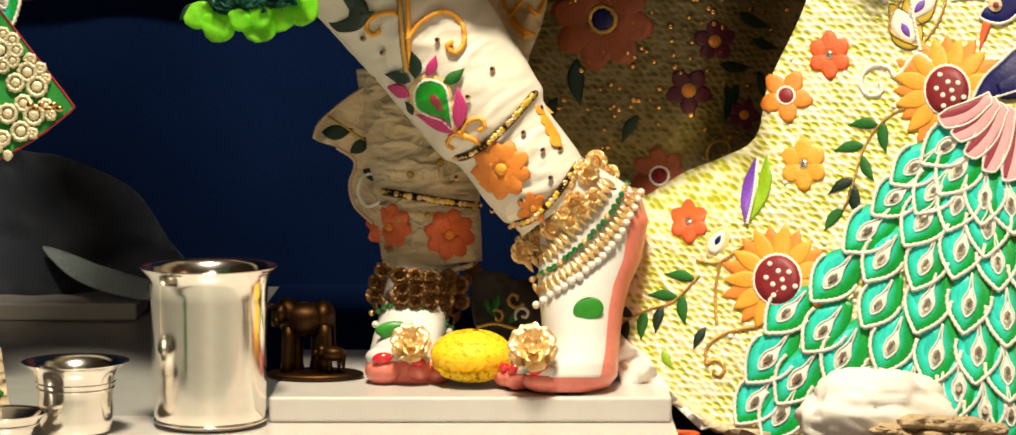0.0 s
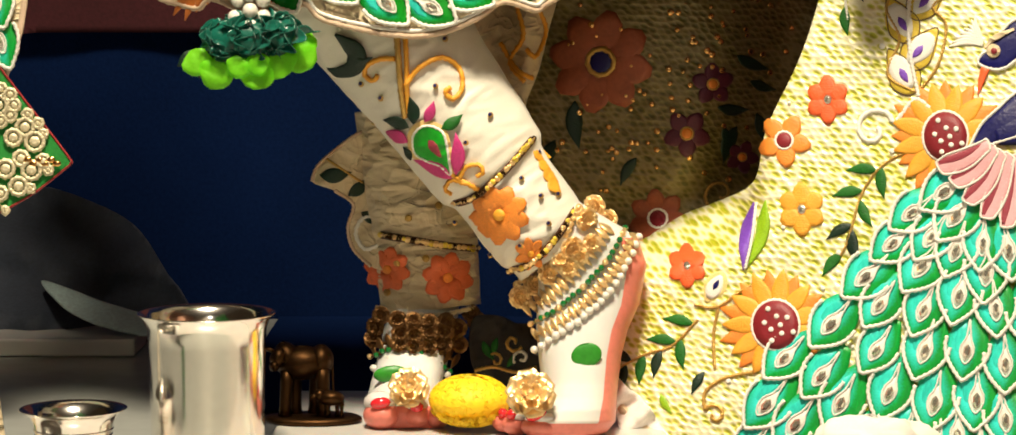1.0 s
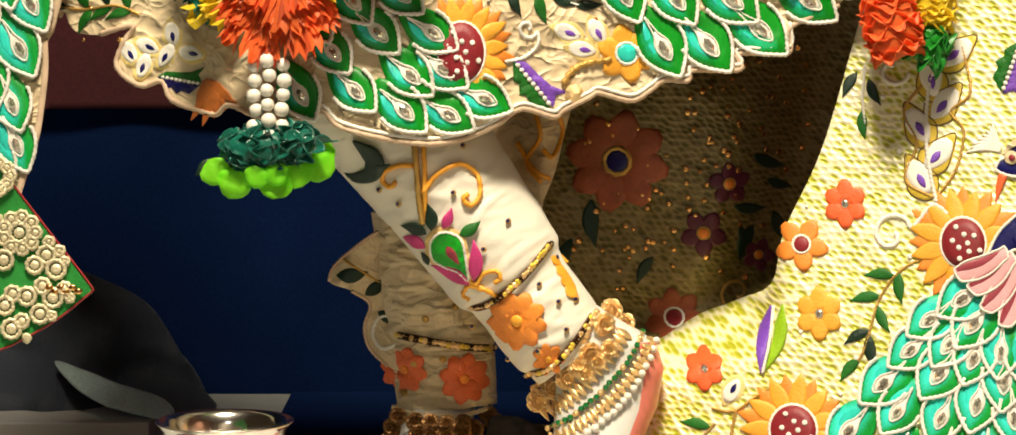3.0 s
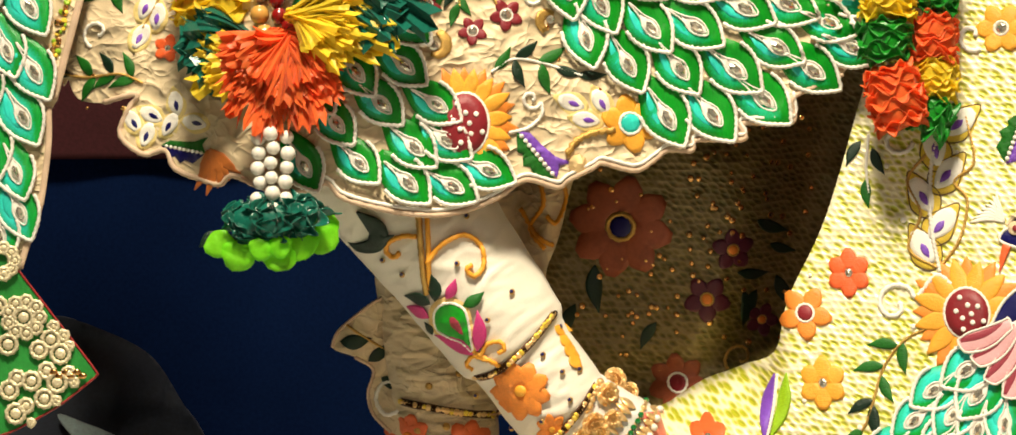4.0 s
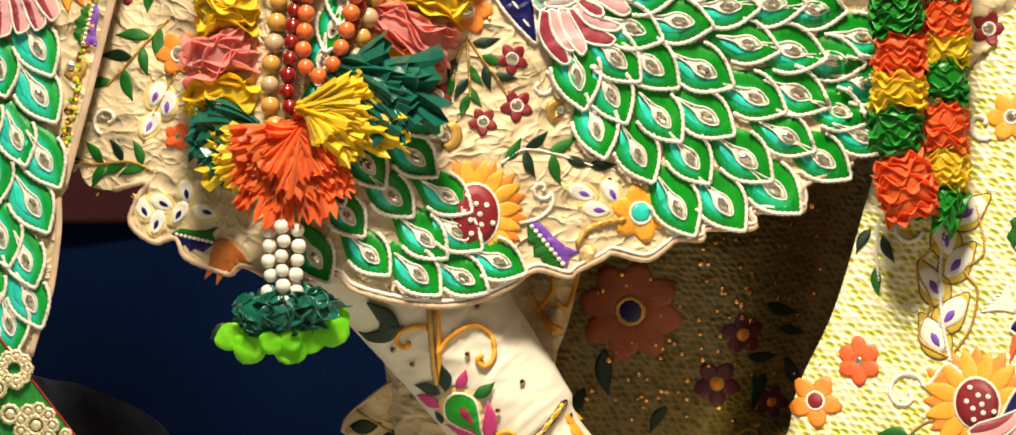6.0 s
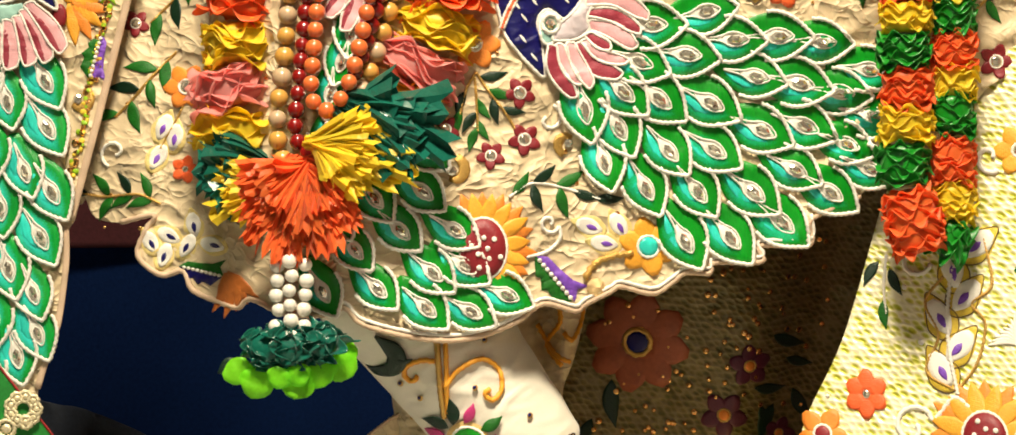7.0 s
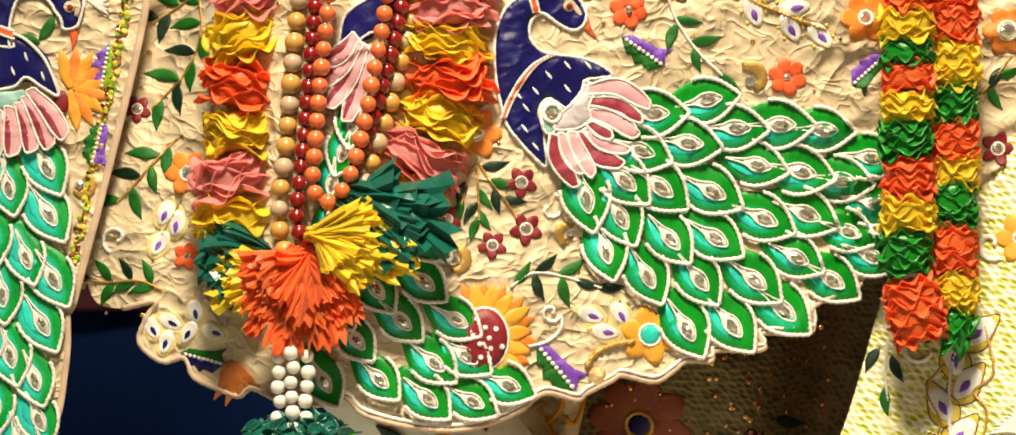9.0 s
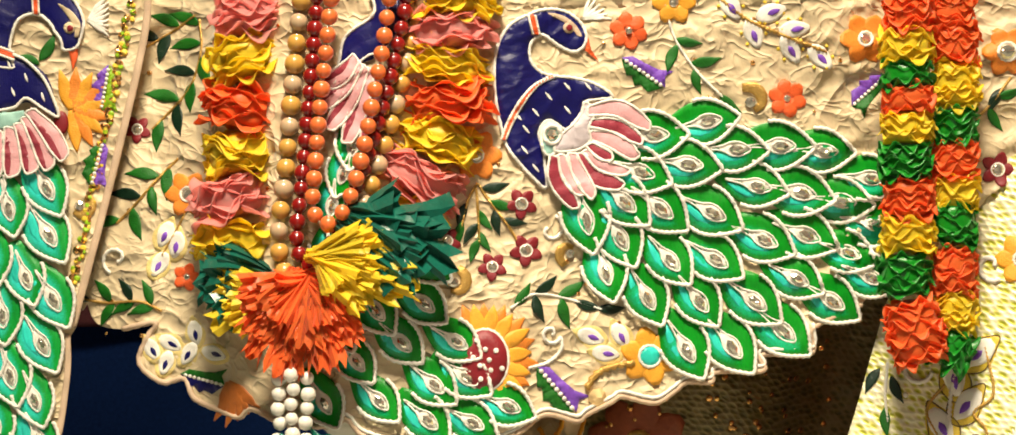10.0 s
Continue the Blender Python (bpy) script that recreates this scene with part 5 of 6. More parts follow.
for k in range(110):
    s = random.random()
    x, y = 1170 - 240 * s + random.gauss(0, 40), -110 + 330 * s + random.gauss(0, 45)
    if k % 3 == 0:
        x, y = random.uniform(830, 1230), random.uniform(-150, 240)
    dome("sequin", x, y, random.uniform(3.0, 5.6), BK, SEQUIN, drape, 0.0012, 0.0004, None, 8)

# the front legging
cord("stem", [(612, -60), (618, 20), (622, 70), (628, 112)], 5.0, LG, GOLDT, leggings, 0.0005, False, 0.1)
cord("stem", [(626, -60), (630, 20), (631, 70), (634, 105)], 4.0, LG, AMBER, leggings, 0.0005, False, 0.1)
cord("scroll", [(628, 62), (650, 34), (685, 18), (712, 36), (716, 66), (702, 82), (690, 72), (698, 64)], 4.0, LG, AMBER, leggings, 0.0006, False, 0.15)
cord("scroll", [(612, 20), (592, 20), (570, 30), (566, 46), (578, 54), (586, 46)], 4.0, LG, AMBER, leggings, 0.0006, False, 0.15)
blade("crescent", [(520, -18), (552, 10), (548, 34), (520, 42), (500, 34)], (2, 13, 16, 9, 1), LG, LEAFD, leggings, 0.0014, 0.002, 5)
blade("crescent", [(548, 26), (562, 24), (578, 18)], (9, 6, 0.8), LG, LEAFD, leggings, 0.0014, 0.002, 4)
for x, y, a, n, m in ((641, 122, -98, 44, LEAFD), (634, 127, 196, 42, LEAFD), (658, 118, -66, 36, MAGENTA), (684, 128, -34, 40, LEAF), (632, 150, 202, 42, MAGENTA), (637, 178, -120, 24, LEAFD), (706, 200, -90, 66, MAGENTA), (700, 206, 206, 66, MAGENTA)):
    leaf(LG, x, y, a, n, m, leggings, 0.17 if n > 55 else 0.24, lift=0.0016)
RIM = [(666, 124), (686, 134), (693, 158), (696, 180), (698, 200), (682, 186), (660, 178), (643, 166), (640, 142), (650, 128)]


def about(share, mx=669, my=156):
    """The teardrop's rim, drawn in or out from its middle."""
    return [(mx + (x - mx) * share, my + (y - my) * share) for x, y in RIM]


halo = pad("halo", about(1.28), LG, mat("straw_thread", (0.80, 0.56, 0.22), 0.5, vary=0.15, grain=700, bump=0.4, thread=0.0011), leggings, 0.0008, 0.0008, None, 2, True, 6, 6, 40)
drop = pad("teardrop", RIM, LG, mat("emblem_green", (0.006, 0.34, 0.012), 0.45, vary=0.25, bump=0.4, thread=0.0011), halo, 0.0012, 0.0014, CORD, 2.2, True, 8, 5, 40)
pad("heart", [(664, 146), (674, 148), (681, 160), (684, 174), (672, 166), (664, 158)], LG, ROSE, drop, 0.0007, 0.0024, None, 2, True, 5, 4, 40)
cord("stem", [(698, 198), (722, 212), (742, 224)], 3.6, LG, AMBER, leggings)
cord("scroll", [(712, 206), (722, 188), (742, 184), (748, 196), (738, 202)], 3.4, LG, AMBER, leggings)
cord("scroll", [(722, 214), (700, 208), (690, 222), (700, 230)], 3.4, LG, AMBER, leggings)


def beaded_band(board, pts, parent, size=5.5, step=6.5, seed=0):
    """A trimming band: dark ribbon set with gold and brown beads."""
    random.seed(seed)
    band = blade("cuff_band", pts, (6, 6, 6), board, mat("cuff_brown", (0.10, 0.035, 0.012), 0.5), parent, 0.001, 0.0006, 6)
    cord("band_edge", pts, 2.4, board, GOLD, band, 0.002, False, 0.5)
    for i, p in enumerate(curve(pts, step)):
        dome("bead", p.x + random.uniform(-1, 1), p.y + random.uniform(-1, 1), size * random.uniform(0.6, 1.0), board, random.choice((GOLD, GOLD, GOLD, BRASS, YELLOWT)), band, 0.0022, 0.0012, None, 8, i % 3 == 0)
    return band


beaded_band(LG, [(703, 246), (735, 234), (780, 196), (826, 144)], leggings, seed=1)
beaded_band(LG, [(786, 350), (820, 338), (856, 304), (893, 252)], leggings, seed=2)
flower(LG, 773, 262, 47, 9, ORANGE, leggings, AMBER, None, 0.33, 0.2, core=0.2)
for k in range(4):
    leaf(LG, 826 + k * 8, 164 + k * 14, 20 + k * 10, 30, AMBER, leggings, 0.3)
flower(LG, 822, 322, 26, 7, ORANGE, leggings, AMBER, None, 0.3, core=0.2)
random.seed(9)
for x, y in ((675, 62), (838, 165), (808, 205), (806, 310), (705, 275), (760, 107), (850, 275), (590, 82), (580, 120), (838, 232), (722, 150), (690, -10), (560, 60), (760, 325), (865, 230)):
    st = dome("stud", x, y, 4.6, LG, GOLDT, leggings, 0.0018, 0.0004, None, 9)
    dome("stone", x - 1, y - 1, 3.0, LG, NAVY, st, 0.0008, 0.002, None, 7, True)

# the hind legging and flaps
flower(HN, 694, 362, 40, 8, mat("coral_thread", (0.80, 0.16, 0.05), 0.5, bump=0.4), hinds, ORANGE, None, 0.36, 0.2, core=0.2)
flower(HN, 600, 350, 36, 8, mat("coral_thread", (0.80, 0.16, 0.05)), hinds, ORANGE, None, 0.36, 0.2, core=0.2)
beaded_band(HN, [(590, 296), (640, 304), (690, 312), (742, 318)], hinds, 6, 7, 3)
for x, y in ((633, 270), (660, 332), (615, 340), (600, 385), (680, 250)):
    dome("stud", x, y, 6, HN, GOLDT, hinds, 0.0018, 0.0004, None, 9)
cord("hem_cord", [(582, 408), (620, 416), (680, 420), (735, 408)], 4.0, HN, CREAM, hinds, 0.001)
for x, y, a, n in ((496, 204, -5, 50), (540, 236, -40, 42), (575, 225, 60, 44), (560, 262, 20, 40), (585, 170, 80, 46), (600, 200, 60, 40)):
    leaf(FL, x, y, a, n, LEAFD, flap, 0.24)
cord("vein", [(505, 178), (545, 205), (590, 235)], 2.2, FL, GOLDT, flap)
cord("scroll", [(590, 268), (562, 272), (552, 296), (566, 318), (588, 312)], 3.6, FL, CORD, flap)
cord("edge", [(484, 214), (495, 188), (540, 150), (575, 130)], 3.0, FL, BEIGE, flap)
cord("edge", [(520, 228), (548, 250), (540, 285), (548, 318), (575, 345)], 3.0, FL, BEIGE, flap)
for pts in ([(800, -60), (810, -10), (790, 30), (812, 60)], [(830, -60), (845, -20), (830, 20), (815, 10)], [(775, 0), (800, 40), (825, 55)]):
    cord("scroll", pts, 4.0, HG, AMBER, hang)
leaf(HG, 790, -70, 20, 36, LEAFY, hang)

# dark brocade end between the feet, and the companion's hem
brocade = thing("brocade_end", "dark brocade cloth end with gold curls in shadow", "cloth", P(780, 480, -0.09))
BR = Board(lambda x, y: -0.085 + wrinkle(x, y, 30, 0.004), LOW)
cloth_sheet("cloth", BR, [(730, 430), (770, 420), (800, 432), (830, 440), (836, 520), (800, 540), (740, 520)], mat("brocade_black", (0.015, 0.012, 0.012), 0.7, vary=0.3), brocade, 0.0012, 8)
curl(BR, 795, 462, 15, 1.0, 0.5, brocade, GOLDT, 3.0)
curl(BR, 808, 486, 14, 1.0, 2.5, brocade, CORD, 2.6)
curl(BR, 768, 490, 12, 0.9, 4.0, brocade, GOLDT, 2.6)
cord("stem", [(735, 505), (765, 500), (800, 508), (830, 500)], 3.0, BR, GOLDT, brocade)
for x, y, a, n in ((748, 460, 60, 34), (770, 455, 100, 30), (785, 500, -60, 28)):
    leaf(BR, x, y, a, n, LEAF, brocade)
corner = thing("companion_hem", "cream cloth hem with a green edge", "cloth", P(0, 600, 0.03))
CN = Board(lambda x, y: 0.02 + wrinkle(x, y, 40, 0.002), LOW)
cloth_sheet("cloth", CN, [(-60, 520), (-6, 530), (4, 560), (10, 600), (14, 632), (6, 652), (-60, 660)], CREAM, corner, 0.0012, 8)
leaf(CN, 6, 606, 160, 40, LEAF, corner, 0.3)
# ---- garlands ----
def ruffle(centre, axis, radius, length, discs, seed, flat=0.8, wild=1.0):
    """Pleated ribbon gathered on a thread: wavy layers on a crumpled core."""
    rnd = random.Random(seed)
    axis = axis.normalized()
    u = axis.cross(EN)
    u = u.normalized() if u.length > 1e-5 else EX
    v = axis.cross(u).normalized()
    verts, faces, cols, rows = [], [], 60, 14
    z0 = seed * 3.7

    def spot(along_axis, ca, sa, r):
        return centre + axis * along_axis + u * (ca * r) + v * (sa * r * flat)

    for i in range(rows):
        s = i / (rows - 1) - 0.5
        for k in range(cols):
            a = 2 * math.pi * k / cols
            ca, sa = math.cos(a), math.sin(a)
            r = radius * 0.86 * (math.sqrt(max(0.0, 1 - abs(2 * s) ** 4)) * 0.8 + 0.2) * (1 + 0.08 * noise.noise((ca * 2 + z0, sa * 2, s * 5)))
            verts.append(spot(s * length, ca, sa, r))
    faces += grid_faces(rows, cols, True)
    cols = 84
    for i in range(discs):
        s = (i + 0.5) / discs - 0.5
        gap = length / discs
        n, n2, ph, ph2 = rnd.choice((5, 6, 7, 8)), rnd.choice((11, 13, 15)), rnd.uniform(0, 6.28), rnd.uniform(0, 6.28)
        big = radius * (0.82 + 0.2 * math.sqrt(max(0.0, 1 - abs(1.9 * s) ** 3))) * rnd.uniform(0.94, 1.05)
        tip = rnd.uniform(-0.35, 0.35) * wild
        base = len(verts)
        for q in (0.5, 0.7, 0.84, 0.94, 1.0):
            for k in range(cols):
                a = 2 * math.pi * k / cols
                ca, sa = math.cos(a), math.sin(a)
                roam = noise.noise((ca * 1.4 + z0, sa * 1.4 + i * 1.9, 0.3 * i))
                w = (math.sin(n * a + ph + 2 * roam) * 0.5 + math.sin(n2 * a + ph2) * 0.1 + 2.1 * roam * wild + tip * ca) * gap * q * q
                curl_in = 0.45 * gap * max(0.0, q - 0.84) / 0.16 * math.sin(n * a + ph + 1.2)
                r = big * q * (1 + 0.12 * roam * wild * q + 0.13 * wild * q * noise.noise((ca * 3.6 + z0 + i * 0.7, sa * 3.6, 0.5 * i)))
                verts.append(spot(s * length + w + curl_in, ca, sa, r))
        faces += grid_faces(5, cols, True, base)
    return verts, faces


def ribbon_flower(parent, colour, x, y, h, radius, length, o=TOP, axis=(0, 1), discs=7, seed=0, wild=1.0, flat=0.8, label=""):
    """One gathered ribbon flower of a garland; sizes in drawing units."""
    ax = EX * axis[0] - EV * axis[1]
    v, f = ruffle(P(x, y, h, o), ax, radius * UNIT, length * UNIT, discs, seed, flat, wild)
    ob = mesh("ribbon_flower", v, f, PAPERS[colour], parent, label or colour + " pleated ribbon flower")
    mod = ob.modifiers.new("thickness", "SOLIDIFY")
    mod.thickness = 0.0003
    return ob


garland = thing("garland", "ribbon flower garland in pink, yellow, orange and green", "garland", P(460, 300, 0.03, TOP))
LEFT_RUN = [("pink", 386, 22, 54), ("yellow", 378, 90, 54), ("orange", 372, 168, 56), ("yellow", 372, 236, 54), ("pink", 358, 306, 60), ("yellow", 362, 374, 58)]
for k, (c, x, y, r) in enumerate(LEFT_RUN):
    ribbon_flower(garland, c, x, y, 0.002, r * 1.06, 66, axis=(0.1 + 0.32 * math.sin(k * 2.1), 1), seed=k, discs=8, wild=1.8)
RIGHT_RUN = [("yellow", 704, -6, 54), ("pink", 692, 48, 58), ("yellow", 688, 100, 56), ("orange", 690, 160, 60), ("yellow", 676, 216, 56), ("pink", 648, 274, 64), ("yellow", 628, 330, 54)]
for k, (c, x, y, r) in enumerate(RIGHT_RUN):
    ribbon_flower(garland, c, x, y, 0.026, r * 1.12, 60, axis=((-0.35 if k > 3 else -0.05) + 0.3 * math.sin(k * 2.3), 1), seed=30 + k, discs=8, wild=1.8)


def fan_flower(parent, colour, x, y, angles, reach, h, count, layers, seed, width=18.0, bulge=0.010, o=TOP, label=""):
    """Ribbon gathered in a knot and spreading from it: thin strips with sharp pleats, layer on layer; reach runs over the spread."""
    rnd = random.Random(seed)
    verts, faces = [], []
    for layer in range(layers):
        for k in range(count):
            share = (k + rnd.uniform(0.0, 1.0)) / count
            a = radians(angles[0] + (angles[1] - angles[0]) * share)
            n = along_linear(reach, share) * (1 - 0.11 * layer) * rnd.uniform(0.72, 1.06)
            w, ph, lean, up, twist = width * rnd.uniform(0.7, 1.3), rnd.uniform(0, 6.28), rnd.uniform(-1.0, 1.0), rnd.uniform(0, 0.005), rnd.uniform(-0.6, 0.6)
            ox, oy = x + rnd.uniform(-1, 1) * 0.16 * n, y + rnd.uniform(-1, 1) * 0.09 * n
            base = len(verts)
            for i in range(8):
                s = i / 7
                side = w * (0.2 * math.sin(3.0 * s + ph) + lean * s * s)
                half = w * (0.35 + 0.75 * s)
                rise = h + up + layer * 0.0018 + bulge * s ** 0.7
                for j, (b, f) in enumerate(((-1, 0.0), (-0.5, 0.5), (0.0, 0.0), (0.5, 0.5), (1, 0.0))):
                    r = n * s * (1 + (0.07 * math.sin(ph + 2.6 * j) if i > 5 else 0))
                    fold = (0.9 * f + 0.6 * twist * b + 0.14 * math.sin(5 * s + ph + 1.7 * j)) * w * UNIT
                    verts.append(P(ox + math.cos(a) * r - math.sin(a) * (b * half + side), oy + math.sin(a) * r + math.cos(a) * (b * half + side), rise + fold, o))
            faces += grid_faces(8, 5, False, base)
    ob = mesh("ribbon_flower", verts, faces, PAPERS[colour], parent, label or colour + " pleated ribbon flower", True)
    mod = ob.modifiers.new("thickness", "SOLIDIFY")
    mod.thickness = 0.0002
    return ob


fan_flower(garland, "teal", 412, 425, (140, 205), (106, 114, 108), 0.004, 6, 3, 20, 26)
fan_flower(garland, "yellow", 440, 446, (145, 196), (104, 118, 108), 0.010, 9, 3, 21, 15)
fan_flower(garland, "teal", 540, 338, (-12, 62), (95, 160, 160, 95), 0.044, 7, 3, 45, 30)
fan_flower(garland, "yellow", 484, 396, (-24, 58), (92, 146, 150, 124, 100), 0.048, 14, 4, 47, 15)
fan_flower(garland, "orange", 474, 424, (22, 172), (78, 124, 156, 164, 154, 134, 100), 0.040, 30, 4, 50, 12, 0.014, label="large orange pleated ribbon flower")
# pendant: strings of pearls, dark rosettes and lime petals
pendant = thing("garland_pendant", "pearl tassel with teal rosettes and lime petals", "tassel", P(435, 450, 0.05, MID))


def bead_mesh(name, radius, material, seg=16, rings=10):
    v, f = sphere_data(Vector(), radius, seg, rings)
    ob = mesh(name, v, f, material)
    me = ob.data
    bpy.data.objects.remove(ob)
    return me


def bead(me, name, at, parent, scale=1.0):
    ob = new(name, me)
    ob.parent = parent
    ob.matrix_parent_inverse = parent.matrix_world.inverted()
    ob.matrix_basis = Matrix.Translation(at) @ Matrix.Diagonal((scale, scale, scale, 1))
    return ob


PEARLC_ME = bead_mesh("pearl_cream", 1.0, mat("pearl_cream", (0.54, 0.38, 0.23), rough=0.3, vary=0.05, bump=0.0, coat=0.5))
PEARL_ME, PEARLG_ME = bead_mesh("pearl", 1.0, PEARL), bead_mesh("pearl_gold", 1.0, PEARLG)
BEADO_ME, BEADR_ME, GREENB_ME, GOLDB_ME = bead_mesh("bead_orange", 1.0, BEADO), bead_mesh("bead_red", 1.0, BEADR), bead_mesh("bead_green", 1.0, glassy("emerald", (0.004, 0.16, 0.03)), 10, 6), bead_mesh("bead_gold", 1.0, GOLD, 10, 6)
random.seed(11)
for x, top, count, lift in ((410, 328, 5, 0.0), (431, 320, 6, 0.004), (452, 327, 5, 0.001)):
    for k in range(count):
        bead(PEARL_ME, "pearl", P(x + random.uniform(-3, 3), top + k * 23.4 + random.uniform(-1.5, 1.5), 0.052 + lift, MID), pendant, random.uniform(10.2, 12) * UNIT)
ribbon_flower(pendant, "teal", 398, 458, 0.050, 34, 62, MID, (1, -0.35), 7, 61, 1.9)
ribbon_flower(pendant, "teal", 432, 456, 0.054, 31, 52, MID, (1, 0.15), 6, 62, 1.9)
ribbon_flower(pendant, "teal", 474, 450, 0.051, 33, 54, MID, (0.9, 0.5), 6, 63, 1.9)
PD = Board(lambda x, y: 0.054, MID)
for x0, y0, x1, y1, w, d in ((366, 478, 326, 500, 20, 0.0), (386, 490, 364, 530, 26, 0.002), (418, 486, 404, 516, 20, 0.007), (446, 486, 430, 532, 28, 0.003), (436, 482, 452, 512, 20, 0.007), (470, 478, 488, 512, 28, 0.002), (492, 462, 530, 494, 28, 0.0), (498, 452, 534, 462, 20, -0.002)):
    v, f = blade_data(curve([(x0, y0), ((x0 + x1) / 2, (y0 + y1) / 2 + 4), (x1, y1)], 5), (10, w * 0.9, w * 1.08, w * 1.05, w * 0.8, w * 0.25), PD, 0.0016, d - 0.004)
    mesh("petal", [q + EN * 0.0022 * noise.noise(q * 220) for q in v], f, PAPERS["lime"], pendant, "lime green fabric petal")
for k in range(7):
    leaf(Board(lambda x, y: 0.040, MID), 352 + k * 4, 476, 150 + k * -14, 40, LEAFD, pendant, 0.3, "leaf")


# ---- strings of beads ----
def bead_string(name, label, runs, spacing, sizes, meshes, h, pattern=None):
    """Beads threaded along drawn curves."""
    th = thing(name, label, "necklace", P(480, 150, 0.05, TOP))
    i = 0
    for pts in runs:
        line = curve(pts, 2.0)
        gone = 1e9
        last = None
        for p in line:
            gone = gone + (p - last).length if last is not None else 1e9
            last = p
            if gone >= spacing:
                gone = 0.0
                k = (pattern[i % len(pattern)]) if pattern else 0
                i += 1
                bead(meshes[k], "bead", P(p.x, p.y, h(p.x, p.y), TOP), th, sizes * UNIT * random.uniform(0.94, 1.06))
        v, f = tube([P(p.x, p.y, h(p.x, p.y), TOP) for p in line[::3]], 1.6 * UNIT, 5)
        mesh("thread", v, f, BEIGE, th)
    return th


def bead_h(x, y):
    return 0.030 + 0.018 * smooth(440, 560, x) * (1 - smooth(560, 700, x)) + 0.008 * smooth(200, 420, y)


bead_string("pearl_necklace", "cream and gold pearl necklace over the skirt", [[(470, -30), (462, 25), (455, 95), (449, 163), (441, 265), (432, 335), (431, 385), (440, 422), (462, 446)], [(655, -30), (648, 15), (623, 112), (603, 190), (575, 280), (540, 370)]],
            31.5, 15.0, (PEARLC_ME, PEARLG_ME), lambda x, y: bead_h(x, y) - 0.006, (0, 1, 0, 1, 1))
bead_string("red_necklace", "dark red bead necklace over the skirt", [[(492, -30), (485, 60), (475, 180), (464, 300), (458, 370), (470, 408), (492, 400), (522, 358), (560, 262), (592, 160), (622, 30), (632, -30)]],
            24, 13.0, (BEADR_ME,), lambda x, y: bead_h(x, y) - 0.002)
bead_string("orange_necklace", "orange pearl necklace over the skirt", [[(514, -30), (505, 60), (495, 150), (487, 250), (483, 318), (498, 346), (522, 336), (542, 300), (561, 230), (576, 150), (591, 70), (604, -30)]],
            27, 12.8, (BEADO_ME,), lambda x, y: bead_h(x, y) + 0.006)

side = thing("garland", "ribbon garland of orange, yellow and green pleated blocks", "garland", P(1440, 300, 0.02, TOP))
COL_A = [("orange", 1402, 20, 40, 60), ("yellow", 1398, 72, 42, 52), ("green", 1400, 114, 40, 40), ("orange", 1402, 152, 40, 42), ("yellow", 1400, 198, 42, 50), ("green", 1398, 248, 41, 54), ("orange", 1402, 306, 41, 60),
         ("yellow", 1400, 362, 42, 54), ("green", 1396, 424, 40, 66)]
COL_B = [("orange", 1468, 16, 38, 60), ("orange", 1474, 66, 38, 58), ("yellow", 1476, 130, 37, 72), ("green", 1474, 194, 36, 54), ("orange", 1474, 246, 38, 54), ("yellow", 1476, 296, 36, 52), ("green", 1472, 346, 36, 64),
         ("orange", 1472, 418, 37, 74), ("yellow", 1474, 482, 36, 60)]
for k, (c, x, y, r, n) in enumerate(COL_A + COL_B):
    ribbon_flower(side, c, x, y, 0.012 if k < len(COL_A) else 0.004, r, n, discs=max(4, round(n / 8)), seed=80 + k, wild=1.15, flat=0.7)
ribbon_flower(side, "orange", 1412, 512, 0.012, 44, 100, axis=(0.25, 1), discs=12, seed=110, wild=1.1, flat=0.7)
ribbon_flower(side, "green", 1470, 540, 0.004, 32, 60, axis=(-0.5, 1), discs=6, seed=111, wild=1.6, flat=0.7)


# ---- the green sash hanging in front ----
sash = thing("sash_end", "green velvet sash end with gold ring embroidery and red piping", "sash", P(20, 120, 0.274))
SH = Board(lambda x, y: 0.274 + wrinkle(x, y, 150, 0.002), LOW)
cloth_sheet("cloth", SH, [(-200, -240), (-60, -62), (40, 68), (108, 156), (112, 168), (104, 176), (58, 212), (6, 242), (-40, 262), (-200, 310), (-300, 420), (-330, 831), (-440, 831), (-420, 300), (-340, 100)], VELVET, sash, 0.0025, 10, "green velvet")
cord("piping", [(-200, -240), (-60, -62), (40, 68), (108, 156), (112, 168), (104, 176), (58, 212), (6, 242), (-40, 262), (-200, 310)], 1.5, SH, mat("red_piping", (0.30, 0.02, 0.02), 0.5), sash, 0.0, False, 0.1)
ZARI = mat("pale_zari", (0.84, 0.75, 0.50), 0.38, 0.3, vary=0.25, grain=900, bump=0.5)


def ring(x, y, r, w=3.0):
    ob = cord("zari_ring", [(x + r * math.cos(a), y + r * math.sin(a)) for a in [k * math.pi / 4 for k in range(8)]], w, SH, ZARI, sash, 0.0012, True, 0.3)
    dome("zari_knot", x, y, r * 0.62, SH, ZARI, ob, 0.0018, 0.0008, None, 10, True)
    return ob


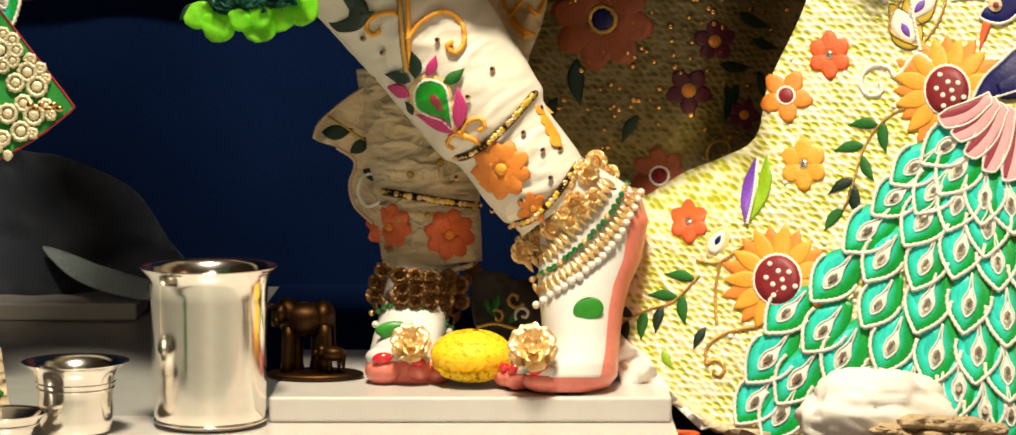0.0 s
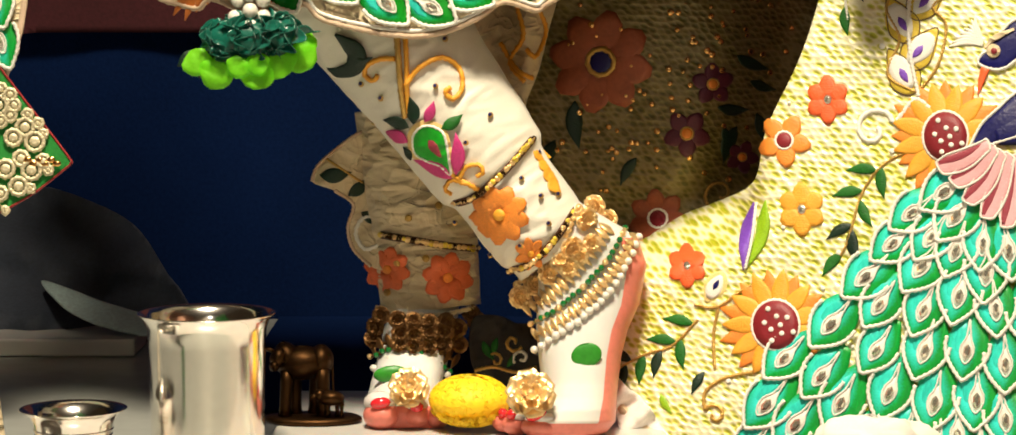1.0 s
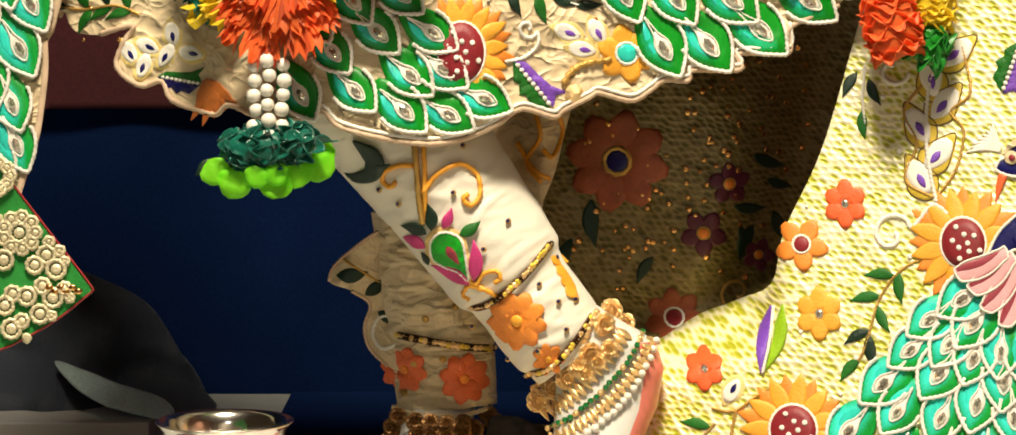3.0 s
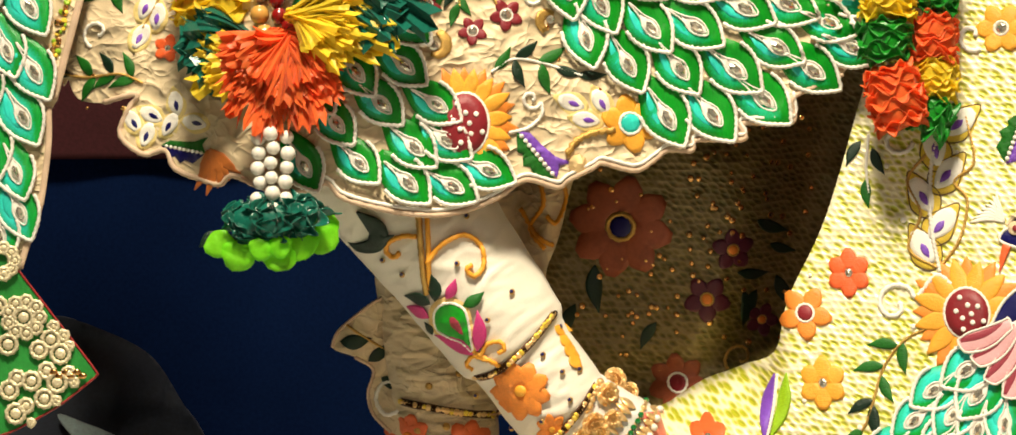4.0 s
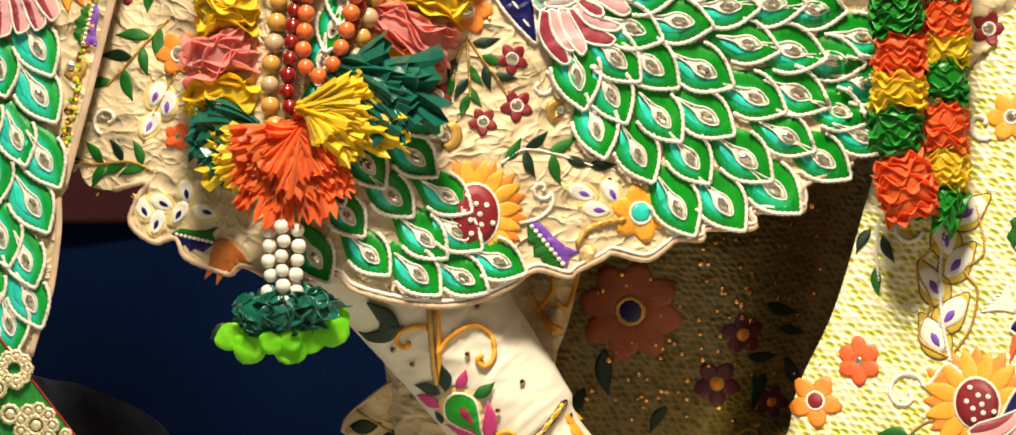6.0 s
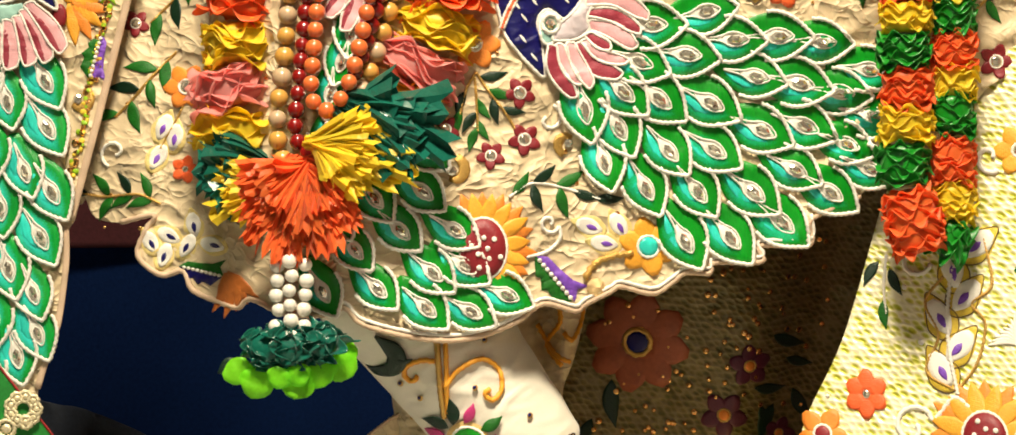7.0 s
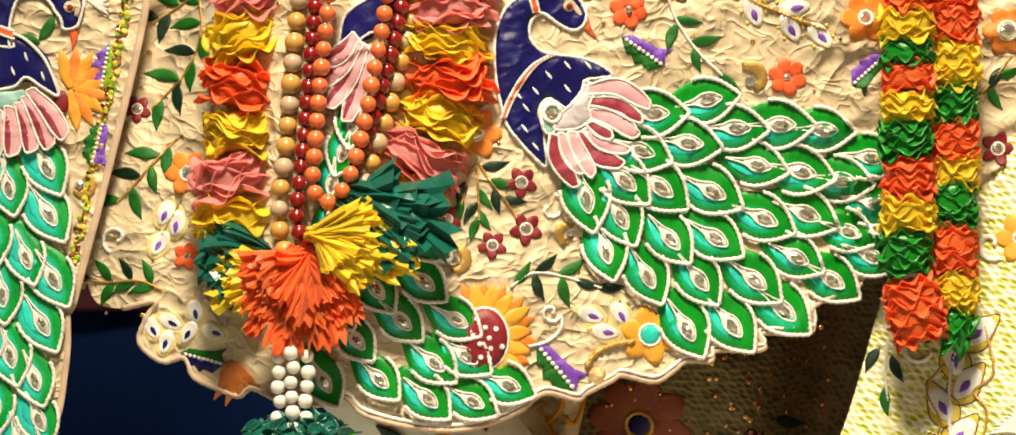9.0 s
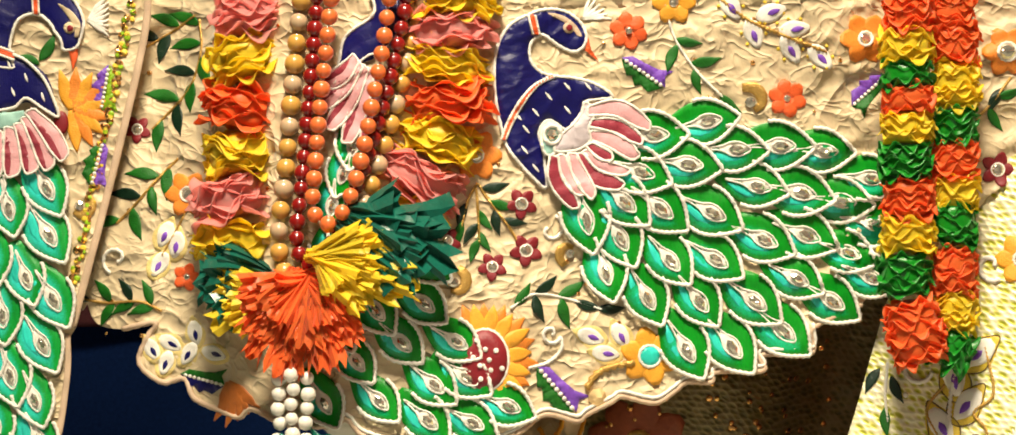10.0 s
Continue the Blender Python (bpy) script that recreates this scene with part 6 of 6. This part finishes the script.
random.seed(13)
for x, y, r in ((42, 112, 13), (57, 134, 14), (24, 128, 12), (12, 176, 13), (52, 178, 14), (32, 203, 13), (-12, 226, 14), (4, 214, 10), (70, 164, 9), (36, 160, 11), (-10, 172, 11), (62, 106, 7), (70, 122, 6), (78, 178, 6), (50, 206, 6), (12, 240, 5), (46, 92, 7), (-22, 190, 13), (-24, 120, 14), (-40, 60, 13), (-60, 20, 13), (-30, 10, 9)):
    ring(x, y, r)
for k in range(9):
    a = k * 0.698
    ring(0 + 25 * math.cos(a), 78 + 25 * math.sin(a), 9, 2.6)
    ring(-34 + 20 * math.cos(a), -10 + 20 * math.sin(a), 8, 2.6)
ring(0, 78, 14)
for k in range(6):
    dome("silver_disc", 46 + k * 9, 162 + (k % 2) * 6, 7, SH, SEQUIN, sash, 0.001, 0.0016, 5, 9)

# ---- anklets ----
def petal_cluster(name, at, normal, radius, layers, material, parent=None, label="", seed=0, cup=0.5):
    """A metal rosette of cupped petals in layers round a bud."""
    rnd = random.Random(seed)
    n = normal.normalized()
    u = n.cross(Vector((0.3, 0.2, 0.9))).normalized()
    v = n.cross(u)
    b, f = sphere_data(at + n * radius * 0.25, radius * 0.22, 8, 6)
    ob = mesh(name, b, f, material, parent, label)
    for layer, (count, reach, tip) in enumerate(layers):
        for k in range(count):
            a = 2 * math.pi * (k + 0.5 * layer) / count + rnd.uniform(-0.1, 0.1)
            d = u * math.cos(a) + v * math.sin(a)
            e = n.cross(d)
            verts = []
            for i in range(5):
                s = i / 4
                w = radius * reach * 0.56 * math.sin(math.pi * (0.12 + 0.74 * s)) ** 0.7
                c = at + d * radius * reach * s + n * radius * (tip * s * s + layer * 0.12)
                for j in (-1, -0.5, 0, 0.5, 1):
                    verts.append(c + e * w * j + n * radius * cup * 0.25 * j * j)
            low = [p - n * 0.0004 for p in verts]
            rim = [0, 1, 2, 3, 4, 9, 14, 19, 24, 23, 22, 21, 20, 15, 10, 5]
            faces = grid_faces(5, 5) + [tuple(reversed([q + 25 for q in g])) for g in grid_faces(5, 5)]
            faces += [(p, p + 25, q + 25, q) for p, q in zip(rim, rim[1:] + rim[:1])]
            mesh("petal", verts + low, faces, material, ob)
    return ob


ROSE_LAYERS = ((7, 1.0, 0.15), (6, 0.75, 0.45), (5, 0.5, 0.6))
AN, HA = Board(ankle_shape, LOW), Board(hind_ankle_shape, LOW)


def anklet(label, board, rows, seed, metal=GOLD):
    """An anklet built of rows: each a curve with a kind, a spacing and a size."""
    th = thing("anklet", label, "anklet", board(*rows[0][1][1]))
    random.seed(seed)
    for kind, pts, gap, size in rows:
        line = curve(pts, gap)
        for i, p in enumerate(line):
            x, y = p.x + random.uniform(-1, 1), p.y + random.uniform(-1, 1)
            w = board(x, y, 0.002)
            if kind == "rose":
                petal_cluster("gold_rosette", w, EN + EX * random.uniform(-0.5, 0.5) + EV * random.uniform(-0.3, 0.3), size * UNIT, ROSE_LAYERS, metal, th, "", seed + i)
            elif kind == "drop":
                q = line[min(i + 1, len(line) - 1)] - line[max(i - 1, 0)]
                d = Vector((-q.y, q.x, 0)).normalized()
                blade("gold_drop", [(x - d.x * size, y - d.y * size), (x, y), (x + d.x * size, y + d.y * size)], lambda s: max(0.5, size * 0.36 * almond(s)), board, metal, th, 0.003, 0.0005, size / 3)
            elif kind == "green":
                bead(GREENB_ME if i % 5 else GOLDB_ME, "green_stone", w, th, size * UNIT)
            elif kind == "pearl":
                bead(PEARL_ME, "pearl", w, th, size * UNIT * random.uniform(0.9, 1.05))
            elif kind == "bead":
                bead(GOLDB_ME, "gold_bead", w, th, size * UNIT * random.uniform(0.8, 1.1))
        if kind in ("drop", "green"):
            cord("wire", pts, 3.0, board, metal, th, 0.0004, False, 0.4)
    return th


anklet("broad gold anklet with rosettes, green stones and pearls", AN, [
    ("rose", [(806, 388), (850, 352), (885, 312), (908, 268), (922, 250)], 26, 19),
    ("rose", [(880, 345), (915, 305), (942, 268)], 26, 15),
    ("bead", [(800, 370), (840, 335), (870, 300), (896, 250)], 9, 6),
    ("drop", [(815, 408), (862, 376), (905, 330), (940, 282)], 11, 15),
    ("green", [(822, 432), (865, 405), (910, 366), (948, 320), (968, 282)], 9.5, 5.2),
    ("drop", [(828, 448), (870, 424), (918, 386), (956, 342), (984, 296)], 10, 13),
    ("pearl", [(828, 470), (860, 448), (905, 418), (945, 378), (972, 334), (990, 296)], 11, 6.5),
], 1)
# Hind anklet: same gold as the front one, darkened to stand for shade.
anklet("broad gold anklet with rosettes and pearls, coloured dark for shade", HA, [
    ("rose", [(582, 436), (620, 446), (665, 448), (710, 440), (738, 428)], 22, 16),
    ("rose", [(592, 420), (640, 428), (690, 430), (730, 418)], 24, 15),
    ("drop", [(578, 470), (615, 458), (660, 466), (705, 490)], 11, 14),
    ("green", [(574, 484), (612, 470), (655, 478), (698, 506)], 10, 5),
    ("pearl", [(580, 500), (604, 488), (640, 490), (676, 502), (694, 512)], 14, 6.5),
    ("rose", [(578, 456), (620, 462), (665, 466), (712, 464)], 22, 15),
], 2, mat("shaded_gold", (0.20, 0.10, 0.035), rough=0.45, metal=0.8, vary=0.3, grain=400, blotch=80, bump=0.2))

# ---- on the slab ----
for x, y, h, r, s in ((634, 530, -0.018, 32, 3), (822, 538, 0.024, 38, 4)):
    t = thing("toe_ring", "gold rose toe ring on the statue's foot", "ring", P(x, y, h), "gold toe rings")
    petal_cluster("rosette", P(x, y, h), EN + EV * 0.35, r * UNIT, ((6, 1.0, 0.12), (5, 0.74, 0.4), (3, 0.42, 0.5)), GOLD, t, "", s)
    v, f = tube([P(x - 16, y + 16 + 4 * k, h - 0.008 - 0.002 * k) for k in range(3)] + [P(x + 14, y + 30, h - 0.012)], 3 * UNIT, 6)
    mesh("band", v, f, GOLD, t)


MARIGOLD = mat("marigold", (1.0, 0.66, 0.012), rough=0.6, vary=0.1, blotch=60, bump=0.1, sub=0.15)


def pompom():
    rnd = random.Random(7)
    th = thing("yellow_flower", "yellow marigold flower head lying between the feet", "flower", P(725, 585, -0.02))
    c = P(728, 547, -0.022)
    rx, ry, rz = 65 * UNIT, 39 * UNIT, 0.024
    v, f = sphere_data(Vector(), 1.0, 24, 14)
    mesh("heart", [c + EX * q.x * rx + EV * q.z * ry - Vector((0, 1, 0)) * -q.y * rz for q in v], f, MARIGOLD, th)
    verts, faces = [], []
    for k in range(1300):
        z = rnd.uniform(-1, 1)
        a = rnd.uniform(0, 6.283)
        q = Vector((math.sqrt(1 - z * z) * math.cos(a), -abs(math.sqrt(1 - z * z) * math.sin(a)), z))
        at = c + EX * q.x * rx * 0.94 + EV * q.z * ry * 0.94 + Vector((0, 1, 0)) * q.y * rz * 0.94
        n = (EX * q.x / rx + EV * q.z / ry + Vector((0, 1, 0)) * q.y / rz).normalized()
        u = n.cross(Vector((rnd.uniform(-1, 1), rnd.uniform(-1, 1), rnd.uniform(-1, 1)))).normalized()
        w = n.cross(u)
        base = len(verts)
        size = rnd.uniform(0.0010, 0.0016) * (1.9 if q.z < -0.45 else 1.0)
        for i in range(3):
            for j in (-1, 0, 1):
                verts.append(at + n * size * 0.9 * i * 0.5 + u * size * (0.6 + 0.2 * i) * j + w * size * (0.5 * i * i * 0.5 - 0.3 * j * j * i * 0.5))
        faces += grid_faces(3, 3, False, base)
    ob = mesh("petals", verts, faces, MARIGOLD, th)
    ob["kind"] = "stuff"


pompom()


def turned(name, label, x, y, h, foot, profile, category, rings=()):
    """A turned metal vessel: profile of (radius, height share) in drawing units, its rim at the drawn point, standing on foot."""
    top = P(x, y, h)
    k = UNIT * (1 - h / REACH)
    tall = top.z - foot
    th = thing(name, label, category, (top.x, top.y, foot))
    v, f = lathe([(r * k, z * tall) for r, z in profile], 64)
    mesh("body", [q + Vector((top.x, top.y, foot)) for q in v], f, SILVER, th)
    for r, z, w in rings:
        pts = [Vector((top.x + r * k * math.cos(a), top.y + r * k * math.sin(a), foot + z * tall)) for a in [j * math.pi / 24 for j in range(48)]]
        v, f = tube(pts, w * k, 8, closed=True)
        mesh("ring", v, f, SILVER, th)
    return th


turned("steel_tumbler", "tall polished steel tumbler with a flared rim on marble", 322, 410, 0.034, STEP_Z + 0.0005,
       [(0, 0.0), (72, 0.0), (80, 0.012), (83, 0.03), (86, 0.06), (87, 0.12), (88, 0.4), (90, 0.8), (92, 0.9), (97, 0.955), (104, 0.985), (107, 0.996), (106, 1.0), (102, 0.996), (95, 0.965), (89, 0.91), (86, 0.82), (84, 0.4), (82, 0.1), (60, 0.05), (0, 0.05)], "tumbler", ((86, 0.035, 1.6),))
turned("steel_cup", "small polished steel cup with a flared lip and ring", 116, 557, 0.055, STEP_Z + 0.0005,
       [(0, 0.0), (50, 0.0), (55, 0.05), (57, 0.2), (57, 0.5), (58, 0.62), (60, 0.70), (62, 0.80), (68, 0.9), (78, 0.97), (83, 0.995), (82, 1.0), (78, 0.99), (66, 0.9), (58, 0.78), (54, 0.6), (53, 0.15), (0, 0.1)], "cup", ((58, 0.63, 2.2), (60, 0.71, 1.6)))
turned("steel_bowl", "small polished steel bowl with a wide rim", 8, 636, 0.085, STEP_Z + 0.0005,
       [(0, 0.0), (40, 0.0), (44, 0.1), (42, 0.3), (46, 0.5), (58, 0.85), (66, 0.98), (65, 1.0), (58, 0.93), (40, 0.6), (20, 0.4), (0, 0.38)], "bowl", ((50, 0.62, 2.5),))


def figurine():
    """A small cast cow with her calf on an oval base, as one plain body."""
    verts, faces = [], []

    def ball(x, y, h, rx, ry, rh, turn=0.0):
        v, f = sphere_data(Vector(), 1.0, 18, 12)
        base, ct, st = len(verts), math.cos(turn), math.sin(turn)
        for q in v:
            a, b = q.x * rx, q.z * ry
            verts.append(P(x + a * ct - b * st, y - (a * st + b * ct), h - q.y * rh))
        faces.extend(tuple(base + k for k in g) for g in f)

    def leg(x0, y0, x1, y1, h, r):
        v, f = tube([P(x0 + (x1 - x0) * s, y0 + (y1 - y0) * s, h) for s in (0, 0.25, 0.5, 0.75, 1)], lambda s: (r - 2.5 * s + (2 if s > 0.9 else 0)) * UNIT, 8, base=len(verts))
        verts.extend(v)
        faces.extend(f)

    ball(468, 492, -0.055, 42, 27, 0.015)
    ball(498, 488, -0.055, 20, 25, 0.013)
    ball(446, 484, -0.053, 20, 26, 0.011, 0.4)
    ball(432, 484, -0.047, 13, 17, 0.008, -0.4)
    ball(426, 497, -0.044, 8, 9, 0.006, -0.3)
    ball(444, 470, -0.052, 9, 5, 0.003, 0.3)
    ball(420, 472, -0.046, 9, 4, 0.003, -0.3)
    leg(446, 505, 442, 574, -0.049, 11)
    leg(458, 508, 460, 574, -0.061, 11)
    leg(500, 500, 503, 574, -0.049, 12)
    leg(492, 502, 488, 574, -0.062, 12)
    leg(514, 478, 518, 545, -0.056, 3.5)
    ball(514, 546, -0.044, 21, 12, 0.008)
    ball(496, 541, -0.043, 9, 9, 0.005, 0.4)
    ball(487, 544, -0.042, 7, 5, 0.004, 0.3)
    for x in (501, 508, 523, 530):
        leg(x, 550, x, 575, -0.044 - 0.004 * (x % 2), 4.5)
    v, f = lathe([(0, 0), (0.030, 0), (0.0315, 0.0015), (0.031, 0.003), (0.028, 0.0042), (0, 0.0044)], 40)
    c = P(486, 588, -0.055)
    base = len(verts)
    verts.extend(Vector((c.x + q.x, c.y + q.y * 0.62, q.z + 0.0004)) for q in v)
    faces.extend(tuple(base + k for k in g) for g in f)
    tagged(mesh("cow_figurine", verts, faces, BRASS), "brass cow and calf figurine on an oval base, coloured dark for shade", "figurine")


figurine()


def crumpled(name, label, category, x, y, h, rx, ry, rz, material, seed, rough=0.18):
    v, f = sphere_data(Vector(), 1.0, 64, 40)
    out = []
    for q in v:
        n = 1 + rough * noise.noise(q * 1.6 + Vector((seed, 0, 0))) + rough * 0.5 * (1 - 2 * abs(noise.noise(q * 3.2 + Vector((0, seed, 0))))) + rough * 0.15 * noise.noise(q * 9)
        p = P(x + q.x * rx * n, y - q.z * ry * n, h - q.y * rz * n)
        p.z = max(p.z, FLOOR_Z + 0.0004)
        out.append(p)
    return tagged(mesh(name, out, f, material), label, category)


LINEN = mat("white_linen", (0.84, 0.80, 0.74), rough=0.8, vary=0.05, grain=600, blotch=30, bump=0.2)
crumpled("crumpled_cloth", "white crumpled cotton cloth bundle on the floor", "cloth", 1352, 640, 0.075, 108, 72, 0.03, LINEN, 2.0)
for k, (x, y, r) in enumerate(((1372, 664, 26), (1412, 652, 30), (1452, 655, 30), (1492, 656, 30), (1530, 664, 26), (1390, 674, 24), (1440, 674, 28), (1490, 676, 26))):
    crumpled("jute_knot", "brown knotted jute cord beside the white cloth", "cord", x, y, 0.10, r, 12, 0.012, mat("jute", (0.46, 0.34, 0.20), 0.85, vary=0.3, grain=500, bump=0.6), 5.0 + k, 0.22)
crumpled("orange_petal", "fallen orange petal on the marble step", "petal", 1052, 670, 0.03, 26, 6, 0.008, PAPERS["orange"], 9.0, 0.3)
cloth_sheet("lining", Board(lambda x, y: gold_shape(x, y) + 0.006 + 0.004 * math.sin((x + 1.3 * y) / 13.0) + wrinkle(x, y, 22, 0.003), LOW), [(948, 512), (972, 530), (1006, 560), (1024, 590), (1060, 630), (1096, 658), (1082, 664), (1030, 618), (985, 601), (958, 590)], LINEN, gown, 0.0015, 8, "white cotton lining")

# ---- behind: hung cloths in the dark ----
backcloth = thing("back_drape", "dark maroon cloth hung behind the statue", "drape", P(300, -200, -0.62))
cloth_sheet("cloth", Board(lambda x, y: -0.648 + 0.0000537 * (336 - y) + 0.003 * math.sin(x / 40.0), LOW), [(-120, -420), (820, -420), (820, 2), (600, 0), (300, 0), (60, 0), (-120, 2)], mat("maroon_drape", (0.075, 0.013, 0.018), 0.95, vary=0.3, blotch=6, bump=0.3), backcloth, 0.002, 14)
GREYC = mat("slate_cloth", (0.028, 0.037, 0.06), 0.7, vary=0.35, blotch=9, bump=0.3, sheen=0.2)
# Lit fold of the dark cloth: its brightness is put into this pale colour.
LITC = mat("lit_fold_cloth", (0.58, 0.76, 0.76), 0.45, vary=0.25, blotch=12, bump=0.3, sheen=0.3)
low = thing("floor_drape", "dark slate cloth hanging in folds over the back step", "drape", P(60, 400, -0.5))


def fold_shape(x, y):
    q = y - 0.22 * x
    return -0.575 + 0.03 * smooth(230, 330, q) + 0.05 * smooth(360, 450, q) + 0.012 * math.sin(x / 46.0 + y / 60.0) + wrinkle(x, y, 90, 0.014)


cloth_sheet("cloth", Board(fold_shape, LOW), [(-100, 240), (60, 236), (150, 262), (214, 300), (262, 372), (300, 430), (306, 462), (120, 474), (-100, 480)], GREYC, low, 0.003, 12)
end = thing("lit_fold", "grey green cloth fold on the back step, coloured pale as if lit", "cloth", P(150, 440, -0.48))


def end_shape(x, y):
    return -0.515 + 0.085 * smooth(350, 470, y - 0.12 * x) + 0.006 * math.sin((x + y) / 15.0) + wrinkle(x, y, 40, 0.004)


cloth_sheet("cloth", Board(end_shape, LOW), [(66, 380), (110, 392), (150, 408), (196, 422), (236, 436), (250, 456), (215, 460), (140, 440), (96, 414)], LITC, end, 0.002, 8)
